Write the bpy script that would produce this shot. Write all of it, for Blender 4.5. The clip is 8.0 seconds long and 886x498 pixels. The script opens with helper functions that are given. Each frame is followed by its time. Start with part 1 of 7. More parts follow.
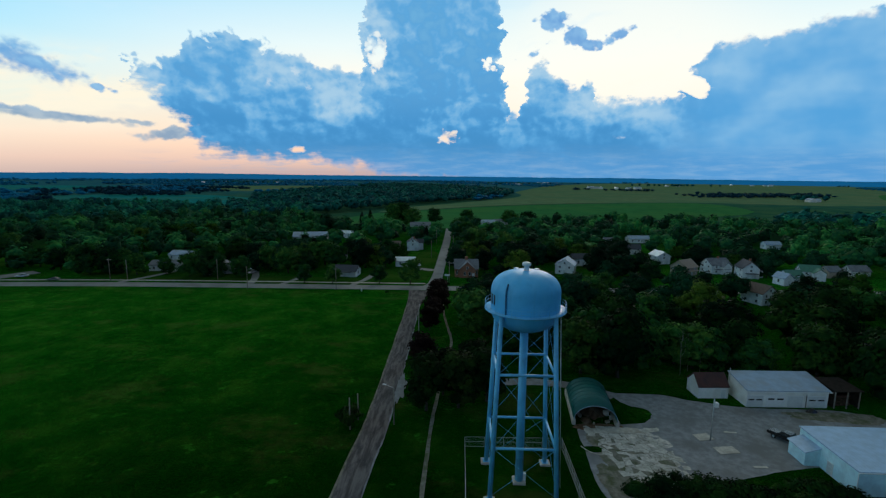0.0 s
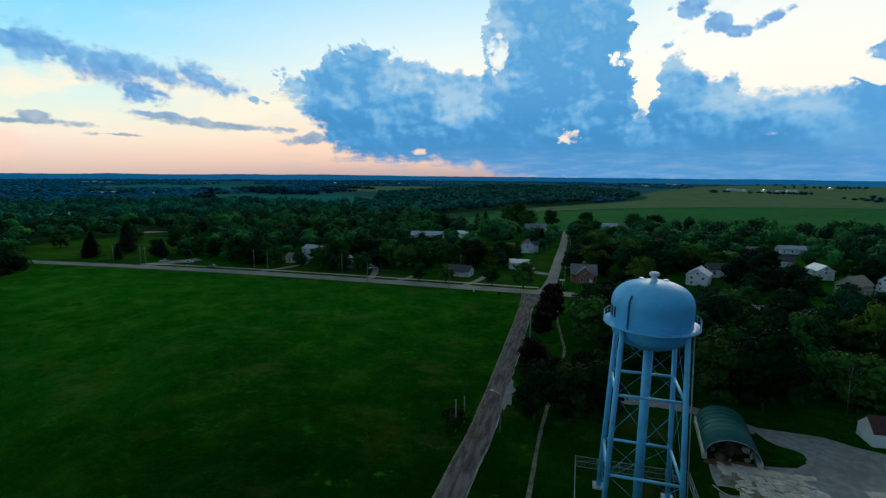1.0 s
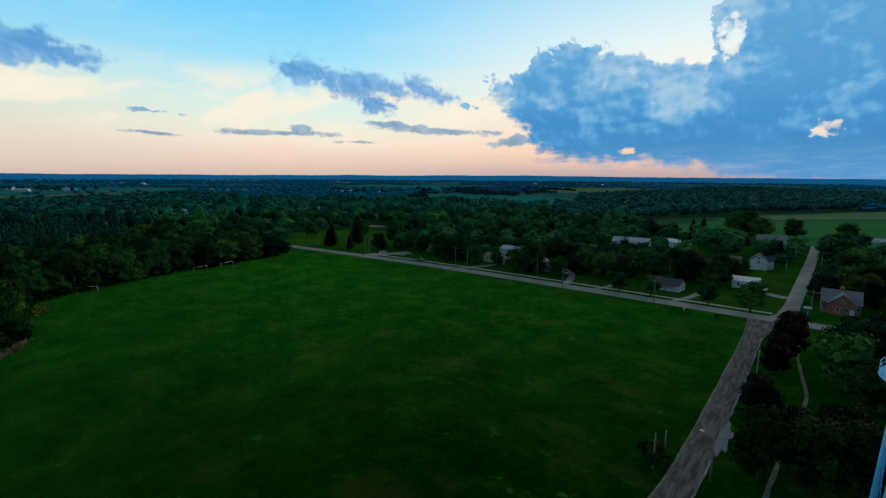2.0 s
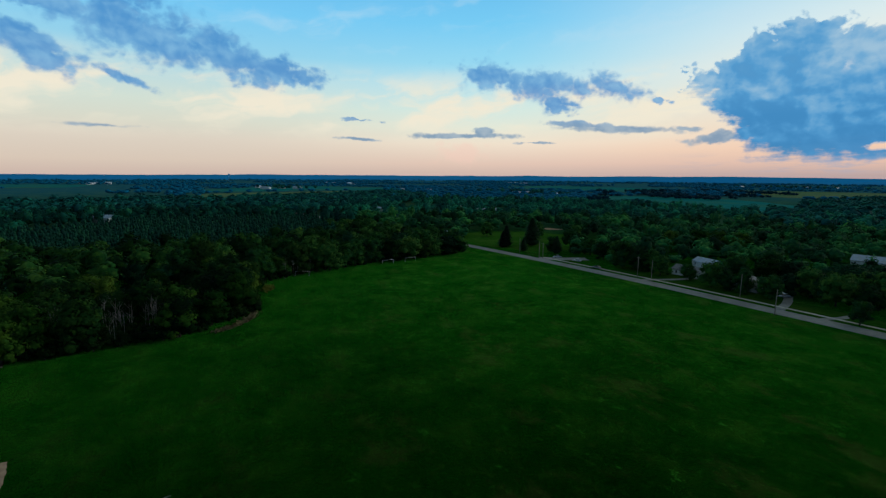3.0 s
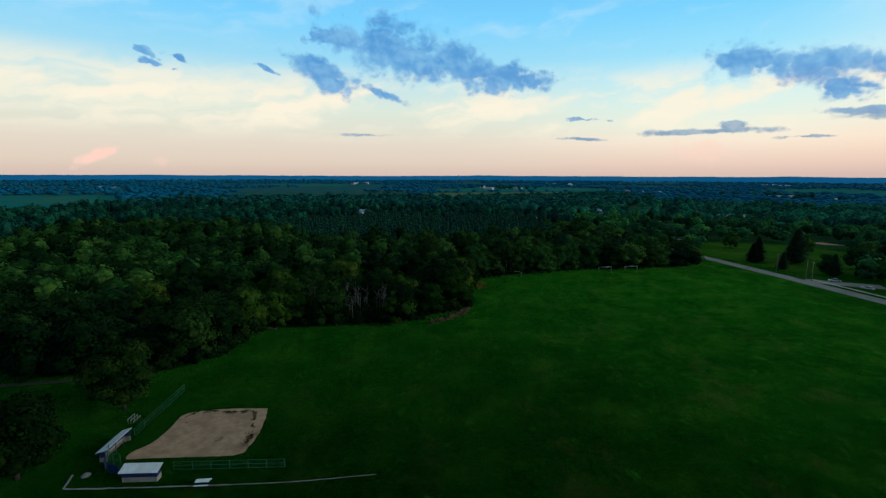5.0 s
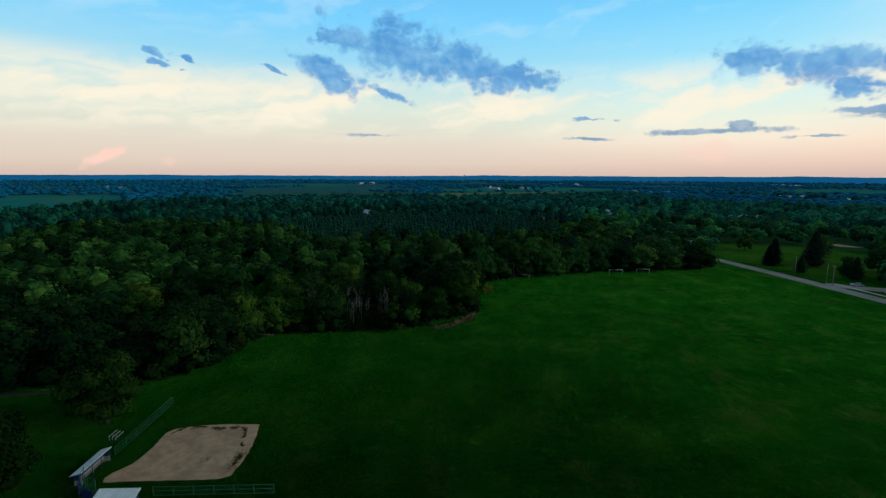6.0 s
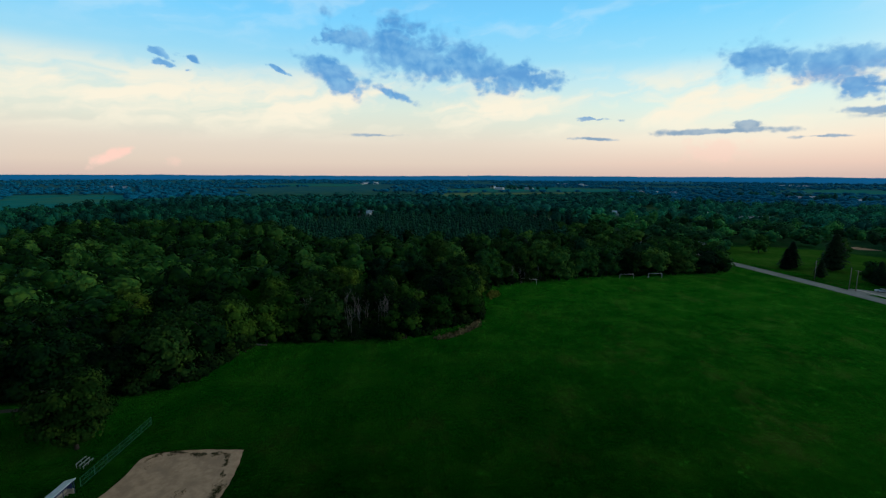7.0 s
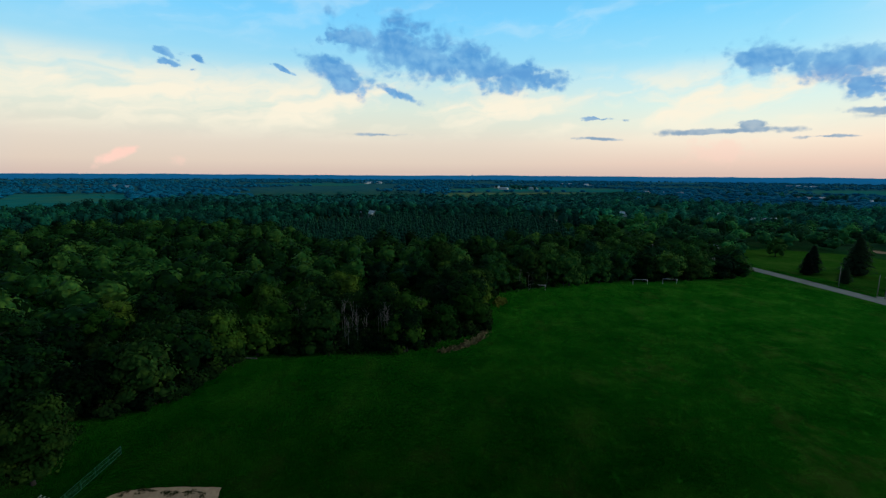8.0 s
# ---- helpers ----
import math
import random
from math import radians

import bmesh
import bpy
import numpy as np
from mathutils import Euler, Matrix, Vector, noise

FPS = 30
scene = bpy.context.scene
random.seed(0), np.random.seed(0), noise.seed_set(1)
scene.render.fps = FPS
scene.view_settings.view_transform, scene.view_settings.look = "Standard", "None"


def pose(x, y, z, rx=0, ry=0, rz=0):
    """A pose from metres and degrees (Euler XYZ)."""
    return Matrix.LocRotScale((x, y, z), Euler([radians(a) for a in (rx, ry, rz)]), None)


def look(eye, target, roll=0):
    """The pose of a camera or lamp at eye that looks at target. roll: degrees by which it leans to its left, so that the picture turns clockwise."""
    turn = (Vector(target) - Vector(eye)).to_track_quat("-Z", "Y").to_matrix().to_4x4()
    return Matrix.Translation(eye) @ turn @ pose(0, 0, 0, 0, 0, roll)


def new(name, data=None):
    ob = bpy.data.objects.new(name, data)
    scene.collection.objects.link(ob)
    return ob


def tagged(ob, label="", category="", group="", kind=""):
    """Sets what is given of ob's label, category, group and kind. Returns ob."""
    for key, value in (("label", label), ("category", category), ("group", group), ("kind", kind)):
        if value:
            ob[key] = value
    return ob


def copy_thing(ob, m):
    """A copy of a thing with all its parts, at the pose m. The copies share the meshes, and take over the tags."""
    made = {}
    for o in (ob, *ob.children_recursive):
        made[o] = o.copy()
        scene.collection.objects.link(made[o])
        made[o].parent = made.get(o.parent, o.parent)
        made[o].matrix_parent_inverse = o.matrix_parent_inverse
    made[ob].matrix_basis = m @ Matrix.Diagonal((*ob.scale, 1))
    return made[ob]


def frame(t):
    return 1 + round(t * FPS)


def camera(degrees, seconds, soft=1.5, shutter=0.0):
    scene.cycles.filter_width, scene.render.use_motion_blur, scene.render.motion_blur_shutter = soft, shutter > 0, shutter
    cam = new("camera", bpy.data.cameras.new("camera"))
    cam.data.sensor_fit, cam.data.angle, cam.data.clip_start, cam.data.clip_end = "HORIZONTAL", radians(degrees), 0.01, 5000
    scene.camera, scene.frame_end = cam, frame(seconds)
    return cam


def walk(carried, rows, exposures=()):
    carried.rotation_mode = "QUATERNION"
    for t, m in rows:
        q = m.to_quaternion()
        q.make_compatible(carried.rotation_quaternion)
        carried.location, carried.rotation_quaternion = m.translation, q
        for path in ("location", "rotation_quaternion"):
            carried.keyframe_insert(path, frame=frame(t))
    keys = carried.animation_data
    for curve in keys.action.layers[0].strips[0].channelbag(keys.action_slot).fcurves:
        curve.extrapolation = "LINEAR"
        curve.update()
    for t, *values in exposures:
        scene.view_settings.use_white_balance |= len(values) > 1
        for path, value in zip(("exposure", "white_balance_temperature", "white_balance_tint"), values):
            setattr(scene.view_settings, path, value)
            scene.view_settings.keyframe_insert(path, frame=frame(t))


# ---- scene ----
cam = camera(86.35, 8.0, soft=1.3)
PATH = [
    (0, 0.00, -0.00, 48.00, 81.11, 0.54, 2.07),
    (0.5, -0.23, 1.28, 47.98, 81.10, 0.61, 4.62),
    (1, -0.04, 2.54, 47.79, 81.13, 0.47, 16.06),
    (1.5, -0.28, 3.43, 47.96, 81.10, 0.38, 28.47),
    (3, -3.48, 6.47, 49.15, 81.04, 0.38, 60.94),
    (3.5, -4.49, 7.26, 49.04, 81.03, 0.32, 71.30),
    (4, -5.74, 8.01, 48.84, 81.07, 0.25, 80.73),
    (4.5, -7.36, 8.71, 48.88, 81.05, 0.31, 85.48),
    (6, -16.89, 9.84, 48.72, 81.02, 0.23, 87.70),
    (6.5, -21.10, 10.09, 48.91, 81.03, 0.31, 87.97),
    (7, -25.83, 10.35, 48.74, 81.03, 0.27, 88.19),
    (7.5, -30.87, 10.45, 48.84, 80.99, 0.29, 88.44),
    (8, -36.34, 10.33, 48.91, 80.98, 0.39, 88.60),
]
walk(cam, [(t, Matrix.Translation((x, y, z)) @ Matrix.Rotation(radians(yaw), 4, "Z") @ Matrix.Rotation(radians(tilt), 4, "X") @ Matrix.Rotation(radians(lean), 4, "Z"))
           for t, x, y, z, tilt, lean, yaw in PATH],
     exposures=((0.0, 0.05), (1.5, 0.03), (2.5, -0.1), (3.5, -0.16), (4.2, -0.08), (5.0, 0.0), (8.0, 0.0)))

# ---------------------------------------------------------------- sky and sun
SUN_AZ, SUN_EL = -14.0, 15.0      # degrees left of north (+y), and above the horizon


def srgb(r, g, b):
    return tuple(((c / 255) / 12.92 if c / 255 <= 0.04045 else ((c / 255 + 0.055) / 1.055) ** 2.4) for c in (r, g, b)) + (1.0,)


class Net:
    """A small writer of shader nodes."""

    def __init__(self, tree, keep=False):
        self.tree = tree
        if not keep:
            tree.nodes.clear()

    def node(self, kind, **sockets):
        n = self.tree.nodes.new(kind)
        for key, value in sockets.items():
            self.put(n, int(key[1:]) if key[0] == "i" and key[1:].isdigit() else key.replace("_", " "), value)
        return n

    def put(self, n, key, value):
        if isinstance(value, bpy.types.NodeSocket):
            self.tree.links.new(value, n.inputs[key])
        else:
            n.inputs[key].default_value = value

    def math(self, op, a, b=0.0, c=0.0):
        n = self.tree.nodes.new("ShaderNodeMath")
        n.operation = op
        for k, v in enumerate((a, b, c)):
            self.put(n, k, v)
        return n.outputs[0]

    def add(self, a, b): return self.math("ADD", a, b)
    def sub(self, a, b): return self.math("SUBTRACT", a, b)
    def mul(self, a, b): return self.math("MULTIPLY", a, b)

    def step(self, v, lo, hi, a=0.0, b=1.0, smooth=True):
        n = self.tree.nodes.new("ShaderNodeMapRange")
        n.interpolation_type = "SMOOTHSTEP" if smooth else "LINEAR"
        for k, x in enumerate((v, lo, hi, a, b)):
            self.put(n, k, x)
        return n.outputs[0]

    def ramp(self, fac, stops, grey=False):
        n = self.tree.nodes.new("ShaderNodeValToRGB")
        el = n.color_ramp.elements
        stops = sorted(stops)
        while len(el) < len(stops):
            el.new(0.5)
        for e, (at, col) in zip(el, stops):
            e.position = at
        for e, (at, col) in zip(el, stops):
            e.position = at
            e.color = (col, col, col, 1) if grey else col
        self.put(n, 0, fac)
        return n.outputs[0]

    def mix(self, fac, a, b, blend="MIX"):
        n = self.tree.nodes.new("ShaderNodeMix")
        n.data_type, n.blend_type = "RGBA", blend
        self.put(n, 0, fac), self.put(n, 6, a), self.put(n, 7, b)
        return n.outputs[2]

    def vec(self, x, y, z=0.0):
        n = self.tree.nodes.new("ShaderNodeCombineXYZ")
        for k, v in enumerate((x, y, z)):
            self.put(n, k, v)
        return n.outputs[0]

    def noise(self, vector, scale, detail=4.0, rough=0.55, lac=2.0):
        n = self.tree.nodes.new("ShaderNodeTexNoise")
        for k, v in (("Vector", vector), ("Scale", scale), ("Detail", detail), ("Roughness", rough), ("Lacunarity", lac)):
            self.put(n, k, v)
        return n.outputs[0]

    def voronoi(self, vector, scale, feature="F1", out="Distance"):
        n = self.tree.nodes.new("ShaderNodeTexVoronoi")
        n.feature = feature
        self.put(n, "Vector", vector), self.put(n, "Scale", scale)
        return n.outputs[out]


world = bpy.data.worlds.new("dusk_sky")
scene.world = world
world.use_nodes = True
W = Net(world.node_tree)
texco = W.node("ShaderNodeTexCoord").outputs["Generated"]
sep = W.node("ShaderNodeSeparateXYZ", Vector=texco)
dx, dy, dz = sep.outputs
az = W.mul(W.math("ARCTAN2", W.mul(dx, -1.0), dy), 57.29578)      # degrees left of +y
el = W.mul(W.math("ARCSINE", dz), 57.29578)
plane = W.vec(W.mul(az, 0.1), W.mul(el, 0.14))


def swirl(scale, detail, rough):
    n = W.tree.nodes.new("ShaderNodeTexNoise")
    for k, v in (("Vector", plane), ("Scale", scale), ("Detail", detail), ("Roughness", rough)):
        W.put(n, k, v)
    parts = W.node("ShaderNodeSeparateColor", i0=n.outputs["Color"])
    return W.sub(parts.outputs[0], 0.5), W.sub(parts.outputs[1], 0.5)


big_x, big_y = swirl(2.6, 2.0, 0.5)
tuft_x, tuft_y = swirl(8.0, 5.0, 0.56)
puff = W.noise(plane, 4.2, 6.0, 0.55)
toward_light = W.vec(W.add(W.mul(az, 0.1), -0.05), W.add(W.mul(el, 0.14), 0.08))
relief = W.sub(W.noise(plane, 3.4, 4.0, 0.5), W.noise(toward_light, 3.4, 4.0, 0.5))
broad = W.noise(plane, 1.5, 3.0, 0.5)
wisp = W.noise(W.vec(W.mul(az, 0.05), W.mul(el, 0.3)), 5.0, 6.0, 0.6)

# clear sky: peach and cream low in the west, blue above; white glow about the hidden sun
e01 = W.step(el, -2.0, 26.0, smooth=False)
def at(e): return (e + 2.0) / 28.0
west = W.ramp(e01, [(at(-2), srgb(196, 182, 184)), (at(0.2), srgb(216, 194, 181)), (at(1.3), srgb(226, 208, 191)), (at(3.6), srgb(230, 219, 203)), (at(5.4), srgb(226, 228, 212)), (at(7.4), srgb(220, 234, 222)),
                    (at(10.2), srgb(196, 230, 236)), (at(12.6), srgb(156, 219, 246)), (at(16.6), srgb(124, 210, 255)), (at(26), srgb(88, 176, 240))])
east = W.ramp(e01, [(at(-2), srgb(168, 160, 172)), (at(0.2), srgb(196, 172, 170)), (at(1.4), srgb(236, 198, 180)), (at(2.8), srgb(255, 214, 186)), (at(5), srgb(255, 228, 204)), (at(8), srgb(255, 242, 224)),
                    (at(11), srgb(253, 250, 238)), (at(14), srgb(236, 249, 248)), (at(18), srgb(206, 238, 250)), (at(26), srgb(150, 205, 240))])
anti = W.ramp(e01, [(at(-2), srgb(150, 175, 200)), (at(1), srgb(170, 195, 218)), (at(6), srgb(155, 205, 236)), (at(14), srgb(118, 198, 245)), (at(26), srgb(92, 180, 240))])
sun_dir = (-math.sin(radians(SUN_AZ)), math.cos(radians(SUN_AZ)))
toward = W.add(W.mul(dx, sun_dir[0]), W.mul(dy, sun_dir[1]))
north_west = W.ramp(e01, [(at(-2), srgb(190, 178, 178)), (at(0.2), srgb(218, 192, 180)), (at(1.3), srgb(236, 207, 190)), (at(3.6), srgb(250, 235, 214)), (at(5.4), srgb(238, 243, 226)), (at(7.4), srgb(220, 244, 237)),
                          (at(10.2), srgb(193, 237, 248)), (at(12.6), srgb(158, 227, 253)), (at(16.6), srgb(125, 213, 255)), (at(26), srgb(88, 176, 240))])
clear = W.mix(W.step(toward, -0.25, 0.4), west, north_west)
clear = W.mix(W.step(toward, 0.32, 0.92), clear, east)
clear = W.mix(W.step(toward, -0.8, -0.97), clear, anti)
cirrus = W.add(W.noise(W.vec(W.add(W.mul(az, 0.045), W.mul(big_x, 0.5)), W.add(W.mul(el, 0.19), W.add(W.mul(az, 0.022), W.mul(big_y, 0.5)))), 2.0, 5.0, 0.52), W.mul(W.step(az, 84.0, 118.0), 0.07))
band = W.mul(W.step(el, 3.0, 6.5), W.step(el, 12.5, 8.5))
clear = W.mix(W.mul(W.mul(W.step(cirrus, 0.42, 0.68), band), 0.95), clear, srgb(253, 244, 222))
gu, gv = W.add(az, 17.0), W.mul(W.sub(el, 13.0), 1.35)
glow = W.step(W.math("SQRT", W.add(W.mul(gu, gu), W.mul(gv, gv))), 21.0, 5.0)
clear = W.mix(W.mul(glow, 0.65), clear, srgb(255, 253, 242))           # white glow round the hidden sun
high = W.mul(W.step(el, 12.0, 15.0), W.step(cirrus, 0.5, 0.75))
clear = W.mix(W.mul(high, 0.35), clear, srgb(205, 235, 250))

# billows: rounded heads of three sizes with sharp creases between them
swell = W.tree.nodes.new("ShaderNodeTexNoise")
W.put(swell, "Vector", W.vec(W.mul(az, 0.1), W.mul(el, 0.1))), W.put(swell, "Scale", 3.2), W.put(swell, "Detail", 3.0)


def shifted(right, up):
    v = W.node("ShaderNodeVectorMath", i0=swell.outputs["Color"], i1=(0.22, 0.22, 0.0))
    v.operation = "MULTIPLY"
    return W.node("ShaderNodeVectorMath", i0=v.outputs[0], i1=W.vec(W.add(W.mul(az, 0.1), -right), W.add(W.mul(el, 0.108), up))).outputs[0]


def billow(v):
    heads = W.add(W.mul(W.voronoi(v, 3.6), 0.46), W.add(W.mul(W.voronoi(v, 8.3), 0.32), W.mul(W.voronoi(v, 19.0), 0.16)))
    return W.sub(1.0, heads)


heads = billow(shifted(0.0, 0.0))
shade = W.sub(heads, billow(shifted(0.045, 0.06)))                 # lit from above and from the sun's side

# the great cumulus and the bank behind it: top and base as lines over the bearing
waz = W.add(az, W.add(W.mul(big_x, 3.4), W.mul(tuft_x, 2.6)))
wel = W.add(el, W.add(W.mul(big_y, 1.8), W.mul(tuft_y, 2.2)))
b01 = W.step(waz, -80.0, 60.0, smooth=False)
def over(a): return (a + 80.0) / 140.0
top = W.mul(W.ramp(b01, [(over(a), e / 25.0) for a, e in (
    (35.9, 0), (35.1, 10.3), (32.2, 11.0), (30.6, 11.6), (28.9, 14.3), (26.9, 14.0), (25.2, 15.2), (23.2, 14.3), (19.2, 13.2), (16.6, 12.1), (11.9, 11.4), (11.3, 18.0), (10.6, 23),
    (-3.8, 23), (-4.5, 14.4), (-5.0, 8.2), (-6.7, 7.5), (-7.4, 11.6), (-9.1, 12.5), (-10.6, 11.6), (-11.9, 10.4), (-13.1, 10.2), (-13.5, 11.1), (-14.3, 10.9), (-14.9, 9.0),
    (-23.7, 8.4), (-24.3, 11.5), (-26.6, 13.3), (-32, 14.0), (-39, 14.8), (-60, 16), (-80, 0))], grey=True), 25.0)
base = W.sub(W.mul(W.ramp(b01, [(over(a), (e + 3) / 25.0) for a, e in (
    (60, 10), (36, 9.3), (34, 8.4), (31.8, 6.8), (30.0, 4.6), (28.4, 2.6), (26, 2.1), (22, 1.4), (14, 0.9), (5, -1), (-80, -3))], grey=True), 25.0), 3.0)
rolling = W.mul(W.sub(heads, 0.55), W.step(az, -17.5, -13.0, 0.3, 3.6))
edge_t = W.add(W.sub(top, wel), rolling)
edge_b = W.add(W.sub(wel, base), W.mul(rolling, 0.6))
bank = W.mul(W.step(edge_t, -0.1, 0.5), W.step(W.add(edge_b, W.mul(W.mul(W.sub(wisp, 0.5), 2.6), W.step(az, 4.0, 16.0))), -0.7, 1.1))


def blob(a0, e0, ra, re, slope=0.0, ragged=1.0, soft=0.5):
    """A cloud round a bearing and height, in degrees; slope: degrees up for each degree to the left."""
    u = W.mul(W.sub(waz, a0), 1.0 / ra)
    lift = min(1.0, 0.25 + re * 0.3) * ragged
    v = W.mul(W.sub(W.sub(W.add(el, W.mul(W.sub(wel, el), lift)), e0), W.mul(W.sub(az, a0), slope)), 1.0 / re)
    d = W.math("SQRT", W.add(W.mul(u, u), W.mul(v, v)))
    return W.step(W.add(W.sub(1.0, d), W.add(W.mul(W.sub(heads, 0.53), ragged * 1.7), W.mul(W.sub(puff, 0.45), ragged * 1.0))), 0.0, soft)


def union(many):
    out = None
    for one in many:
        m = blob(*one)
        out = m if out is None else W.math("MAXIMUM", out, m)
    return out


holes = union(((1.7, 4.4, 0.95, 0.95, 0, 1.3, 1.1), (18.8, 2.7, 1.3, 0.35, 0, 1.0, 0.9), (-6.0, 9.0, 1.3, 2.1, 0.3, 0.6), (9.9, 13.6, 1.3, 2.0, -0.3, 0.9, 0.7), (-24.7, 9.4, 1.9, 1.1, 0.45, 0.15, 0.25), (-3.4, 12.3, 0.7, 0.9, 0, 1.3)))
glints = union(((21.4, 9.7, 0.5, 0.8, 0.3, 0.8, 1.6), (17.8, 9.5, 0.35, 0.9, 0, 0.7, 1.6), (19.0, 11.0, 0.4, 0.8, 0.4, 0.7, 1.6), (-17.8, 4.3, 0.5, 0.3, 0, 0.6, 1.6)))
bank = W.mul(bank, W.sub(1.0, holes))
small = union(((100.6, 11.0, 5.2, 2.3, 0.42, 0.6, 0.7), (93.0, 13.7, 10.6, 3.8, 0.18, 0.8, 0.8), (85.0, 12.0, 8.5, 3.2, 0.16, 0.75, 0.75), (79.0, 10.9, 5.4, 1.7, 0.12, 0.8, 0.7), (94.4, 9.2, 3.2, 0.7, 0.36, 0.6, 0.7),
               (100.5, 15.0, 2.6, 1.2, -0.2, 1.0, 0.7), (56.0, 11.2, 5.8, 2.6, 0.10, 0.9, 0.9), (50.2, 9.7, 5.6, 2.6, 0.26, 0.8, 0.9), (47.6, 8.0, 3.2, 1.2, 0.2, 1.0, 0.8), (41.6, 9.5, 4.8, 1.8, 0.30, 0.7, 0.7), (49.0, 10.2, 9.0, 1.6, 0.13, 0.8, 0.8),
               (41.0, 5.05, 7.4, 0.52, 0.05, 0.6, 0.7), (45.0, 5.6, 4.6, 0.5, 0.10, 0.7, 0.7), (58.4, 4.5, 8.4, 0.5, 0.01, 0.6, 0.6), (56.5, 5.0, 1.9, 0.7, 0.0, 0.8, 0.6), (70.5, 4.0, 3.3, 0.27, 0.06, 0.6, 0.8),
               (96.2, 4.55, 4.2, 0.30, 0.0, 0.5, 1.0), (31.5, 3.9, 4.6, 0.7, -0.12, 0.9, 0.7), (34.5, 5.0, 2.0, 0.35, 0.0, 0.9, 0.8), (71.2, 6.2, 2.8, 0.22, 0.05, 1.5, 0.8), (50.5, 3.7, 3.0, 0.2, 0.0, 0.9, 1.0),
               (118.4, 11.9, 1.3, 0.45, 0.3, 0.9, 0.7), (115.0, 11.4, 1.7, 0.5, 0.28, 0.7, 0.6), (118.0, 10.9, 1.3, 0.38, 0.1, 0.8, 0.7), (116.0, 10.4, 0.9, 0.36, 0.0, 0.8, 0.7), (106.6, 11.1, 1.4, 0.36, 0.35, 0.8, 0.7),
               (-10.2, 16.6, 2.5, 1.0, 0.15, 0.8, 0.4), (-12.9, 14.6, 2.3, 1.25, 0.3, 0.9, 0.4), (-17.3, 15.0, 1.6, 1.0, -0.5, 1.1, 0.6), (-8.0, 13.6, 1.2, 0.6, -0.4, 1.2, 0.7), (36.6, 8.0, 1.6, 0.5, 0.0, 1.5, 0.9)))
pink = W.math("MAXIMUM", blob(122.9, 1.7, 2.3, 0.85, -0.42, 0.5, 0.6), W.mul(blob(117.5, 1.2, 1.0, 0.7, 0, 0.6, 0.8), 0.35))
faint = W.mul(blob(58.5, 2.2, 4.5, 1.7, 0.0, 1.0, 0.9), 0.45)        # a far lit cloud head in the peach

height = W.step(edge_t, 7.5, 0.4)                                    # 1 at the cloud's top, 0 deep below
lit = W.add(W.add(W.mul(shade, 0.85), W.mul(W.sub(broad, 0.5), 2.0)), W.add(W.mul(relief, 1.2), W.mul(height, 0.4)))
lit = W.add(lit, W.mul(W.mul(W.step(az, 26.0, 17.0), W.step(az, 5.0, 11.0)), W.step(el, 4.5, 9.0, 0.0, 0.22)))     # the shoulder that catches the glow
lit = W.step(lit, -0.55, 0.85)
lit = W.mul(lit, W.step(el, 2.0, 7.0, 0.35, 1.0))
body = W.ramp(e01, [(at(0), srgb(104, 162, 208)), (at(1.5), srgb(86, 152, 200)), (at(3.2), srgb(70, 142, 196)), (at(6), srgb(72, 146, 202)), (at(9), srgb(90, 160, 212)), (at(16), srgb(108, 174, 218))])
cloud = W.ramp(lit, [(0.0, srgb(58, 136, 200)), (0.38, srgb(88, 162, 216)), (0.7, srgb(122, 180, 222)), (1.0, srgb(164, 202, 228))])
cloud = W.mix(W.step(lit, 0.55, 0.0, 0.0, 0.9), cloud, body)
smooth_bank = W.mix(W.step(W.add(broad, W.mul(W.sub(el, 8.0), 0.015)), 0.3, 0.75), srgb(86, 162, 218), srgb(136, 188, 226))
cloud = W.mix(W.mul(W.step(az, -17.0, -30.0), 0.92), cloud, smooth_bank)
low_band = W.mul(W.step(el, 4.2, 1.0), W.step(az, 26.0, 16.0))
cloud = W.mix(W.mul(low_band, 0.75), cloud, W.mix(W.step(wisp, 0.4, 0.7), srgb(84, 150, 208), srgb(122, 168, 212)))
low_glow = W.mul(W.mul(W.step(el, 2.0, 0.8), W.step(az, 2.0, 22.0)), W.step(wisp, 0.3, 0.6))
cloud = W.mix(W.mul(low_glow, 0.55), cloud, srgb(226, 200, 200))
rim = W.math("MAXIMUM", W.step(edge_t, 1.0, 0.1), W.step(holes, 0.0, 0.25))
lining = W.mul(W.mul(rim, W.step(toward, 0.76, 0.94)), W.step(shade, -0.22, 0.16))
cloud = W.mix(W.mul(lining, 0.8), cloud, srgb(255, 249, 236))
veil = W.mix(W.step(W.add(W.mul(shade, 1.2), W.add(W.mul(relief, 1.2), W.mul(W.sub(broad, 0.5), 1.2))), -0.4, 0.7), srgb(76, 148, 212), srgb(130, 188, 230))
veil = W.mix(W.step(el, 7.5, 4.8), veil, W.mix(W.step(puff, 0.4, 0.65), srgb(120, 156, 188), srgb(162, 184, 202)))
sky = W.mix(W.math("MAXIMUM", pink, faint), clear, srgb(255, 214, 198))
sky = W.mix(W.mul(W.step(small, 0.0, 1.0), 0.9), sky, veil)
stratus = W.mul(W.mul(W.step(el, 3.0, 1.4), W.step(el, 0.1, 0.9)), W.mul(W.step(az, 40.0, 18.0), W.step(wisp, 0.45, 0.66)))
sky = W.mix(W.mul(stratus, 0.7), sky, srgb(168, 178, 200))            # grey veil under the cloud's base
cloud = W.mix(W.mul(glints, 0.6), cloud, srgb(228, 234, 236))
sky = W.mix(bank, sky, cloud)

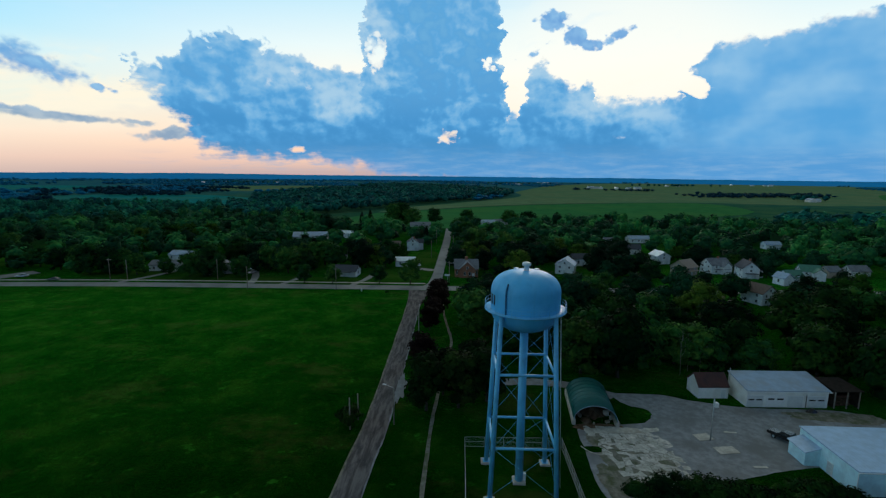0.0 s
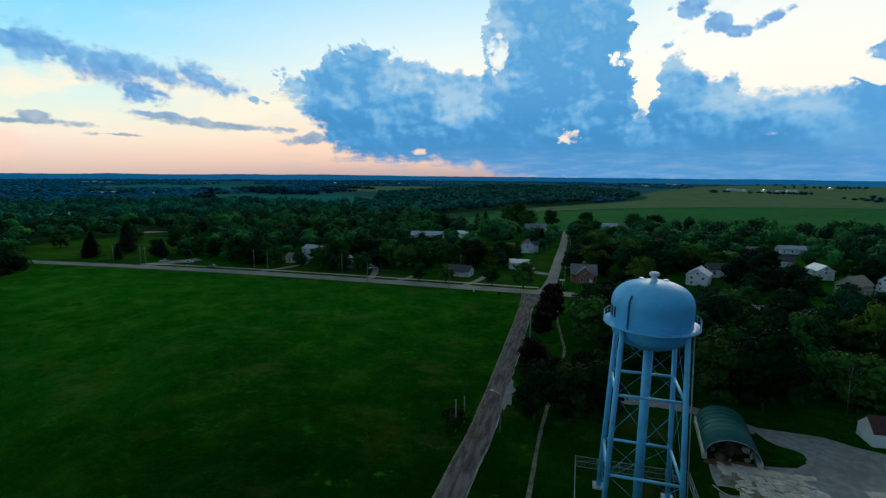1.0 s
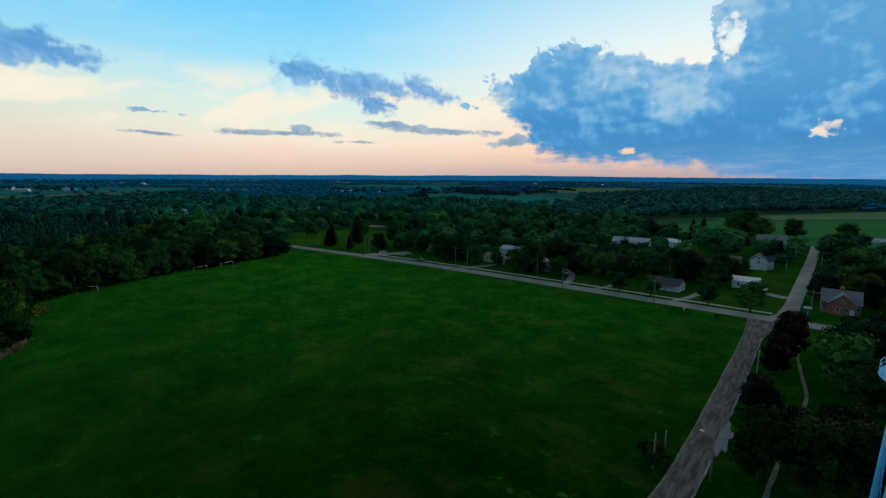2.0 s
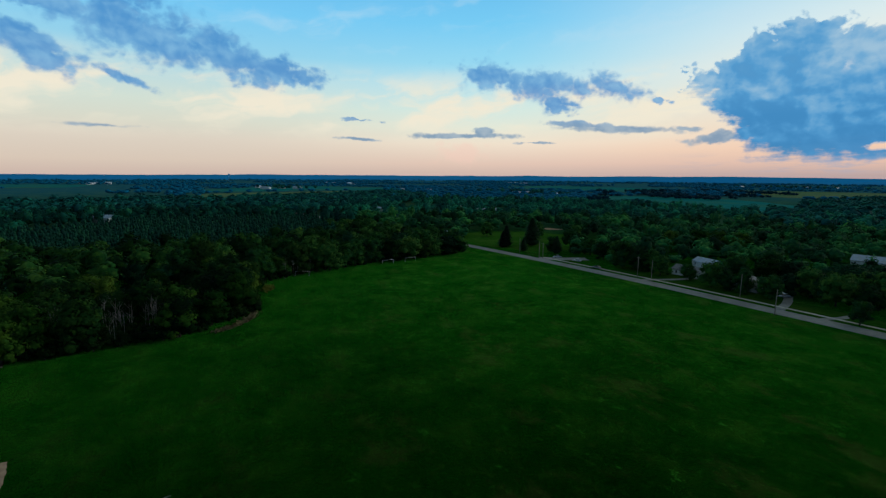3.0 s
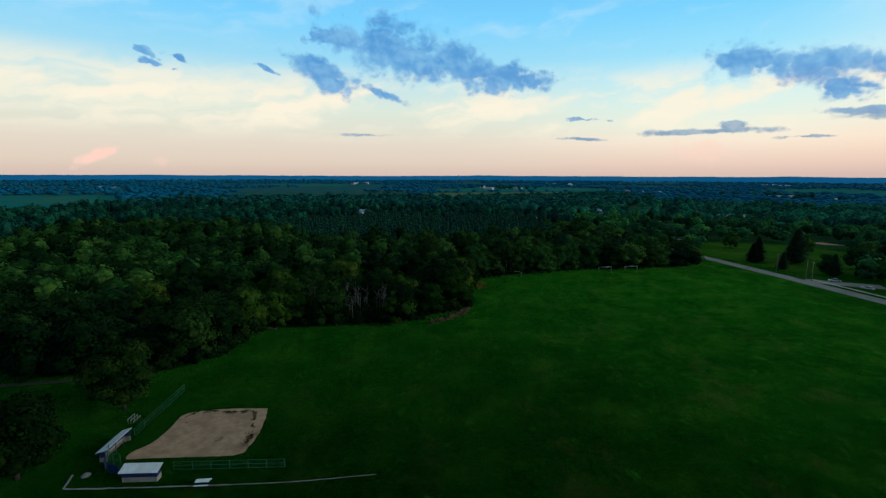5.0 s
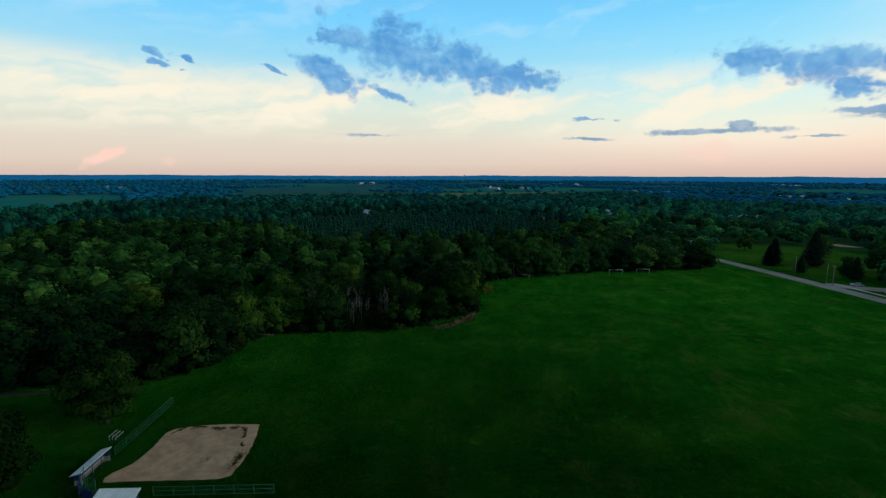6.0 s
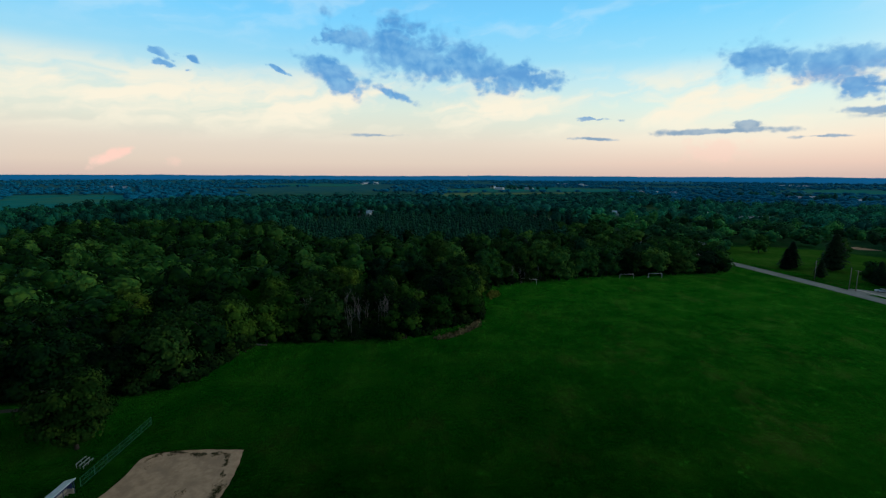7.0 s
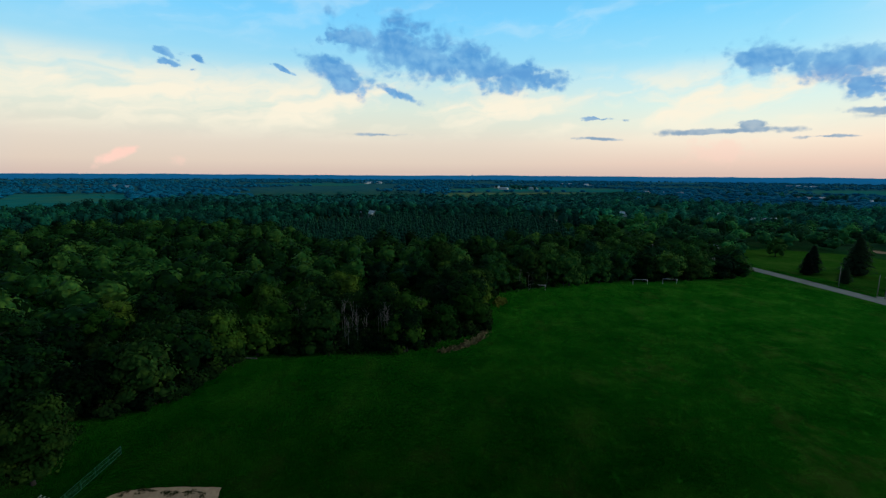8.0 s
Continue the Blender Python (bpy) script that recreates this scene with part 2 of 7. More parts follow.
nishita = W.tree.nodes.new("ShaderNodeTexSky")
nishita.sky_type, nishita.sun_disc = "NISHITA", False
nishita.sun_elevation, nishita.sun_rotation = radians(SUN_EL * 0.5), radians(SUN_AZ)
# the unseen eastern sky, dimmed to dusk to darken faces turned from the sunset
away = W.step(W.math("COSINE", W.mul(W.sub(az, 46.0), 0.0174533)), 0.03, -0.65)
sky = W.mix(away, sky, W.ramp(e01, [(at(-2), srgb(66, 78, 100)), (at(4), srgb(84, 96, 122)), (at(12), srgb(78, 106, 146)), (at(26), srgb(72, 112, 160))]))
upper = W.mix(1.0, nishita.outputs[0], (0.33, 0.275, 0.185, 1), "MULTIPLY")
# the upper sky out of view is dimmed on that side as well
upper = W.mix(W.step(W.add(W.mul(dx, -0.72), W.mul(dy, 0.69)), 0.15, -0.75), upper, W.mix(1.0, upper, (0.42, 0.46, 0.52, 1), "MULTIPLY"))
sky = W.mix(W.step(el, 19.0, 42.0), sky, upper)
back = W.tree.nodes.new("ShaderNodeBackground")
W.put(back, 0, sky), W.put(back, 1, 1.0)
W.tree.links.new(back.outputs[0], W.node("ShaderNodeOutputWorld").inputs[0])

sun = new("sun", bpy.data.lights.new("sun", "SUN"))
sun.data.energy, sun.data.angle, sun.data.color = 0.6, radians(18), (1.0, 0.93, 0.82)
sun.matrix_basis = look((sun_dir[0] * 100, sun_dir[1] * 100, math.tan(radians(SUN_EL)) * 100), (0, 0, 0))


# ---------------------------------------------------------------- materials
def material(name, colour, rough=0.8, metal=0.0, vary=0.25, scale=1.0, second=None, second_scale=0.2, bump=0.0, bump_scale=8.0, per_object=0.0, per_island=0.0, spec=0.3, translucent=0.0, broad=0.0):
    """A procedural surface: base colour, grain at one scale, stains of a second colour at a larger one, fine relief."""
    m = bpy.data.materials.new(name)
    m.use_nodes = True
    n = Net(m.node_tree)
    pos = n.node("ShaderNodeTexCoord").outputs["Object"]
    if per_object:
        shift = n.node("ShaderNodeVectorMath")
        shift.operation = "ADD"
        n.put(shift, 0, pos)
        n.put(shift, 1, n.vec(n.mul(n.node("ShaderNodeObjectInfo").outputs["Random"], 57.0), 0.0, 0.0))
        pos = shift.outputs[0]
    grain = n.noise(pos, scale, 6.0, 0.6)
    col = n.mix(n.step(grain, 0.3, 0.7), tuple(c * (1 - vary) for c in colour) + (1,), tuple(min(1, c * (1 + vary)) for c in colour) + (1,))
    if second:
        stain = n.noise(pos, second_scale, 5.0, 0.6)
        col = n.mix(n.step(stain, 0.44, 0.66), col, second + (1,))
    value = 1.0
    if per_object:
        value = n.step(n.node("ShaderNodeObjectInfo").outputs["Random"], 0.0, 1.0, 1 - per_object, 1 + per_object, smooth=False)
    if per_island:
        v2 = n.step(n.node("ShaderNodeNewGeometry").outputs["Random Per Island"], 0.0, 1.0, 1 - per_island, 1 + per_island, smooth=False)
        value = n.mul(value, v2)
    if broad:
        tone = n.node("ShaderNodeAttribute")                       # each tree of a wood has a tone of its own
        tone.attribute_name = "tree_tone"
        value = n.mul(value, n.step(tone.outputs["Fac"], 0.0, 1.0, 1 - broad, 1 + broad, smooth=False))
    if per_object or per_island:
        hsv = n.node("ShaderNodeHueSaturation", Color=col, Value=value)
        if per_object:
            n.put(hsv, "Hue", n.step(n.node("ShaderNodeObjectInfo").outputs["Random"], 0.0, 1.0, 0.5 + 0.035 * min(1, per_object * 3), 0.5 - 0.03 * min(1, per_object * 3), smooth=False))
        if broad:
            n.put(hsv, "Hue", n.step(tone.outputs["Fac"], 0.0, 1.0, 0.525, 0.475, smooth=False))
        col = hsv.outputs[0]
    b = n.node("ShaderNodeBsdfPrincipled", Base_Color=col, Metallic=metal)
    n.put(b, "Roughness", n.step(grain, 0.2, 0.8, max(0.05, rough - 0.12), min(1.0, rough + 0.1)))
    n.put(b, "Specular IOR Level", spec)
    if bump:
        bm_ = n.node("ShaderNodeBump", Height=n.noise(pos, bump_scale, 5.0, 0.6))
        n.put(bm_, "Strength", min(1.0, bump)), n.put(bm_, "Distance", 0.06)
        n.tree.links.new(bm_.outputs[0], b.inputs["Normal"])
    shader = b.outputs[0]
    if translucent:
        tr = n.node("ShaderNodeBsdfTranslucent", Color=col)
        mx = n.node("ShaderNodeMixShader")
        n.put(mx, 0, translucent), n.put(mx, 1, shader), n.put(mx, 2, tr.outputs[0])
        shader = mx.outputs[0]
    n.tree.links.new(shader, n.node("ShaderNodeOutputMaterial").inputs[0])
    return m


def grass_material():
    m = bpy.data.materials.new("meadow_grass")
    m.use_nodes = True
    n = Net(m.node_tree)
    pos = n.node("ShaderNodeTexCoord").outputs["Object"]
    s = n.node("ShaderNodeSeparateXYZ", Vector=pos)
    big = n.noise(pos, 0.022, 5.0, 0.6)
    mid = n.noise(pos, 0.085, 6.0, 0.62)
    tuft = n.noise(pos, 0.9, 5.0, 0.7)
    blade = n.noise(pos, 6.0, 4.0, 0.7)
    clump = n.noise(pos, 0.32, 5.0, 0.65)
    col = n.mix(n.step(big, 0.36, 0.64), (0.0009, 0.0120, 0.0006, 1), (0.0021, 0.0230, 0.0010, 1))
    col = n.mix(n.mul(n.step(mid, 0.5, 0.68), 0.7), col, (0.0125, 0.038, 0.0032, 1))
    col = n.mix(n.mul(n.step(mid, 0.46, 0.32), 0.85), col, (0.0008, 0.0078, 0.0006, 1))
    col = n.mix(n.mul(n.step(clump, 0.54, 0.74), 0.7), col, (0.019, 0.040, 0.0050, 1))
    col = n.mix(n.mul(n.step(tuft, 0.5, 0.74), 0.55), col, (0.0050, 0.040, 0.0018, 1))
    fleck = n.noise(n.vec(n.mul(s.outputs[0], 0.8), s.outputs[1]), 0.23, 4.0, 0.8)
    col = n.mix(n.mul(n.step(fleck, 0.59, 0.68), n.step(mid, 0.4, 0.6, 0.3, 0.95)), col, (0.018, 0.105, 0.009, 1))
    dry = n.noise(n.vec(n.add(s.outputs[0], 213.0), n.mul(s.outputs[1], 1.3)), 0.052, 6.0, 0.68)
    col = n.mix(n.mul(n.step(dry, 0.52, 0.66), 0.75), col, (0.026, 0.031, 0.008, 1))
    col = n.mix(n.mul(n.step(blade, 0.5, 0.2), 0.45), col, (0.0025, 0.011, 0.001, 1))
    painted_tone = n.step(n.add(n.add(s.outputs[1], n.mul(s.outputs[0], 0.25)), n.mul(n.sub(big, 0.5), 120.0)), -45.0, 110.0, 0.40, 1.34)   # fall of evening light painted into the grass: dim to the south, bright to the north
    col = n.mix(1.0, col, n.vec(painted_tone, painted_tone, painted_tone), "MULTIPLY")
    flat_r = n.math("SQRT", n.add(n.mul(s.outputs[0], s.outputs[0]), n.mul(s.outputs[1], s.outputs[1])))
    col = n.mix(n.step(flat_r, 320.0, 620.0), col, n.mix(n.step(big, 0.4, 0.6), (0.022, 0.085, 0.052, 1), (0.044, 0.110, 0.056, 1)))   # pasture beyond the town, lifted a little for haze
    col = n.mix(n.step(flat_r, 800.0, 1700.0), col, n.mix(n.step(big, 0.4, 0.6), (0.016, 0.105, 0.150, 1), (0.036, 0.125, 0.140, 1)))   # blue haze of the far country, mixed into the ground colour by distance
    b = n.node("ShaderNodeBsdfPrincipled", Base_Color=col, Roughness=0.95)
    n.put(b, "Specular IOR Level", 0.0)
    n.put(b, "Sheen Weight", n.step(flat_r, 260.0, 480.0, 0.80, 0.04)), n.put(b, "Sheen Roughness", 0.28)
    n.put(b, "Sheen Tint", n.mix(n.step(n.add(n.mul(mid, 0.6), n.mul(clump, 0.4)), 0.36, 0.62), (0.010, 0.28, 0.014, 1), (0.066, 0.43, 0.034, 1)))
    h = n.add(n.mul(tuft, 0.6), n.mul(blade, 0.4))
    bp = n.node("ShaderNodeBump", Height=h, Strength=0.9, Distance=0.25)
    n.tree.links.new(bp.outputs[0], b.inputs["Normal"])
    n.tree.links.new(b.outputs[0], n.node("ShaderNodeOutputMaterial").inputs[0])
    return m


def lane_material():
    """Old asphalt worn in streaks along the lane."""
    m = bpy.data.materials.new("worn_lane")
    m.use_nodes = True
    n = Net(m.node_tree)
    s = n.node("ShaderNodeSeparateXYZ", Vector=n.node("ShaderNodeTexCoord").outputs["Object"])
    along = n.vec(s.outputs[0], n.mul(s.outputs[1], 0.13))
    streak = n.noise(along, 1.3, 6.0, 0.62)
    blot = n.noise(n.vec(s.outputs[0], n.mul(s.outputs[1], 0.45)), 0.5, 5.0, 0.6)
    grit = n.noise(n.vec(s.outputs[0], s.outputs[1]), 5.0, 4.0, 0.6)
    col = n.mix(n.step(streak, 0.38, 0.62), (0.070, 0.063, 0.063, 1), (0.165, 0.147, 0.142, 1))
    col = n.mix(n.mul(n.step(blot, 0.52, 0.7), 0.8), col, (0.050, 0.049, 0.053, 1))
    col = n.mix(n.mul(n.step(grit, 0.5, 0.75), 0.5), col, (0.20, 0.175, 0.16, 1))
    b = n.node("ShaderNodeBsdfPrincipled", Base_Color=col, Roughness=0.92)
    n.put(b, "Specular IOR Level", 0.04)
    bp = n.node("ShaderNodeBump", Height=grit, Strength=0.4, Distance=0.03)
    n.tree.links.new(bp.outputs[0], b.inputs["Normal"])
    n.tree.links.new(b.outputs[0], n.node("ShaderNodeOutputMaterial").inputs[0])
    return m


def tank_material():
    """Weathered blue enamel: chalked in broad patches, with faint runs down the shell."""
    m = material("tank_blue_paint", (0.088, 0.52, 0.90), 0.5, vary=0.06, scale=0.5, second=(0.072, 0.44, 0.80), second_scale=0.25, spec=0.45, bump=0.05, bump_scale=0.8)
    n = Net(m.node_tree, keep=True)
    b = next(x for x in n.tree.nodes if x.type == "BSDF_PRINCIPLED")
    base_colour = b.inputs["Base Color"].links[0].from_socket
    s = n.node("ShaderNodeSeparateXYZ", Vector=n.node("ShaderNodeTexCoord").outputs["Object"])
    runs = n.noise(n.vec(s.outputs[0], s.outputs[1], n.mul(s.outputs[2], 0.09)), 1.5, 5.0, 0.6)
    chalk = n.noise(n.vec(s.outputs[0], s.outputs[1], n.mul(s.outputs[2], 0.5)), 0.45, 4.0, 0.55)
    col = n.mix(n.mul(n.step(chalk, 0.45, 0.68), 0.35), base_colour, (0.20, 0.62, 0.92, 1))
    col = n.mix(n.mul(n.step(runs, 0.52, 0.72), 0.35), col, (0.06, 0.36, 0.66, 1))
    n.put(b, "Base Color", col)
    return m


def striped_material(name, colour, pitch, axis=0, depth=0.5, rough=0.45, metal=0.0, second=None, second_scale=0.3):
    """Ribbed sheet or lapped boards: fine shading lines of a relief across one axis, in metres."""
    m = material(name, colour, rough, metal, 0.12, 0.7, second, second_scale)
    n = m.node_tree
    wave = n.nodes.new("ShaderNodeTexWave")
    wave.bands_direction = "XYZ"[axis]
    wave.inputs["Scale"].default_value = 0.314 / pitch
    tc = n.nodes.new("ShaderNodeTexCoord")
    n.links.new(tc.outputs["Object"], wave.inputs["Vector"])
    bp = n.nodes.new("ShaderNodeBump")
    bp.inputs["Strength"].default_value, bp.inputs["Distance"].default_value = depth, 0.03
    n.links.new(wave.outputs["Fac"], bp.inputs["Height"])
    n.links.new(bp.outputs[0], next(x for x in n.nodes if x.type == "BSDF_PRINCIPLED").inputs["Normal"])
    return m


def leaf_material(name, colour, tip, island=0.4, broad=0.0):
    return material(name, colour, 0.75, 0.0, 0.3, 0.3, tip, 0.4, per_object=0.62, per_island=island * 0.5, broad=broad, spec=0.02, translucent=0.07)


M_GRASS = grass_material()
M_LEAF = leaf_material("broadleaf", (0.0056, 0.029, 0.0072), (0.020, 0.062, 0.0085))
M_LEAF_TOWN = leaf_material("garden_broadleaf", (0.014, 0.072, 0.018), (0.050, 0.142, 0.020))
M_LEAF_B = leaf_material("broadleaf_yellowish", (0.022, 0.070, 0.009), (0.052, 0.115, 0.012))
M_LEAF_OLIVE = leaf_material("olive_leaf", (0.014, 0.042, 0.007), (0.046, 0.088, 0.012), 0.35)
M_LEAF_RED = leaf_material("purple_maple_leaf", (0.009, 0.006, 0.005), (0.016, 0.010, 0.007))
M_NEEDLE = leaf_material("spruce_needle", (0.008, 0.026, 0.012), (0.014, 0.036, 0.016))
M_PINE = leaf_material("pine_needle", (0.009, 0.056, 0.036), (0.015, 0.072, 0.038), 0.2, 0.4)
# town leaf lightened and slightly blued for the air haze over the town
M_MID_LEAF = leaf_material("hazed_town_leaf", (0.018, 0.140, 0.050), (0.062, 0.225, 0.052), broad=0.75)
M_WOOD_LEAF = leaf_material("wood_leaf", (0.0075, 0.040, 0.0085), (0.026, 0.072, 0.010), broad=0.75)
M_LEAF_DARK = leaf_material("dark_shade_leaf", (0.005, 0.020, 0.005), (0.014, 0.040, 0.007))
# the next four leaf colours carry the blue haze of distance in them
M_FAR_LEAF = leaf_material("hazed_woodland_leaf", (0.007, 0.105, 0.072), (0.024, 0.140, 0.064), 0.2, 0.6)
M_BELT_LEAF = leaf_material("hazed_belt_leaf", (0.006, 0.100, 0.090), (0.018, 0.130, 0.086), 0.2, 0.4)
M_FAR_MID = leaf_material("hazed_grove_leaf", (0.008, 0.130, 0.165), (0.014, 0.150, 0.160), 0.15)
M_FAR_BLUE = leaf_material("hazed_distant_leaf", (0.002, 0.100, 0.215), (0.005, 0.120, 0.195), 0.08)
# crown cores near black: the shade between boughs is put into their colour
M_CROWN_SHADE = material("shade_dark_crown_core", (0.005, 0.011, 0.004), 0.95, vary=0.4, scale=2.0, bump=0.6, bump_scale=3, spec=0.0)
M_BARK = material("bark", (0.05, 0.042, 0.034), 0.9, vary=0.35, scale=4, bump=0.6, bump_scale=6)
M_BARK_PALE = material("dead_bark", (0.19, 0.185, 0.165), 0.9, vary=0.5, scale=1.5, bump=0.5)
M_LANE = lane_material()
M_TAR = material("tar_repair", (0.055, 0.05, 0.048), 0.8, vary=0.3, scale=1.5, spec=0.1)
M_ROAD = material("pale_road", (0.265, 0.262, 0.250), 0.9, vary=0.14, scale=0.6, second=(0.205, 0.202, 0.192), second_scale=0.12, bump=0.2, bump_scale=6, spec=0.05)
M_CONCRETE = material("old_concrete", (0.52, 0.475, 0.41), 0.9, vary=0.2, scale=1.4, second=(0.38, 0.34, 0.29), second_scale=0.3, bump=0.3, spec=0.05)
M_SLAB = material("cracked_slab", (0.53, 0.495, 0.44), 0.9, vary=0.22, scale=1.6, second=(0.32, 0.295, 0.26), second_scale=0.5, bump=0.3, per_object=0.16, spec=0.03)
M_GRAVEL = material("gravel_yard", (0.250, 0.256, 0.264), 0.95, vary=0.22, scale=0.8, second=(0.185, 0.184, 0.184), second_scale=0.12, bump=0.5, bump_scale=7, spec=0.05)
M_DIRT = material("infield_dirt", (0.40, 0.265, 0.175), 0.95, vary=0.16, scale=0.8, second=(0.30, 0.20, 0.135), second_scale=0.25, bump=0.4, bump_scale=4, spec=0.0)
M_TANK = tank_material()
M_STEEL_BLUE = material("tower_blue_steel", (0.12, 0.50, 0.80), 0.42, vary=0.1, scale=1.2, second=(0.10, 0.38, 0.62), second_scale=0.6, spec=0.45)
M_PIPE = material("dark_blue_pipe", (0.022, 0.12, 0.23), 0.5, vary=0.15, scale=1.0, spec=0.3)
M_DARKPAINT = material("dark_lettering", (0.02, 0.045, 0.07), 0.5)
M_GALV = material("galvanised_steel", (0.42, 0.44, 0.44), 0.5, 0.6, vary=0.15, scale=3)
M_GREENWIRE = material("green_coated_wire", (0.018, 0.13, 0.07), 0.5, vary=0.15, scale=3)
M_WHITE = material("white_siding", (0.80, 0.79, 0.75), 0.6, vary=0.06, scale=0.8, second=(0.68, 0.66, 0.61), second_scale=0.25)
M_SIDING = striped_material("lapped_siding", (0.84, 0.84, 0.82), 0.2, 2, 0.5, 0.6, second=(0.72, 0.72, 0.70))
M_TAN = striped_material("tan_siding", (0.46, 0.36, 0.27), 0.2, 2, 0.5, 0.6)
M_BRICK = material("red_brick", (0.38, 0.165, 0.10), 0.9, vary=0.3, scale=2.5, second=(0.22, 0.10, 0.07), second_scale=0.4, bump=0.4, bump_scale=9)
M_METALROOF = striped_material("pale_metal_roof", (0.28, 0.38, 0.50), 0.6, 0, 0.6, 0.45, 0.1, second=(0.27, 0.32, 0.37), second_scale=0.25)
M_METALROOF_Y = striped_material("white_metal_roof", (0.68, 0.76, 0.80), 0.6, 0, 0.5, 0.38, 0.1)
M_RUSTROOF = striped_material("rusty_roof", (0.085, 0.036, 0.032), 0.5, 0, 0.6, 0.7, 0.0, second=(0.055, 0.03, 0.03), second_scale=0.5)
M_SHINGLE_GREY = material("grey_shingle", (0.20, 0.205, 0.22), 0.9, vary=0.2, scale=2.5, second=(0.15, 0.155, 0.17), second_scale=0.4, bump=0.4, bump_scale=6)
M_SHINGLE_DARK = material("dark_shingle", (0.065, 0.068, 0.08), 0.9, vary=0.25, scale=2.5, bump=0.4, bump_scale=6)
M_SHINGLE_BROWN = material("brown_shingle", (0.15, 0.105, 0.085), 0.9, vary=0.25, scale=2.5, bump=0.4, bump_scale=6)
M_SHINGLE_GREEN = material("green_roof", (0.07, 0.20, 0.14), 0.7, vary=0.2, scale=2.0, bump=0.3)
M_SHINGLE_TAN = material("tan_shingle", (0.36, 0.27, 0.21), 0.9, vary=0.2, scale=2.0, bump=0.4)
M_GREENMETAL = striped_material("green_arch_sheet", (0.006, 0.110, 0.100), 0.35, 1, 0.7, 0.45, 0.0, second=(0.007, 0.095, 0.088), second_scale=0.3)
M_BLUEPANEL = material("blue_panel", (0.016, 0.032, 0.11), 0.6, vary=0.15, scale=1.5)
M_BLOCK = material("concrete_block", (0.34, 0.30, 0.25), 0.95, vary=0.2, scale=1.5, bump=0.3)
M_CLAD = striped_material("pale_blue_cladding", (0.60, 0.84, 0.92), 0.35, 1, 0.3, 0.5)
M_CLADROOF = striped_material("pale_blue_roof", (0.30, 0.44, 0.60), 0.6, 0, 0.5, 0.4, 0.1)
M_GLASS = material("window_glass", (0.02, 0.025, 0.03), 0.1, spec=0.8, vary=0.1)
M_TRIM = material("white_trim", (0.74, 0.74, 0.73), 0.5, vary=0.05, scale=2)
M_DOOR = material("painted_door", (0.62, 0.63, 0.62), 0.5, vary=0.06, scale=1.5)
M_DARKWOOD = material("weathered_dark_wood", (0.032, 0.025, 0.021), 0.9, vary=0.4, scale=2.0, bump=0.4, spec=0.05)
M_WOODPOLE = material("pole_wood", (0.24, 0.21, 0.175), 0.9, vary=0.25, scale=3.0, bump=0.3)
M_LOG = material("stored_log", (0.085, 0.050, 0.034), 0.9, vary=0.4, scale=2.0, per_object=0.4, bump=0.4, spec=0.02)
M_BLACKCAR = material("black_car_paint", (0.010, 0.010, 0.012), 0.25, spec=0.6, vary=0.1)
M_WHITECAR = material("white_car_paint", (0.68, 0.69, 0.70), 0.3, spec=0.6, vary=0.05)
M_REDCAR = material("silver_car_paint", (0.33, 0.34, 0.36), 0.3, 0.4, spec=0.6, vary=0.05)
M_RUBBER = material("tyre_rubber", (0.02, 0.02, 0.02), 0.85)
M_SOIL = material("stored_soil", (0.13, 0.075, 0.045), 0.95, vary=0.45, scale=1.0, second=(0.22, 0.15, 0.10), second_scale=0.6, bump=0.9, bump_scale=2.5, spec=0.0)
M_WEED = material("infield_weed", (0.030, 0.040, 0.014), 0.95, vary=0.3, scale=2.0, per_island=0.5, spec=0.0)
M_YELLOWBRUSH = material("yellow_brush", (0.15, 0.17, 0.03), 0.95, vary=0.3, scale=0.8, per_island=0.4, spec=0.0)
M_DRYGRASS = material("dry_brush", (0.175, 0.145, 0.072), 0.95, vary=0.3, scale=0.8, per_island=0.4, spec=0.0)
M_CROP_GREEN = material("green_crop", (0.038, 0.160, 0.052), 0.95, vary=0.14, scale=0.05, second=(0.056, 0.175, 0.052), second_scale=0.012, bump=0.3, bump_scale=0.6, spec=0.0)
# yellow crop muted by haze, teal crop blued by it, both in the base colour
M_CROP_YELLOW = material("yellowing_crop", (0.125, 0.190, 0.094), 0.95, vary=0.16, scale=0.04, second=(0.085, 0.180, 0.090), second_scale=0.008, bump=0.3, bump_scale=0.6, spec=0.0)
M_CROP_TEAL = material("hazed_crop", (0.012, 0.175, 0.165), 0.95, vary=0.14, scale=0.03, second=(0.045, 0.175, 0.125), second_scale=0.006, spec=0.0)
M_LAWN = material("mown_lawn", (0.017, 0.068, 0.008), 0.95, vary=0.25, scale=0.5, second=(0.034, 0.078, 0.012), second_scale=0.07, bump=0.4, bump_scale=3, spec=0.0)
# brighter copy of the mown lawn, with the park's light put into it
M_PARK_LAWN = material("lit_park_lawn", (0.024, 0.098, 0.010), 0.95, vary=0.2, scale=0.5, second=(0.042, 0.112, 0.014), second_scale=0.07, bump=0.4, bump_scale=3, spec=0.0)
M_EARTHPATH = material("trodden_path", (0.20, 0.185, 0.15), 0.95, vary=0.3, scale=1.2, second=(0.10, 0.115, 0.06), second_scale=0.5, spec=0.08)


# ---------------------------------------------------------------- builders
def mesh_of(bm, name):
    me = bpy.data.meshes.new(name)
    bm.normal_update()
    bm.to_mesh(me)
    bm.free()
    return me


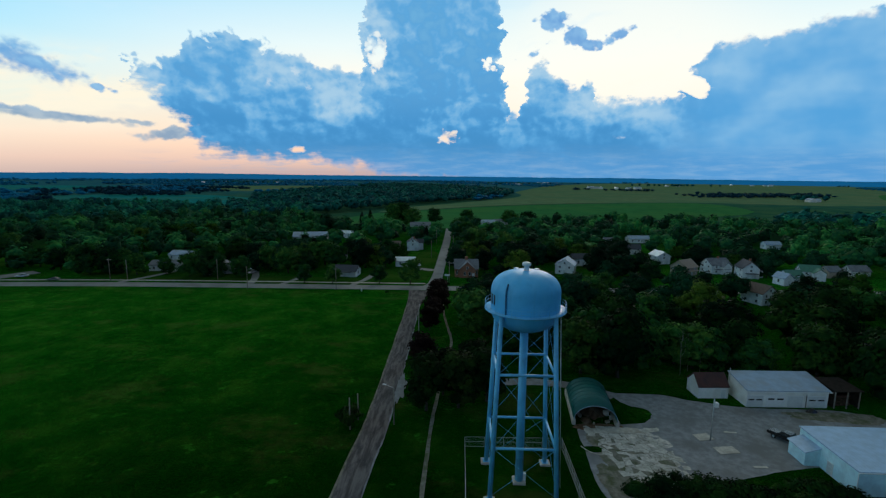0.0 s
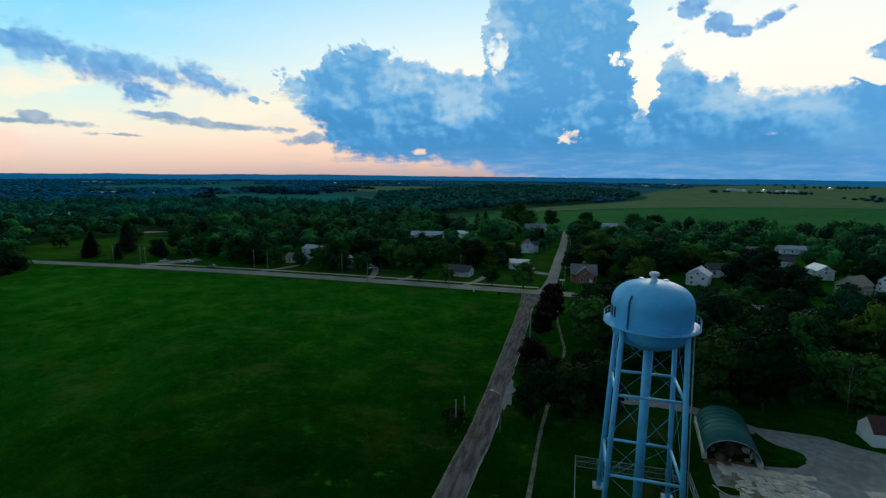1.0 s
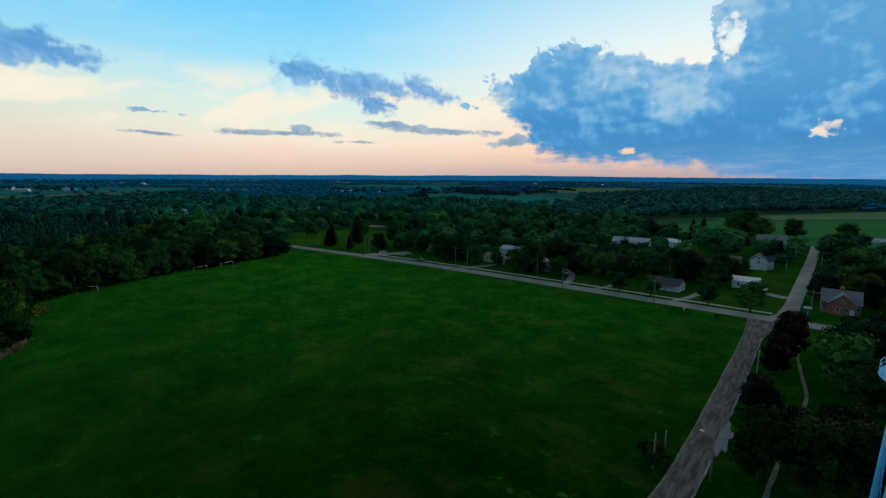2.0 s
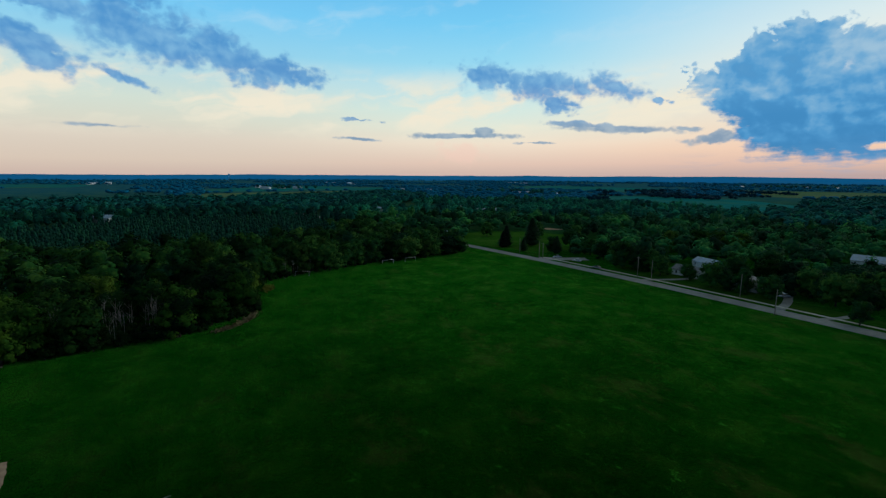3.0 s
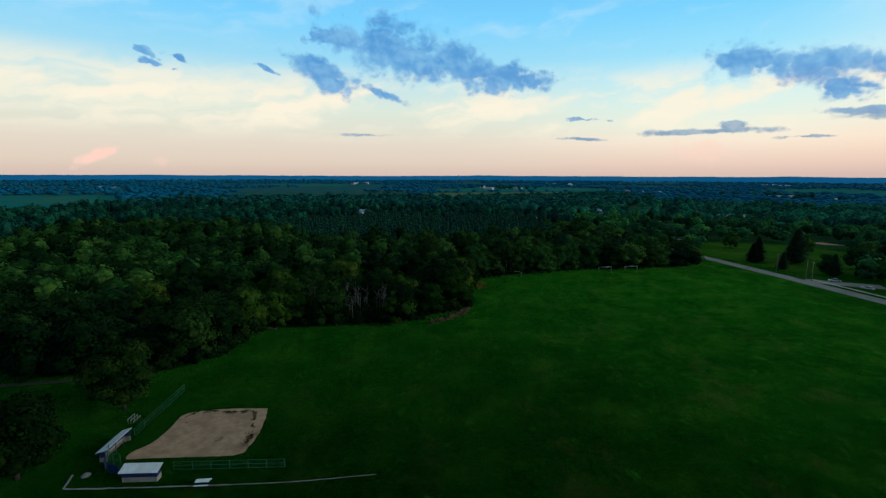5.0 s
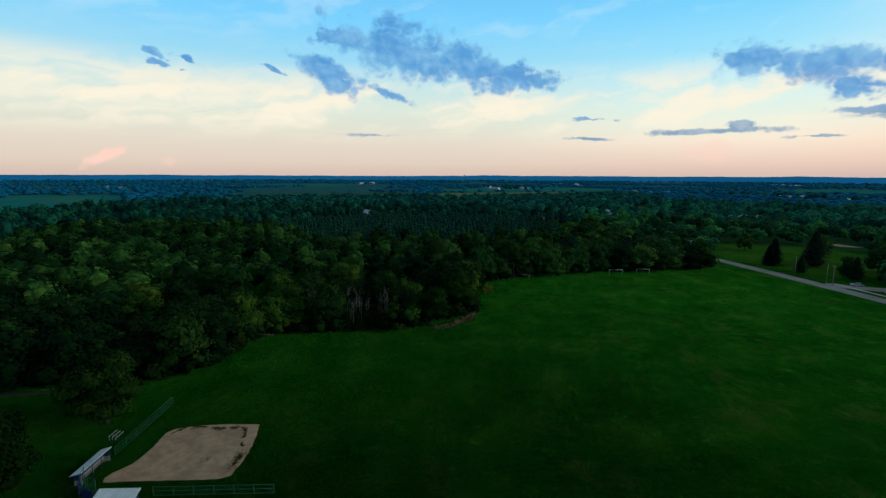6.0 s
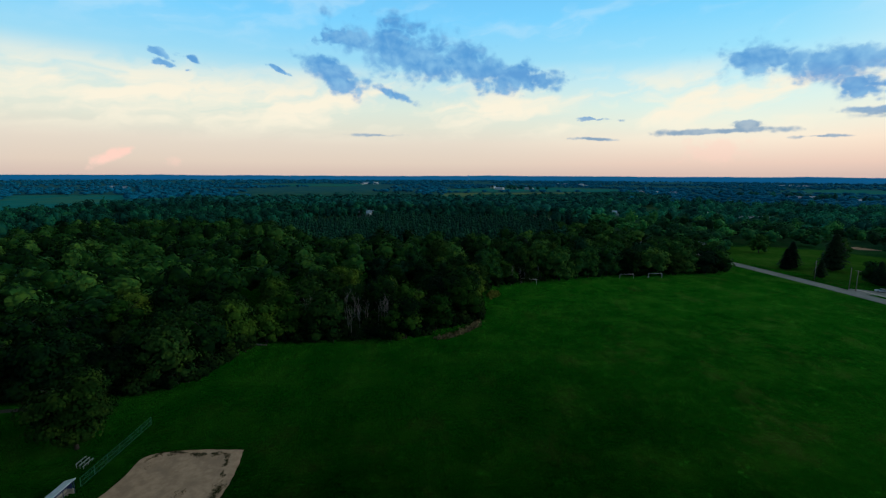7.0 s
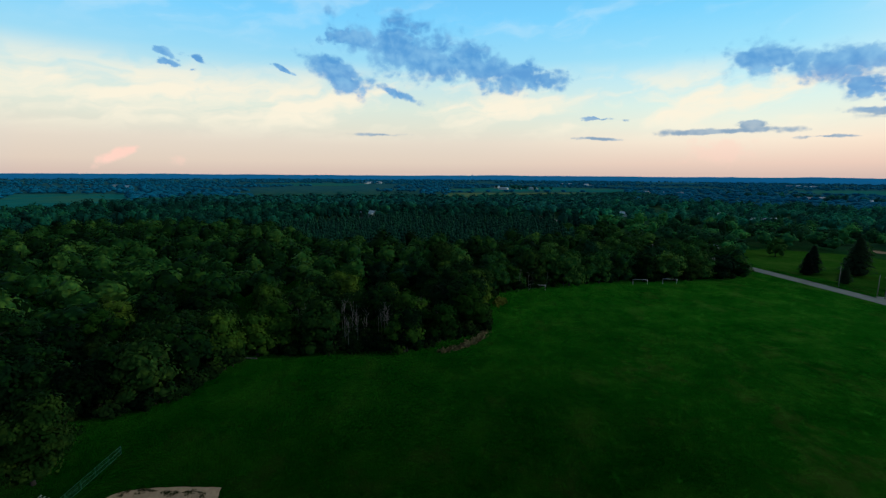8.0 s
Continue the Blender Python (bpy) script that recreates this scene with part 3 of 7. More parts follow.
def part(name, bm, mat, parent=None, label=""):
    """Links a bmesh, or a mesh, as one object, under its thing or part."""
    me = bm if isinstance(bm, bpy.types.Mesh) else mesh_of(bm, name)
    me.materials.clear()
    me.materials.append(mat)
    ob = new(name, me)
    if parent:
        ob.parent = parent
    return tagged(ob, label)


def thing(name, at_pose, label, category, group="", kind=""):
    ob = new(name)
    ob.empty_display_size = 0.3
    ob.matrix_basis = at_pose
    return tagged(ob, label, category, group, kind)


def box(bm, x0, x1, y0, y1, z0, z1, m=None, bevel=0.0):
    vs = [bm.verts.new((x, y, z)) for z in (z0, z1) for y in (y0, y1) for x in (x0, x1)]
    fs = [bm.faces.new([vs[i] for i in f]) for f in ((0, 2, 3, 1), (4, 5, 7, 6), (0, 1, 5, 4), (2, 6, 7, 3), (0, 4, 6, 2), (1, 3, 7, 5))]
    if bevel:
        edges = {e for f in fs for e in f.edges}
        made = bmesh.ops.bevel(bm, geom=list(edges), offset=bevel, segments=1, affect="EDGES", profile=0.5)
        vs = list({v for f in made["faces"] for v in f.verts} | {v for v in vs if v.is_valid})
    if m is not None:
        bmesh.ops.transform(bm, matrix=m, verts=vs)
    return vs


def rod(bm, a, b, r0, r1=None, sides=8, caps=True):
    """A round bar, tapered if r1 is given, from a to b."""
    a, b = Vector(a), Vector(b)
    q = (b - a).to_track_quat("Z", "Y")
    r1 = r0 if r1 is None else r1
    rings = []
    for c, r in ((a, r0), (b, r1)):
        rings.append([bm.verts.new(c + q @ Vector((r * math.cos(2 * math.pi * k / sides), r * math.sin(2 * math.pi * k / sides), 0))) for k in range(sides)])
    for k in range(sides):
        f = bm.faces.new((rings[0][k], rings[0][(k + 1) % sides], rings[1][(k + 1) % sides], rings[1][k]))
        f.smooth = True
    if caps:
        bm.faces.new(rings[0][::-1]), bm.faces.new(rings[1])


def lathe(bm, profile, sides=64, start=0.0, sweep=2 * math.pi):
    """Turns a profile of (radius, height) about the z axis."""
    full = abs(sweep - 2 * math.pi) < 1e-6
    n = sides if full else sides + 1
    rings = []
    for r, z in profile:
        if r < 1e-4:
            rings.append([bm.verts.new((0, 0, z))] * n)
        else:
            rings.append([bm.verts.new((r * math.cos(start + sweep * k / sides), r * math.sin(start + sweep * k / sides), z)) for k in range(n)])
    for a, b in zip(rings, rings[1:]):
        for k in range(sides):
            j = (k + 1) % n
            ring = []
            for v in (a[k], a[j], b[j], b[k]):
                if v not in ring:
                    ring.append(v)
            if len(ring) > 2:
                f = bm.faces.new(ring)
                f.smooth = True


def flat(points, z=0.0, thick=0.05):
    """A slab with the given outline."""
    bm = bmesh.new()
    low = [bm.verts.new((x, y, z - thick)) for x, y in points]
    up = [bm.verts.new((x, y, z)) for x, y in points]
    bm.faces.new(up)
    for k in range(len(points)):
        j = (k + 1) % len(points)
        bm.faces.new((low[k], low[j], up[j], up[k]))
    bmesh.ops.recalc_face_normals(bm, faces=bm.faces)
    bmesh.ops.triangulate(bm, faces=[f for f in bm.faces if len(f.verts) > 4])
    return bm


def spline(points, step):
    """Points evenly along a smooth line through the given ones."""
    ps = [Vector((*p, 0)) if len(p) == 2 else Vector(p) for p in points]
    ps = [2 * ps[0] - ps[1]] + ps + [2 * ps[-1] - ps[-2]]
    out = []
    for a, b, c, d in zip(ps, ps[1:], ps[2:], ps[3:]):
        n = max(1, int((c - b).length / step))
        for k in range(n):
            t = k / n
            out.append(0.5 * ((2 * b) + (c - a) * t + (2 * a - 5 * b + 4 * c - d) * t * t + (3 * b - a - 3 * c + d) * t ** 3))
    return out + [ps[-2]]


def strip(points, width, z=0.04, step=4.0, ragged=0.0, crown=0.04, seed=1):
    """A road or path: a slightly crowned slab along a line; width may be a function of the way along (0 to 1)."""
    rng = random.Random(seed)
    line = spline(points, step)
    bm = bmesh.new()
    rows = []
    for k, p in enumerate(line):
        d = (line[min(k + 1, len(line) - 1)] - line[max(k - 1, 0)]).normalized()
        side = Vector((d.y, -d.x, 0))
        w = (width(k / (len(line) - 1)) if callable(width) else width) / 2
        l, r = w + rng.uniform(-ragged, ragged), w + rng.uniform(-ragged, ragged)
        rows.append([bm.verts.new(p + side * s + Vector((0, 0, h))) for s, h in ((-l, -0.06), (-l, z), (0, z + crown), (r, z), (r, -0.06))])
    for a, b in zip(rows, rows[1:]):
        for k in range(4):
            bm.faces.new((a[k], a[k + 1], b[k + 1], b[k]))
    bmesh.ops.recalc_face_normals(bm, faces=bm.faces)
    return bm


def blotch(cx, cy, rx, ry, z, seed, rough=0.25, n=40, thick=0.05, turn=0.0):
    """A patch with an uneven outline."""
    pts = []
    for k in range(n):
        a = 2 * math.pi * k / n
        s = 1 + rough * (noise.noise((math.cos(a) * 1.7 + seed * 9.1, math.sin(a) * 1.7, seed)) + 0.5 * noise.noise((math.cos(a) * 5 + seed, math.sin(a) * 5, seed * 3)))
        x, y = rx * s * math.cos(a), ry * s * math.sin(a)
        pts.append((cx + x * math.cos(turn) - y * math.sin(turn), cy + x * math.sin(turn) + y * math.cos(turn)))
    return flat(pts, z, thick)


# ---------------------------------------------------------------- trees
def leaf_arrays(rng, lobes, count, size, droop=0.0):
    """Leaf sprays as bent squares over a crown of lobes; returns vertices and quads."""
    c = np.array([l[0] for l in lobes])
    r = np.array([l[1] for l in lobes])
    pick = rng.choice(len(lobes), count, p=(r ** 2).prod(axis=1) ** 0.5 / ((r ** 2).prod(axis=1) ** 0.5).sum())
    d = rng.normal(size=(count, 3))
    d[:, 2] = np.abs(d[:, 2]) * 0.9 + d[:, 2] * 0.35
    d /= np.linalg.norm(d, axis=1)[:, None]
    p = c[pick] + d * r[pick] * rng.uniform(0.7, 1.12, (count, 1))
    mid = p - np.array((0, 0, p[:, 2].max() * 0.36))                  # outward from the crown as a whole
    mid /= np.linalg.norm(mid, axis=1)[:, None]
    nrm = d * 0.8 + mid * 0.45 + rng.normal(size=(count, 3)) * 0.17
    nrm[:, 2] -= droop
    nrm /= np.linalg.norm(nrm, axis=1)[:, None]
    u = np.cross(nrm, rng.normal(size=(count, 3)))
    u /= np.linalg.norm(u, axis=1)[:, None]
    v = np.cross(nrm, u)
    s = size * rng.uniform(0.6, 1.35, (count, 1))
    bend = nrm * s * 0.28
    verts = np.stack([p - u * s - bend, p - v * s * 0.7 + bend * 0.5, p + u * s - bend, p + v * s * 0.7 + bend * 0.5], 1).reshape(-1, 3)
    return verts, np.arange(count * 4).reshape(-1, 4)


ICO_V, ICO_F = None, None


def ico():
    global ICO_V, ICO_F
    if ICO_V is None:
        bm = bmesh.new()
        bmesh.ops.create_icosphere(bm, subdivisions=1, radius=1.0)
        ICO_V = np.array([v.co[:] for v in bm.verts])
        ICO_F = np.array([[v.index for v in f.verts] for f in bm.faces])
        bm.free()
    return ICO_V, ICO_F


def soup(name, quads_v, quads_f, tris_v=None, tris_f=None):
    """A mesh from arrays of quads and triangles."""
    me = bpy.data.meshes.new(name)
    v = quads_v if tris_v is None else np.concatenate([quads_v, tris_v])
    me.vertices.add(len(v))
    me.vertices.foreach_set("co", v.astype(np.float32).ravel())
    loops = quads_f.ravel() if tris_f is None else np.concatenate([quads_f.ravel(), (tris_f + len(quads_v)).ravel()])
    nq, nt = len(quads_f), 0 if tris_f is None else len(tris_f)
    me.loops.add(len(loops))
    me.loops.foreach_set("vertex_index", loops.astype(np.int32))
    me.polygons.add(nq + nt)
    me.polygons.foreach_set("loop_start", np.concatenate([np.arange(nq) * 4, nq * 4 + np.arange(nt) * 3]).astype(np.int32))
    me.polygons.foreach_set("material_index", np.concatenate([np.zeros(nq), np.ones(nt)]).astype(np.int32))
    me.update(calc_edges=True)
    return me


def crown_lobes(rng, height, width, low=0.25, n=13, peaked=0.0, tight=1.0):
    """A domed crown of many rounded boughs round a core."""
    lobes = []
    zc = height * (1 + low) / 2
    hz = height * (1 - low) / 2
    for k in range(n):
        a, t = k * 2.4 + rng.uniform(-0.5, 0.5), rng.uniform(-0.75, 0.95)
        spread = math.sqrt(max(0.05, 1 - t * t)) * (1 - peaked * (t + 0.8) / 1.6)
        rad = width / 2 * spread * rng.uniform(0.55, 0.82) * tight
        size = width * rng.uniform(0.14, 0.24)
        lobes.append(((rad * math.cos(a), rad * math.sin(a), zc + t * hz * 0.85 * tight), (size, size, size * rng.uniform(0.7, 1.0))))
    lobes.append(((0, 0, zc), (width * 0.34 / tight, width * 0.34 / tight, hz * 0.86)))
    return lobes


def crown_mesh(seed, height, width, count, size, low=0.25, n=13, peaked=0.0):
    rng = np.random.default_rng(seed)
    lobes = crown_lobes(rng, height, width, low, n, peaked)
    qv, qf = leaf_arrays(rng, lobes, count, size)
    iv, jf = ico()
    tv = np.concatenate([np.array(c) + iv * np.array(r) * 0.64 * rng.uniform(0.85, 1.1, (len(iv), 1)) for c, r in lobes])
    tf = np.concatenate([jf + k * len(iv) for k in range(len(lobes))])
    return soup("crown", qv, qf, tv, tf)


def trunk_mesh(seed, height, width, low=0.25):
    rng = random.Random(seed)
    bm = bmesh.new()
    r = height * 0.02 + 0.05
    pts = [Vector((0, 0, -0.15))]
    for k in range(1, 5):
        pts.append(Vector((rng.uniform(-0.2, 0.2), rng.uniform(-0.2, 0.2), height * 0.17 * k)))
    for k, (a, b) in enumerate(zip(pts, pts[1:])):
        rod(bm, a, b, r * (1.25 - 0.25 * k), r * (1.0 - 0.25 * k), 7, caps=k in (0, 3))
    for k in range(7):
        a = pts[2] + (pts[4] - pts[2]) * rng.random()
        t = rng.uniform(0, 6.28)
        b = Vector((math.cos(t) * width * 0.33, math.sin(t) * width * 0.33, a.z + height * rng.uniform(0.12, 0.3)))
        mid = a.lerp(b, 0.5) + Vector((0, 0, height * 0.03))
        rod(bm, a, mid, r * 0.45, r * 0.3, 5, caps=False), rod(bm, mid, b, r * 0.3, r * 0.1, 5)
    return mesh_of(bm, "trunk")


def spruce_mesh(seed, height, width):
    rng = np.random.default_rng(seed)
    n = 1100
    t = rng.uniform(0.04, 1.0, n) ** 0.8
    tier = np.floor(t * 13) / 13 * 0.7 + t * 0.3
    a = rng.uniform(0, 2 * math.pi, n)
    rad = width / 2 * (1.0 - tier) * rng.uniform(0.55, 1.05, n) + 0.15
    p = np.stack([rad * np.cos(a), rad * np.sin(a), height * (0.06 + 0.94 * t)], 1)
    out = np.stack([np.cos(a), np.sin(a), np.full(n, -0.45)], 1)
    side = np.stack([-np.sin(a), np.cos(a), np.zeros(n)], 1)
    s = rng.uniform(0.35, 0.7, (n, 1))
    qv = np.stack([p - out * s, p + side * s * 0.55, p + out * s * 1.1, p - side * s * 0.55], 1).reshape(-1, 3)
    iv, jf = ico()
    tv = np.concatenate([iv * np.array((width * 0.33 * (1 - k / 6), width * 0.33 * (1 - k / 6), height * 0.12)) + np.array((0, 0, height * (0.12 + 0.15 * k))) for k in range(6)])
    tf = np.concatenate([jf + k * len(iv) for k in range(6)])
    return soup("crown", qv, np.arange(n * 4).reshape(-1, 4), tv, tf)


# kinds of tree: height, width, leaf sprays, spray size, material, label
TREE_KINDS = {
    "maple": (13.0, 13.0, 1400, 0.46, M_LEAF_TOWN, "full-crowned green maple tree"),
    "oak": (14.0, 14.5, 1450, 0.50, M_LEAF_TOWN, "broad dark green oak tree"),
    "ash": (15.0, 12.5, 1400, 0.46, M_LEAF_TOWN, "tall green ash tree"),
    "locust": (12.0, 11.5, 1350, 0.39, M_LEAF_B, "light yellowish-green locust tree"),
    "elm": (13.6, 14.0, 1500, 0.455, M_LEAF, "tall woodland tree with a narrow green crown"),
    "hickory": (14.4, 13.6, 2000, 0.40, M_LEAF_B, "woodland tree with a light green top"),
    "linden": (12.5, 12.5, 1050, 0.54, M_MID_LEAF, "rounded green linden tree in a garden"),
    "sycamore": (13.0, 13.5, 1050, 0.57, M_MID_LEAF, "broad green sycamore tree in a garden"),
    "purple_maple": (7.5, 7.6, 1100, 0.34, M_LEAF_RED, "dark purple-leaved ornamental maple"),
    "shade_tree": (10.5, 9.5, 2200, 0.32, M_LEAF_DARK, "dark dense shade tree beside the lane"),
    "park_tree": (13.0, 14.0, 6500, 0.32, M_LEAF_OLIVE, "rounded park tree with lit green top"),
    "lawn_tree": (8.5, 7.6, 1300, 0.34, M_LEAF_TOWN, "small rounded street tree on a lawn"),
    # undergrowth in a darker leaf than the hedge: the wood's shade as colour
    "shrub": (4.2, 5.5, 320, 0.36, M_LEAF_DARK, "overgrown green shrub with dense leaves"),
    "hedge_shrub": (4.2, 5.5, 1300, 0.19, M_LEAF, "dense green garden shrub in a row"),
    "yellow_shrub": (3.4, 3.6, 500, 0.24, M_LEAF_B, "small shrub with yellowing leaves"),
    "spruce": (11.0, 9.2, 0, 0, M_NEEDLE, "dark cone-shaped spruce tree"),
}
MADE = {}


def tree(kind, x, y, size=1.0, group="", turn=None, squash=1.0):
    h, w, count, leaf, mat, label = TREE_KINDS[kind]
    variants = MADE.setdefault(kind, [])
    turn = random.uniform(0, 6.28) if turn is None else turn
    m = Matrix.LocRotScale((x, y, 0), Euler((0, 0, turn)), (size, size, size * squash))
    limit = 1 if kind in ("purple_maple", "spruce", "shrub", "yellow_shrub", "hedge_shrub") else 3
    if len(variants) < limit:
        seed = len(variants) * 31 + sum(ord(ch) for ch in kind)
        root = thing(kind if kind.endswith(("tree", "shrub")) else kind + "_tree", Matrix.LocRotScale((x, y, 0), Euler((0, 0, turn)), None), label, "shrub" if "shrub" in kind else "tree", group)
        if kind == "spruce":
            part("crown", spruce_mesh(seed, h, w), mat, root)
        else:
            low = 0.02 if "shrub" in kind else 0.06 if kind in ("shade_tree", "purple_maple", "lawn_tree", "park_tree") else -0.12
            part("crown", crown_mesh(seed, h, w, count, leaf, low, 24 if count > 1300 else 15, 0.25 if kind in ("elm", "ash", "hickory") else 0.0), mat, root)
        root.children[0].data.materials.append(M_CROWN_SHADE)
        part("trunk", trunk_mesh(seed, h, w), M_BARK, root)
        variants.append(root)
        return root
    src = random.choice(variants)
    ob = copy_thing(src, m)
    if group:
        ob["group"] = group
    return ob


def woodland(name, spots, mat, seed, label, sprays=46, spray=0.8, heights=(12, 17), widths=(8, 12), cores=4, inner=None, pointed=False):
    """Very many trees as one mesh: spots is an array of (x, y); twelve shapes, turned and scaled."""
    rng = np.random.default_rng(seed)
    iv, jf = ico()
    shapes = []
    for k in range(12):
        lobes = crown_lobes(rng, 1.0, 0.75, 0.02, 9, 0.0, 0.82)
        if pointed:
            lobes = [((0, 0, 0.22 + 0.26 * j), (0.36 - 0.12 * j, 0.36 - 0.12 * j, 0.2)) for j in range(3)]
        qv, qf = leaf_arrays(rng, lobes, sprays, spray / 14.0)
        tv = np.concatenate([np.array(c) + iv * np.array(r) * 0.82 * rng.uniform(0.8, 1.15, (len(iv), 1)) for c, r in lobes[-cores:]])
        tf = np.concatenate([jf + j * len(iv) for j in range(cores)])
        shapes.append((qv, qf, tv, tf))
    QV, QF, TV, TF, nq, nt, tones = [], [], [], [], 0, 0, ([], [])
    for x, y in spots:
        qv, qf, tv, tf = shapes[rng.integers(12)]
        h, w, a = rng.uniform(*heights) * (1.28 if rng.random() < 0.07 else 1.0), rng.uniform(*widths) / 0.75, rng.uniform(0, 6.28)
        rot = np.array(((math.cos(a) * w, -math.sin(a) * w, 0), (math.sin(a) * w, math.cos(a) * w, 0), (0, 0, h))).T
        off = np.array((x, y, 0.0))
        QV.append(qv @ rot + off), TV.append(tv @ rot + off)
        QF.append(qf + nq), TF.append(tf + nt)
        nq += len(qv)
        nt += len(tv)
        tone = rng.random() ** 1.4
        tones[0].append(np.full(len(qv), tone)), tones[1].append(np.full(len(tv), tone))
    ob = part(name, soup(name, np.concatenate(QV), np.concatenate(QF), np.concatenate(TV), np.concatenate(TF)), mat)
    ob.data.materials.append(inner or mat)
    layer = ob.data.attributes.new("tree_tone", "FLOAT", "POINT")
    layer.data.foreach_set("value", np.concatenate(tones[0] + tones[1]).astype(np.float32))
    return tagged(ob, label, "woodland", kind="stuff")


def inside(x, y, poly):
    hit = False
    for (x0, y0), (x1, y1) in zip(poly, poly[1:] + poly[:1]):
        if (y0 > y) != (y1 > y) and x < (x1 - x0) * (y - y0) / (y1 - y0) + x0:
            hit = not hit
    return hit


def scatter(poly, gap, seed, jitter=0.42, avoid=None):
    """Jittered rows of spots within an outline."""
    rng = random.Random(seed)
    xs, ys = [p[0] for p in poly], [p[1] for p in poly]
    out = []
    y = min(ys)
    odd = 0
    while y <= max(ys):
        x = min(xs) + (gap / 2 if odd else 0)
        while x <= max(xs):
            px, py = x + rng.uniform(-jitter, jitter) * gap, y + rng.uniform(-jitter, jitter) * gap
            if inside(px, py, poly) and not (avoid and avoid(px, py)):
                out.append((px, py))
            x += gap
        y += gap * 0.87
        odd = 1 - odd
    return out


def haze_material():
    """The far rise, a plain backdrop: blue haze in its colour and a faint glow."""
    m = material("hazed_glowing_rise", (0.006, 0.085, 0.150), 0.9, vary=0.2, scale=0.02, second=(0.016, 0.075, 0.11), second_scale=0.004, spec=0.0)
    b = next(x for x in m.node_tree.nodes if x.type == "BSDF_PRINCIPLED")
    # the rise emits blue itself, in place of the lit air before it
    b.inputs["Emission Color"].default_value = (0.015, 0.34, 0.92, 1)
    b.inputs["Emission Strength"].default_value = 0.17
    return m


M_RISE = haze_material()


# ---------------------------------------------------------------- the land
def ground_mesh():
    bm = bmesh.new()
    rings = [0, 60, 120, 200, 320, 500, 800, 1300, 2100, 3300, 4950]
    rows = []
    for r in rings[1:]:
        rows.append([bm.verts.new((r * math.cos(2 * math.pi * k / 72), r * math.sin(2 * math.pi * k / 72), 0)) for k in range(72)])
    c = bm.verts.new((0, 0, 0))
    for k in range(72):
        bm.faces.new((c, rows[0][k], rows[0][(k + 1) % 72]))
    for a, b in zip(rows, rows[1:]):
        for k in range(72):
            bm.faces.new((a[k], b[k], b[(k + 1) % 72], a[(k + 1) % 72]))
    return bm


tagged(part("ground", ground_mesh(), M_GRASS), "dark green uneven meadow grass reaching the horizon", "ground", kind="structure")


def far_ridge():
    """The wooded rise that closes the view all round."""
    bm = bmesh.new()
    n = 720
    rows = []
    for k in range(n):
        a = 2 * math.pi * k / n
        u = Vector((math.cos(a), math.sin(a), 0))
        h = 34 + 7 * max(0.0, u.x * -0.57 + u.y * 0.82) ** 4 + 5 * noise.noise((u.x * 3, u.y * 3, 1.0)) + 4 * noise.noise((u.x * 11, u.y * 11, 4.0)) + 2.5 * noise.noise((u.x * 70, u.y * 70, 2.0))
        rows.append([bm.verts.new(u * r + Vector((0, 0, z))) for r, z in ((3900, -1), (4150, h * 0.55), (4500, h), (4900, h * 0.9))])
    for k in range(n):
        a, b = rows[k], rows[(k + 1) % n]
        for j in range(3):
            bm.faces.new((a[j], b[j], b[j + 1], a[j + 1]))
    bmesh.ops.recalc_face_normals(bm, faces=bm.faces)
    return bm


tagged(part("backdrop", far_ridge(), M_RISE), "low wooded rise on the horizon, a softly glowing blue backdrop", "horizon", kind="structure")

MAIN = [(-900, 96), (-560, 143), (-400, 165), (-280, 181.5), (-220, 188.5), (-155, 193.8), (-90, 196), (-15, 197.5), (60, 199), (200, 203), (420, 212)]
LANE = [(-17.5, -160), (-17.2, -20), (-16.4, 63), (-15.6, 84), (-15.8, 114), (-16.4, 150), (-16.9, 172), (-16.2, 193)]
NORTH = [(-11.2, 200), (-10.6, 216), (-10.0, 300), (-9.8, 352), (-10.4, 437), (-12, 500)]
def beside(line, off):
    pts = [Vector((*p, 0)) for p in line]
    out = []
    for k, p in enumerate(pts):
        d = (pts[min(k + 1, len(pts) - 1)] - pts[max(k - 1, 0)]).normalized()
        out.append((p.x - d.y * off, p.y + d.x * off))
    return out


tagged(part("road", strip(beside(LANE, 0.05), lambda s: 4.6 + 5.4 * max(0, (s - 0.90) / 0.10) ** 2, 0.03, 3.0, 0.10, seed=3), M_LANE), "narrow cracked grey-brown asphalt lane beside the meadow", "road", kind="structure")
tagged(part("road", strip(NORTH, lambda s: 5.2 + 4.5 * max(0, (0.06 - s) / 0.06), 0.035, 4.0, 0.1, seed=5), M_ROAD), "straight pale asphalt street between houses", "road", kind="structure")
tagged(part("road", strip(MAIN, 7.6, 0.06, 6.0, 0.06, seed=4), M_ROAD), "pale grey two-lane road along the meadow", "road", kind="structure")
walk_line = beside(MAIN, 8.2)
tagged(part("pavement", strip(walk_line[4:8], 1.5, 0.09, 5.0, crown=0.0), M_CONCRETE), "pale concrete pavement behind a grass verge", "pavement", kind="structure")
for a, b, w in (((-92, 200), (-101, 226), 3.2), ((-78, 200), (-74, 222), 2.6), ((-47, 201), (-42, 222), 2.8), ((-150, 198), (-140, 224), 3.0), ((-13, 236), (-24, 240), 5.0), ((-219, 192), (-204, 216), 9.0)):
    tagged(part("driveway", strip([a, ((a[0] + b[0]) / 2 + 1, (a[1] + b[1]) / 2), b], w, 0.045, 3.0, 0.1, crown=0.0, seed=int(w * 10)), M_ROAD), "pale driveway leading off the street", "driveway", kind="structure")
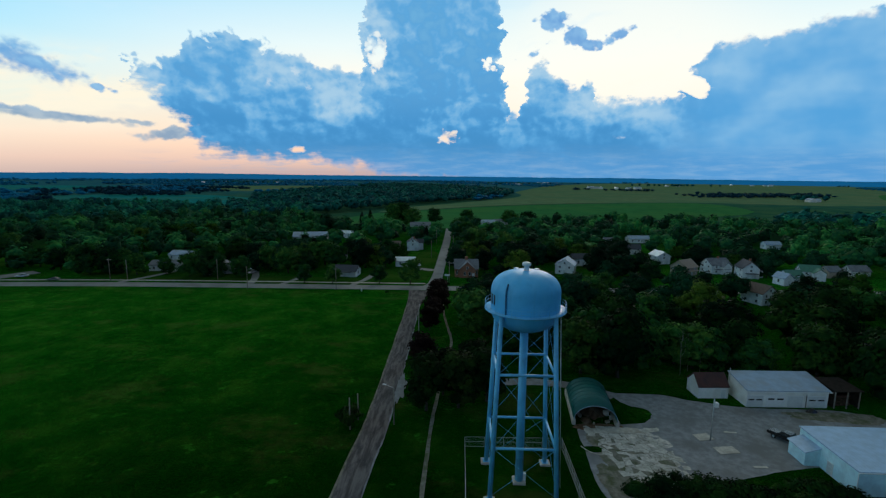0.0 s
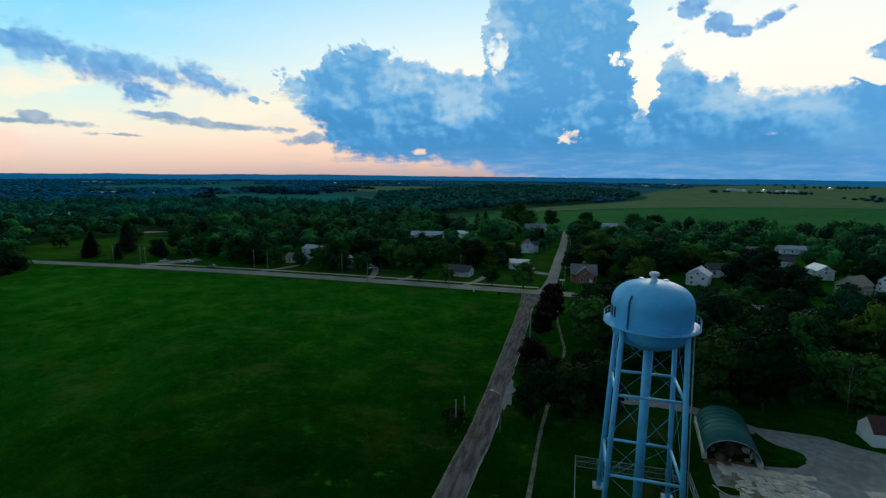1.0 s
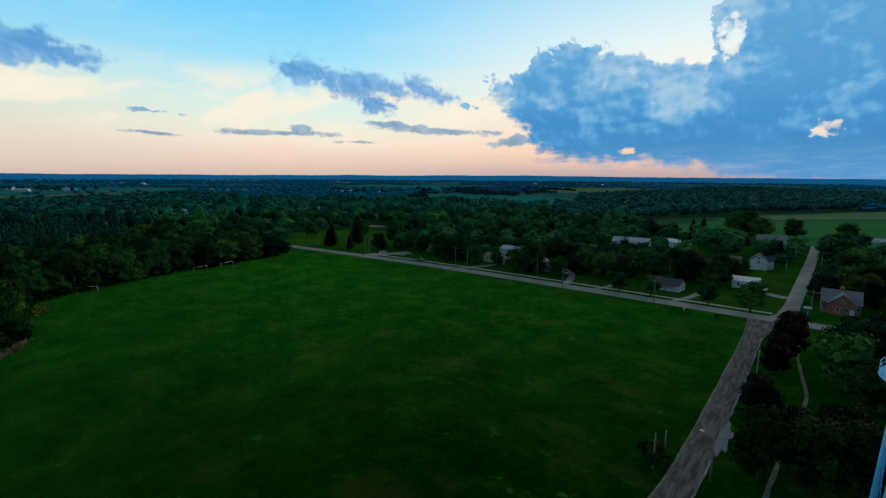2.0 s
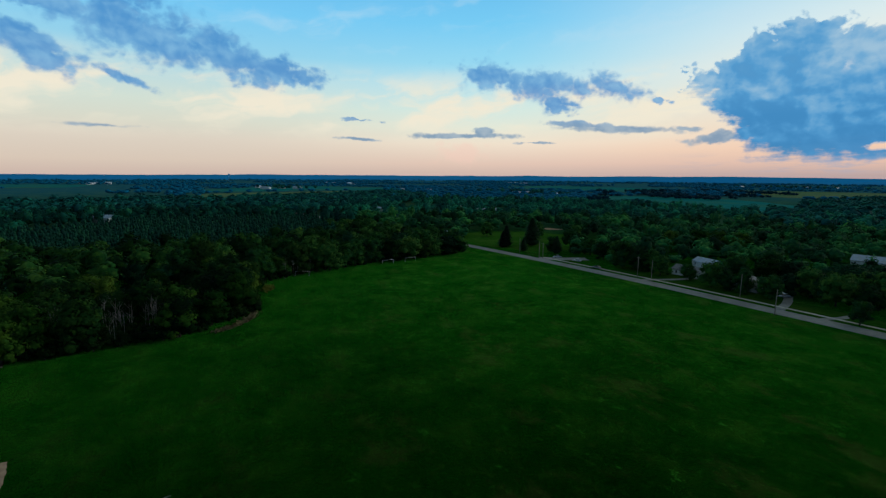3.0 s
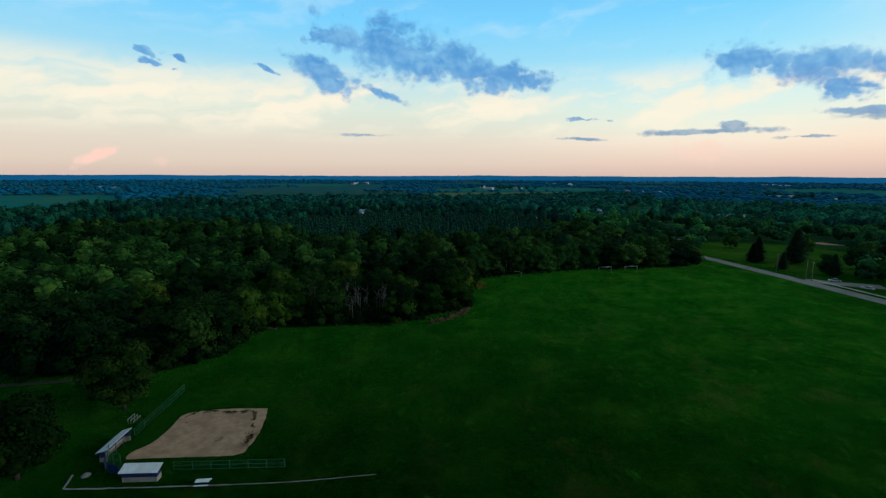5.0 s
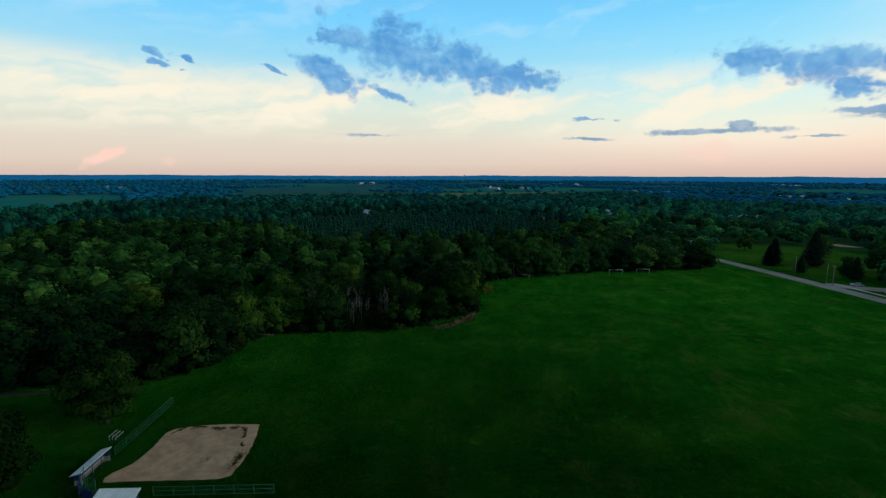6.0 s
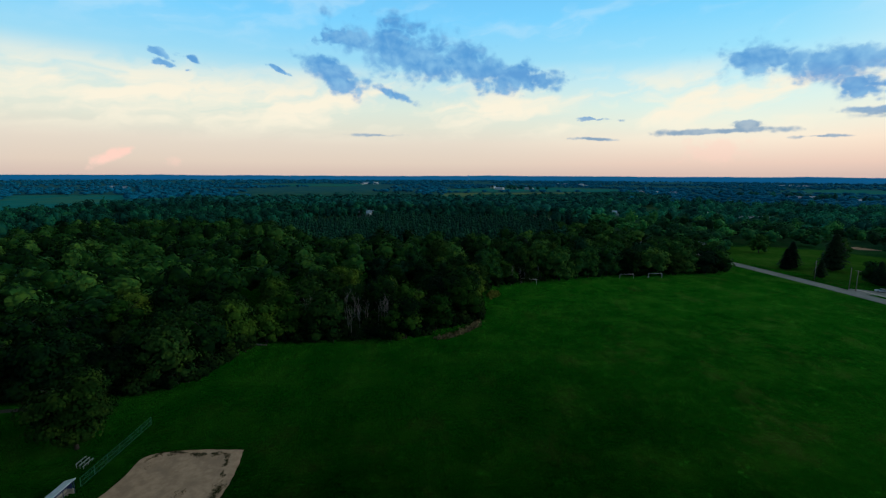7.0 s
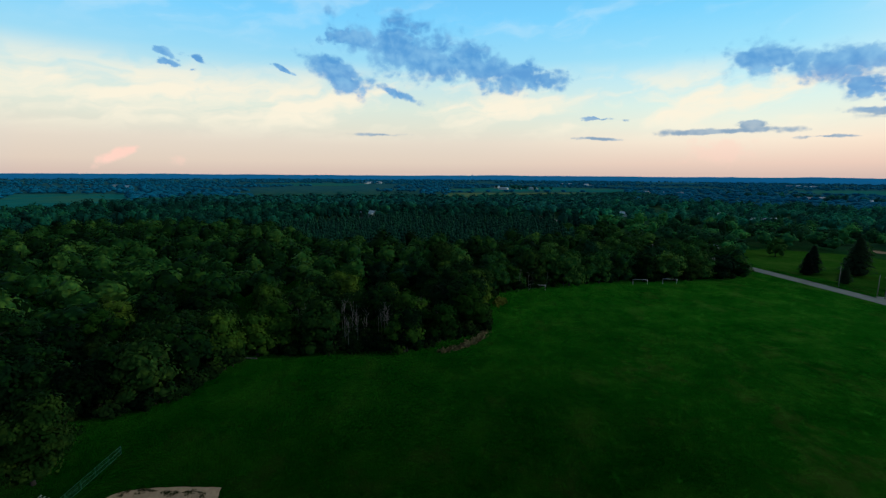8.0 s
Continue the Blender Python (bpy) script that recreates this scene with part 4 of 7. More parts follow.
tagged(part("footpath", strip([(-5.3, 56), (-5.2, 64), (-5.0, 87), (-3.3, 115), (-2.2, 128), (-2.4, 136), (-5, 157), (-6, 172)], 0.75, 0.03, 3.0, 0.09, crown=0.0, seed=8), M_EARTHPATH), "narrow trodden path through rough grass", "path", kind="structure")
tagged(part("gravel_apron", blotch(-12.9, 101, 1.05, 7.5, 0.045, 12, 0.5, 60), M_GRAVEL), "spilled pale gravel at the lane edge", "gravel", kind="structure")
edge_l, edge_r = beside(LANE[1:7], 2.4), beside(LANE[1:7], -2.2)
tagged(part("lane_edge", strip(edge_r, 0.24, 0.075, 1.5, 0.12, crown=0.0, seed=31), M_GRAVEL), "pale broken edge of the lane", "edging", kind="structure")
tagged(part("lane_verge", strip(edge_l, 0.6, 0.028, 4.0, 0.1, crown=0.0, seed=32), M_EARTHPATH), "worn earth verge beside the lane", "verge", kind="structure")

# fields far off
FIELDS = (
    ("green", [(-150, 428), (-80, 424), (-8, 428), (108, 494), (271, 568), (420, 690), (440, 900), (181, 822), (22, 718), (-60, 632), (-106, 586), (-128, 508)]),
    ("yellow", [(-106, 604), (-58, 652), (24, 738), (182, 842), (445, 922), (800, 900), (1400, 1560), (2600, 3500), (1500, 3700), (600, 2700), (200, 1560), (156, 1230), (124, 1064), (18, 862), (-86, 690)]),
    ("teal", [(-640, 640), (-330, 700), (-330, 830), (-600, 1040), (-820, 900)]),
    ("yellow", [(-640, 1250), (-300, 1450), (-330, 1800), (-640, 1900), (-1000, 1660)]),
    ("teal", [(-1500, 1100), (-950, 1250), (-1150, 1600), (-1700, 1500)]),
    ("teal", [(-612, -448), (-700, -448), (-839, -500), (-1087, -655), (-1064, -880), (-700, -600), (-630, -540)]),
    ("yellow", [(-990, 28), (-983, 247), (-1192, 505), (-1350, 545), (-1330, 300), (-1250, 60)]),
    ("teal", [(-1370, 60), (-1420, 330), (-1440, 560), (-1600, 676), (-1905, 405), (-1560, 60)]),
    ("green", [(420, 560), (900, 620), (1500, 1300), (1300, 1500), (760, 860)]),
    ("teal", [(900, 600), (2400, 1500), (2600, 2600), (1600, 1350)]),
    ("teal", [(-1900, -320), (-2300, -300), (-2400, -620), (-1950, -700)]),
)
CROPS = {"green": (M_CROP_GREEN, "smooth green crop field"), "yellow": (M_CROP_YELLOW, "yellowing crop field"), "teal": (M_CROP_TEAL, "distant green field with blue haze in its colour")}
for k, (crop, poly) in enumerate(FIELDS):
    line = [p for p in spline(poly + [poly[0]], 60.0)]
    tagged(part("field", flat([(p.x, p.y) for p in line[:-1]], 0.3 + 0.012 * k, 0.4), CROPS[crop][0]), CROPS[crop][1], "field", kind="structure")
# lawns
for k, (x, y, rx, ry, s) in enumerate(((-290, 240, 56, 48, 1), (-258, 212, 24, 12, 2), (-85, 209, 60, 8, 3), (-30, 225, 18, 18, 4), (-140, 214, 40, 10, 6), (-19, 262, 7, 40, 7), (2, 238, 8, 20, 8))):
    tagged(part("lawn", blotch(x, y, rx, ry, 0.012 + 0.004 * k, s + 40, 0.2, 48), M_PARK_LAWN if k < 2 else M_LAWN), "mown lighter green lawn", "lawn", kind="structure")

bm = flat([(-344, 296), (-330, 300), (-326, 312), (-342, 309)], 0.06)
tagged(part("sand_court", bm, M_DIRT), "pale flat court on the park lawn", "court", kind="structure")

# ---------------------------------------------------------------- water tower
TX, TY = 9.9, 68.9


def water_tower():
    root = thing("water_tower", pose(TX, TY, 0), "light blue steel water tower on four braced legs", "water tower")
    bm = bmesh.new()
    prof = [(0.0, 34.25)]
    for k in range(1, 13):                                    # domed roof and rounded shoulder
        a = math.pi / 2 * (1 - k / 12)
        prof.append((5.15 * math.cos(a) ** 0.72, 31.2 + 3.05 * math.sin(a) ** 1.0))
    prof += [(5.15, 30.2), (5.15, 28.35)]
    for k in range(1, 15):                                    # bowl
        a = math.pi / 2 * k / 14
        prof.append((5.1 * math.cos(a) if k < 14 else 0.0, 28.2 - 3.2 * math.sin(a)))
    lathe(bm, prof, 96)
    bmesh.ops.recalc_face_normals(bm, faces=bm.faces)
    tank = part("tank", bm, M_TANK, root, "rounded light blue steel tank")
    bm = bmesh.new()                                          # seam band round the tank
    lathe(bm, [(5.15, 28.10), (5.24, 28.12), (5.24, 28.30), (5.15, 28.32)], 96)
    part("seam_band", bm, M_STEEL_BLUE, tank)
    bm = bmesh.new()                                          # thin weld seams
    for z in (30.35,):
        lathe(bm, [(5.152, z - 0.03), (5.172, z), (5.152, z + 0.03)], 96)
    part("weld_seam", bm, M_TANK, tank)
    bm = bmesh.new()                                          # vent
    lathe(bm, [(0.55, 34.1), (0.42, 34.35), (0.36, 34.9), (0.62, 34.95), (0.66, 35.25), (0.5, 35.42), (0.0, 35.5)], 24)
    part("vent", bm, M_TRIM, root, "pale mushroom roof vent")
    for a in (0.6, 2.3):
        bm = bmesh.new()                                      # roof hatches
        c = Vector((2.0 * math.cos(a), 2.0 * math.sin(a), 33.95))
        rod(bm, c, c + Vector((0, 0, 0.32)), 0.34, 0.34, 16)
        part("hatch", bm, M_STEEL_BLUE, root)
    bm = bmesh.new()                                          # overflow pipe on the shell
    a = math.radians(231)
    c, s = math.cos(a), math.sin(a)
    path = [(4.75, 32.9), (5.2, 32.1), (5.27, 31.2), (5.27, 28.3)]
    for (r0, z0), (r1, z1) in zip(path, path[1:]):
        rod(bm, (r0 * c, r0 * s, z0), (r1 * c, r1 * s, z1), 0.12, 0.12, 8)
    part("overflow_pipe", bm, M_PIPE, root, "darker blue pipe down the tank side")
    for k, ang in enumerate((176, 184, 192, 201)):            # lettering too far round to be read
        bm = bmesh.new()
        t0, t1 = math.radians(ang), math.radians(ang + 4.6)
        v = [bm.verts.new((5.19 * math.cos(t), 5.19 * math.sin(t), z)) for t, z in ((t0, 29.4), (t1, 29.4), (t1, 30.9), (t0, 30.9))]
        bm.faces.new(v)
        part("letter_bar", bm, M_DARKPAINT, tank, "dark painted lettering bar")
    # balcony
    bm = bmesh.new()
    lathe(bm, [(5.15, 28.40), (6.05, 28.40), (6.05, 28.55), (5.15, 28.55)], 96)
    balcony = part("balcony", bm, M_STEEL_BLUE, root, "ring walkway round the tank")
    for z in (29.05, 29.6):
        bm = bmesh.new()
        lathe(bm, [(5.97, z - 0.025), (6.0, z), (5.97, z + 0.025), (5.94, z), (5.97, z - 0.025)], 72)
        part("rail", bm, M_STEEL_BLUE, balcony)
    post = bmesh.new()
    rod(post, (6.0, 0, 28.55), (6.0, 0, 29.62), 0.025, 0.025, 6)
    post = mesh_of(post, "rail_post")
    for k in range(28):
        o = part("rail_post", post, M_STEEL_BLUE, balcony)
        o.matrix_basis = pose(0, 0, 0, 0, 0, k * 360 / 28)
    # legs, riser, struts, rods
    def foot(i, z):
        sx, sy = ((-1, -1), (1, -1), (1, 1), (-1, 1))[i % 4]
        h = 4.95 + (3.85 - 4.95) * z / 28.0
        return Vector((sx * h, sy * h, z))
    for i in range(4):
        bm = bmesh.new()
        rod(bm, foot(i, 0.35), foot(i, 28.2), 0.36, 0.34, 16)
        leg = part("leg", bm, M_STEEL_BLUE, root)
        bm = bmesh.new()
        f = foot(i, 0)
        box(bm, f.x - 0.85, f.x + 0.85, f.y - 0.85, f.y + 0.85, -0.15, 0.3, bevel=0.06)
        part("footing", bm, M_CONCRETE, leg, "square concrete footing")
        bm = bmesh.new()
        box(bm, f.x - 0.55, f.x + 0.55, f.y - 0.55, f.y + 0.55, 0.3, 0.38)
        part("base_plate", bm, M_STEEL_BLUE, leg)
    bm = bmesh.new()
    rod(bm, (0, 0, 0.3), (0, 0, 25.4), 0.62, 0.62, 28)
    riser = part("riser", bm, M_STEEL_BLUE, root, "thick central riser pipe")
    bm = bmesh.new()
    box(bm, -1.0, 1.0, -1.0, 1.0, -0.15, 0.35, bevel=0.06)
    part("footing", bm, M_CONCRETE, riser)
    bm = bmesh.new()
    box(bm, 0.62, 1.05, -0.3, 0.3, 0.35, 1.5, bevel=0.04)
    part("meter_box", bm, M_TRIM, riser, "pale box beside the riser")
    levels = (0.8, 8.4, 19.6, 27.4)
    for z in levels[1:3]:
        for i in range(4):
            bm = bmesh.new()
            rod(bm, foot(i, z), foot(i + 1, z), 0.20, 0.20, 10)
            part("strut", bm, M_STEEL_BLUE, root)
    for z0, z1 in zip(levels, levels[1:]):
        for i in range(4):
            for a, b in ((foot(i, z0), foot(i + 1, z1)), (foot(i + 1, z0), foot(i, z1))):
                bm = bmesh.new()
                rod(bm, a, b, 0.024, 0.024, 5)
                part("tie_rod", bm, M_STEEL_BLUE, root)
    # ladder up the near right leg
    bm = bmesh.new()
    a, b = foot(1, 2.5) + Vector((0.55, 0.1, 0)), foot(1, 28.4) + Vector((0.75, 0.2, 0))
    for off in (-0.2, 0.2):
        rod(bm, a + Vector((0, off, 0)), b + Vector((0, off, 0)), 0.03, 0.03, 5)
    for k in range(70):
        p = a.lerp(b, k / 69)
        rod(bm, p + Vector((0, -0.2, 0)), p + Vector((0, 0.2, 0)), 0.016, 0.016, 4)
    ladder = part("ladder", bm, M_GALV, root, "thin steel ladder along a leg")
    for k in range(6):
        p = a.lerp(b, (k + 0.5) / 6)
        bm = bmesh.new()
        rod(bm, p, p - Vector((0.4, 0.1, 0)), 0.03, 0.03, 5)
        part("bracket", bm, M_GALV, ladder)
    return root


water_tower()


def chain_fence(name, points, height, mat, label, spacing=3.0, rails=2, wire=0.35):
    """Posts, rails and a wire net along a line; each post is a part."""
    root = thing(name, pose(points[0][0], points[0][1], 0), label, "fence")
    o = Vector((points[0][0], points[0][1], 0))
    post = bmesh.new()
    rod(post, (0, 0, -0.1), (0, 0, height + 0.06), 0.045, 0.045, 6)
    post = mesh_of(post, "post")
    net = bmesh.new()
    for (x0, y0), (x1, y1) in zip(points, points[1:]):
        a, b = Vector((x0, y0, 0)) - o, Vector((x1, y1, 0)) - o
        n = max(1, round((b - a).length / spacing))
        for k in range(n + 1):
            p = part("post", post, mat, root)
            p.location = a.lerp(b, k / n)
        for z in [height] + [height * j / rails + 0.06 for j in range(rails)]:
            bars = bmesh.new()
            rod(bars, a + Vector((0, 0, z)), b + Vector((0, 0, z)), 0.03, 0.03, 5)
            part("rail", bars, mat, root)
        m = max(2, int((b - a).length / wire))
        for k in range(m):
            for s, e in ((0, 1), (1, 0)):
                p = a.lerp(b, max(0, min(1, (k + s * height / wire) / m)))
                q = a.lerp(b, max(0, min(1, (k + e * height / wire) / m)))
                rod(net, p + Vector((0, 0, 0.05)), q + Vector((0, 0, height)), 0.006, 0.006, 3, caps=False)
    tagged(part("wire_net", net, mat, root), kind="stuff")
    return root


chain_fence("chain_link_fence", [(18.7, 50), (18.7, 78.6), (1.4, 78.2), (1.4, 50)], 1.9, M_GALV, "grey chain-link fence around the water tower", 3.2)


# ---------------------------------------------------------------- buildings
def window_part(parent, x, z, w, h, y, turn=0.0, mats=(M_TRIM, M_GLASS)):
    """A window proud of a wall whose face looks along -y at y; turn turns it about the building's z axis."""
    bm = bmesh.new()
    t = 0.09
    for a in ((x - w / 2 - t, x - w / 2, z - t, z + h + t), (x + w / 2, x + w / 2 + t, z - t, z + h + t), (x - w / 2, x + w / 2, z - t, z), (x - w / 2, x + w / 2, z + h, z + h + t), (x - w / 2, x + w / 2, z + h / 2 - 0.03, z + h / 2 + 0.03)):
        box(bm, a[0], a[1], y - 0.07, y + 0.02, a[2], a[3])
    win = part("window", bm, mats[0], parent)
    win.matrix_basis = pose(0, 0, 0, 0, 0, turn)
    bm = bmesh.new()
    box(bm, x - w / 2, x + w / 2, y - 0.03, y + 0.02, z, z + h)
    part("pane", bm, mats[1], win)
    return win


def door_part(parent, x, w, h, y, turn=0.0, mat=M_DOOR, lights=0, panels=4, label=""):
    bm = bmesh.new()
    n = panels
    for k in range(n):
        box(bm, x - w / 2, x + w / 2, y - 0.06, y + 0.02, h * k / n + 0.015 + 0.05, h * (k + 1) / n + 0.035, bevel=0.012)
    d = part("door", bm, mat, parent, label)
    d.matrix_basis = pose(0, 0, 0, 0, 0, turn)
    bm = bmesh.new()
    for a in ((x - w / 2 - 0.12, x - w / 2, 0.05, h + 0.15), (x + w / 2, x + w / 2 + 0.12, 0.05, h + 0.15), (x - w / 2, x + w / 2, h + 0.04, h + 0.15)):
        box(bm, a[0], a[1], y - 0.08, y + 0.02, a[2], a[3])
    part("door_frame", bm, M_TRIM, d)
    for k in range(lights):
        bm = bmesh.new()
        cx = x - w / 2 + w * (k + 0.5) / lights
        box(bm, cx - w * 0.3 / lights - 0.1, cx + w * 0.3 / lights + 0.1, y - 0.075, y - 0.02, h * 0.62, h * 0.74)
        part("pane", bm, M_GLASS, d)
    return d


def gable_shell(w, d, h, rise, along="x"):
    """Walls of a gabled box round the origin, with pointed ends; the ridge runs along x or y."""
    bm = bmesh.new()
    t = 0.18
    X, Y = w / 2, d / 2
    if along == "y":
        X, Y = Y, X
    for sy in (-1, 1):
        box(bm, -X, X, sy * Y - (t if sy > 0 else 0), sy * Y + (t if sy < 0 else 0), -0.1, h)
    for sx in (-1, 1):
        x0, x1 = (sx * X - t, sx * X) if sx > 0 else (sx * X, sx * X + t)
        ring = [(-Y + t, -0.1), (Y - t, -0.1), (Y - t, h), (0, h + rise * (Y - t) / Y), (-Y + t, h)]
        a = [bm.verts.new((x0, y, z)) for y, z in ring]
        b = [bm.verts.new((x1, y, z)) for y, z in ring]
        bm.faces.new(a[::-1]), bm.faces.new(b)
        for k in range(5):
            bm.faces.new((a[k], a[(k + 1) % 5], b[(k + 1) % 5], b[k]))
    if along == "y":
        bmesh.ops.rotate(bm, verts=bm.verts, cent=(0, 0, 0), matrix=Matrix.Rotation(math.pi / 2, 3, "Z"))
    bmesh.ops.recalc_face_normals(bm, faces=bm.faces)
    return bm


def gable_roof(w, d, h, rise, along="x", over=0.4, thick=0.16):
    bm = bmesh.new()
    X, Y = (w / 2, d / 2) if along == "x" else (d / 2, w / 2)
    X += over
    s = rise / Y
    y1 = Y + over
    low = h - over * s
    ring = [(-y1, low), (0, h + rise), (y1, low), (y1, low + thick), (0, h + rise + thick * 1.1), (-y1, low + thick)]
    a = [bm.verts.new((-X, y, z + 0.01)) for y, z in ring]
    b = [bm.verts.new((X, y, z + 0.01)) for y, z in ring]
    for q in ((0, 1, 4, 5), (1, 2, 3, 4)):
        bm.faces.new([a[k] for k in q]), bm.faces.new([b[k] for k in reversed(q)])
    for k in range(6):
        bm.faces.new((a[k], b[k], b[(k + 1) % 6], a[(k + 1) % 6]))
    if along == "y":
        bmesh.ops.rotate(bm, verts=bm.verts, cent=(0, 0, 0), matrix=Matrix.Rotation(math.pi / 2, 3, "Z"))
    bmesh.ops.recalc_face_normals(bm, faces=bm.faces)
    return bm


HOUSES = []


def house(x, y, w, d, h, rise, wall, roof, label, turn=0.0, along="x", storeys=1, chimney=False, porch=False, wing=None, name="house"):
    if x > 90 or x < -280:
        w, d, h, rise = w * 0.84, d * 0.84, h * 0.9, rise * 0.9
        wing = wing and tuple(v * 0.84 if isinstance(v, (int, float)) else v for v in wing)
    root = thing(name, pose(x, y, 0, 0, 0, turn), label, "house" if name == "house" else "building", "houses among the trees")
    HOUSES.append((x, y, max(w, d) * 0.62 + 2.5))
    part("wall", gable_shell(w, d, h, rise, along), wall, root)
    rf = part("roof", gable_roof(w, d, h, rise, along), roof, root)
    if chimney:
        bm = bmesh.new()
        box(bm, 0.6, 1.3, -0.4, 0.3, h + rise * 0.5, h + rise + 0.9, bevel=0.03)
        part("chimney", bm, M_BRICK, rf, "short brick chimney")
    per = h / storeys
    for face, (span, depth) in ((0, (w, d)), (90, (d, w)), (180, (w, d)), (270, (d, w))):
        n = max(1, int(span / 3.9))
        for s in range(storeys):
            for k in range(n):
                cx = -span / 2 + span * (k + 0.5) / n
                if s == 0 and k == n // 2 and face == 0:
                    continue
                window_part(root, cx, s * per + per * 0.36, 0.85, per * 0.40, -depth / 2, face)
        if (face in (0, 180)) == (along == "y") and rise > 2.0:
            window_part(root, 0, h + rise * 0.18, 0.8, 0.9, -depth / 2, face)
    door_part(root, -w / 2 + w * (max(1, int(w / 3.0)) // 2 + 0.5) / max(1, int(w / 3.0)), 1.0, 2.05, -d / 2, 0, panels=3)
    if porch:
        bm = bmesh.new()
        box(bm, -w * 0.35, w * 0.35, -d / 2 - 2.0, -d / 2 - 0.02, 2.5, 2.65)
        pr = part("porch_roof", bm, roof, root)
        for sx in (-1, 0, 1):
            bm = bmesh.new()
            rod(bm, (sx * w * 0.33, -d / 2 - 1.85, -0.1), (sx * w * 0.33, -d / 2 - 1.85, 2.5), 0.08, 0.08, 6)
            part("porch_post", bm, M_TRIM, pr)
    if wing:
        wx, wy, ww, wd, wh, wr, wroof = wing
        bm = gable_shell(ww, wd, wh, wr, "y" if along == "x" else "x")
        bmesh.ops.translate(bm, verts=bm.verts, vec=(wx, wy, 0))
        part("wing_wall", bm, wall, root)
        bm = gable_roof(ww, wd, wh, wr, "y" if along == "x" else "x")
        bmesh.ops.translate(bm, verts=bm.verts, vec=(wx, wy, 0))
        part("wing_roof", bm, wroof, root)
    return root


W2, R = M_SIDING, M_SHINGLE_GREY
# east side
house(53.5, 236, 9, 10, 4.6, 3.0, W2, M_METALROOF, "small white gabled house with a pale roof", -20, "y", 2)
house(66, 258, 10, 8, 4.0, 2.2, W2, M_SHINGLE_DARK, "white house with a dark roof behind trees", 10, "x")
house(106, 340, 8, 7, 3.4, 2.0, W2, R, "small white house among trees", 0)
house(133, 352, 22, 9, 3.6, 2.0, W2, M_METALROOF, "long low white building with a pale roof", 5)
house(109, 300, 11, 9, 3.8, 2.8, M_WHITE, M_SHINGLE_DARK, "pale house with a dark blue-grey roof", -10, "x")
house(113, 268, 9, 11, 5.0, 2.6, W2, M_METALROOF_Y, "white house with a pale blue metal roof", 8, "y", 2)
house(112.5, 237, 12, 10, 4.6, 3.6, M_TAN, M_SHINGLE_TAN, "tan two-storey house with a steep gable", 35, "x", 2, porch=True)
house(131, 243, 13, 10, 5.0, 3.2, W2, R, "white house with grey shingles and a front gable", 12, "x", 2, True, True, wing=(2.5, -3.2, 6, 8, 4.8, 2.4, R))
house(141, 233, 9, 11, 5.4, 3.6, W2, M_SHINGLE_DARK, "white two-storey house with a dark roof", -8, "y", 2, True, True, wing=(3.5, 2.0, 10, 6, 4.6, 2.0, M_SHINGLE_DARK))
house(117, 184, 9.5, 11, 5.2, 3.0, W2, M_SHINGLE_BROWN, "white two-storey house with a brown roof", 20, "y", 2, False, True)
house(148, 217, 6, 7, 3.8, 2.2, W2, M_METALROOF, "small white outbuilding with a gable", 15, "y", name="garden_house")
house(156, 224, 9.5, 7, 3.8, 2.2, W2, M_SHINGLE_GREEN, "white house with a green roof", 10, "x", 1, False, True)
house(169, 231, 10, 8.5, 4.6, 2.8, W2, M_SHINGLE_GREEN, "white two-storey house with green shingles", -14, "x", 2, wing=(3, -3, 6, 8, 4.6, 2.2, M_SHINGLE_GREEN))
house(183, 236, 8.5, 8, 3.6, 2.4, M_TAN, R, "beige house with a grey roof", 8, "x")
house(197, 238, 11, 8, 3.6, 2.6, M_WHITE, M_SHINGLE_GREY, "grey-roofed house with pale walls", 0, "x")
house(214, 330, 12, 8, 3.6, 2.0, W2, M_METALROOF, "white building at a clearing", 0)
house(187, 195, 9, 9, 4.4, 2.4, W2, M_METALROOF, "white house half hidden by trees", 30, "y", 2)
house(190, 172, 8, 8, 3.6, 2.2, W2, M_METALROOF_Y, "white shed-like house with a pale roof", 12, "x")
# north street
house(25, 456, 16, 10, 3.6, 2.2, W2, M_METALROOF, "white farm building with pale roofs", 0)
house(40, 470, 12, 8, 3.4, 2.0, W2, R, "low white farm outbuilding", 15)
house(-36, 424, 18, 11, 3.4, 2.6, M_WHITE, R, "wide grey-roofed house at the street end", 6)
house(-110, 342, 24, 12, 3.2, 2.6, M_WHITE, M_METALROOF, "long low house with a wide pale roof", 10)
house(-88, 362, 9, 8, 3.0, 1.8, W2, M_METALROOF_Y, "small white garage with a pale roof", 0)
house(-30.5, 302, 7.4, 7.6, 5.2, 2.7, W2, M_SHINGLE_DARK, "white two-storey farmhouse with a dark roof", 6, "y", 2, True, wing=(3.8, 2.5, 5.8, 5, 4.7, 2.0, M_SHINGLE_DARK))
house(-46, 309, 13, 8, 2.8, 1.6, M_TAN, M_SHINGLE_BROWN, "low brown house with a shallow roof", 4)
house(-29, 248, 10, 8, 3.2, 1.4, W2, M_METALROOF_Y, "open-fronted white shed with a pale metal roof", 3, name="storage_shed")
house(-54, 221, 11, 7.5, 2.8, 2.1, W2, M_SHINGLE_DARK, "white bungalow with a dark blue-grey roof", -6, "x", 1, False, True)
house(-146, 227, 14, 8, 3.0, 1.8, W2, M_SHINGLE_GREY, "long white bungalow beside the road", 4)
house(-155, 256, 13, 8, 3.0, 1.8, W2, M_METALROOF, "white house with a pale roof among trees", -12)
house(-116, 222, 14, 9, 3.4, 2.6, M_WHITE, R, "pale house behind roadside trees", 22, "y", 1, False, True)
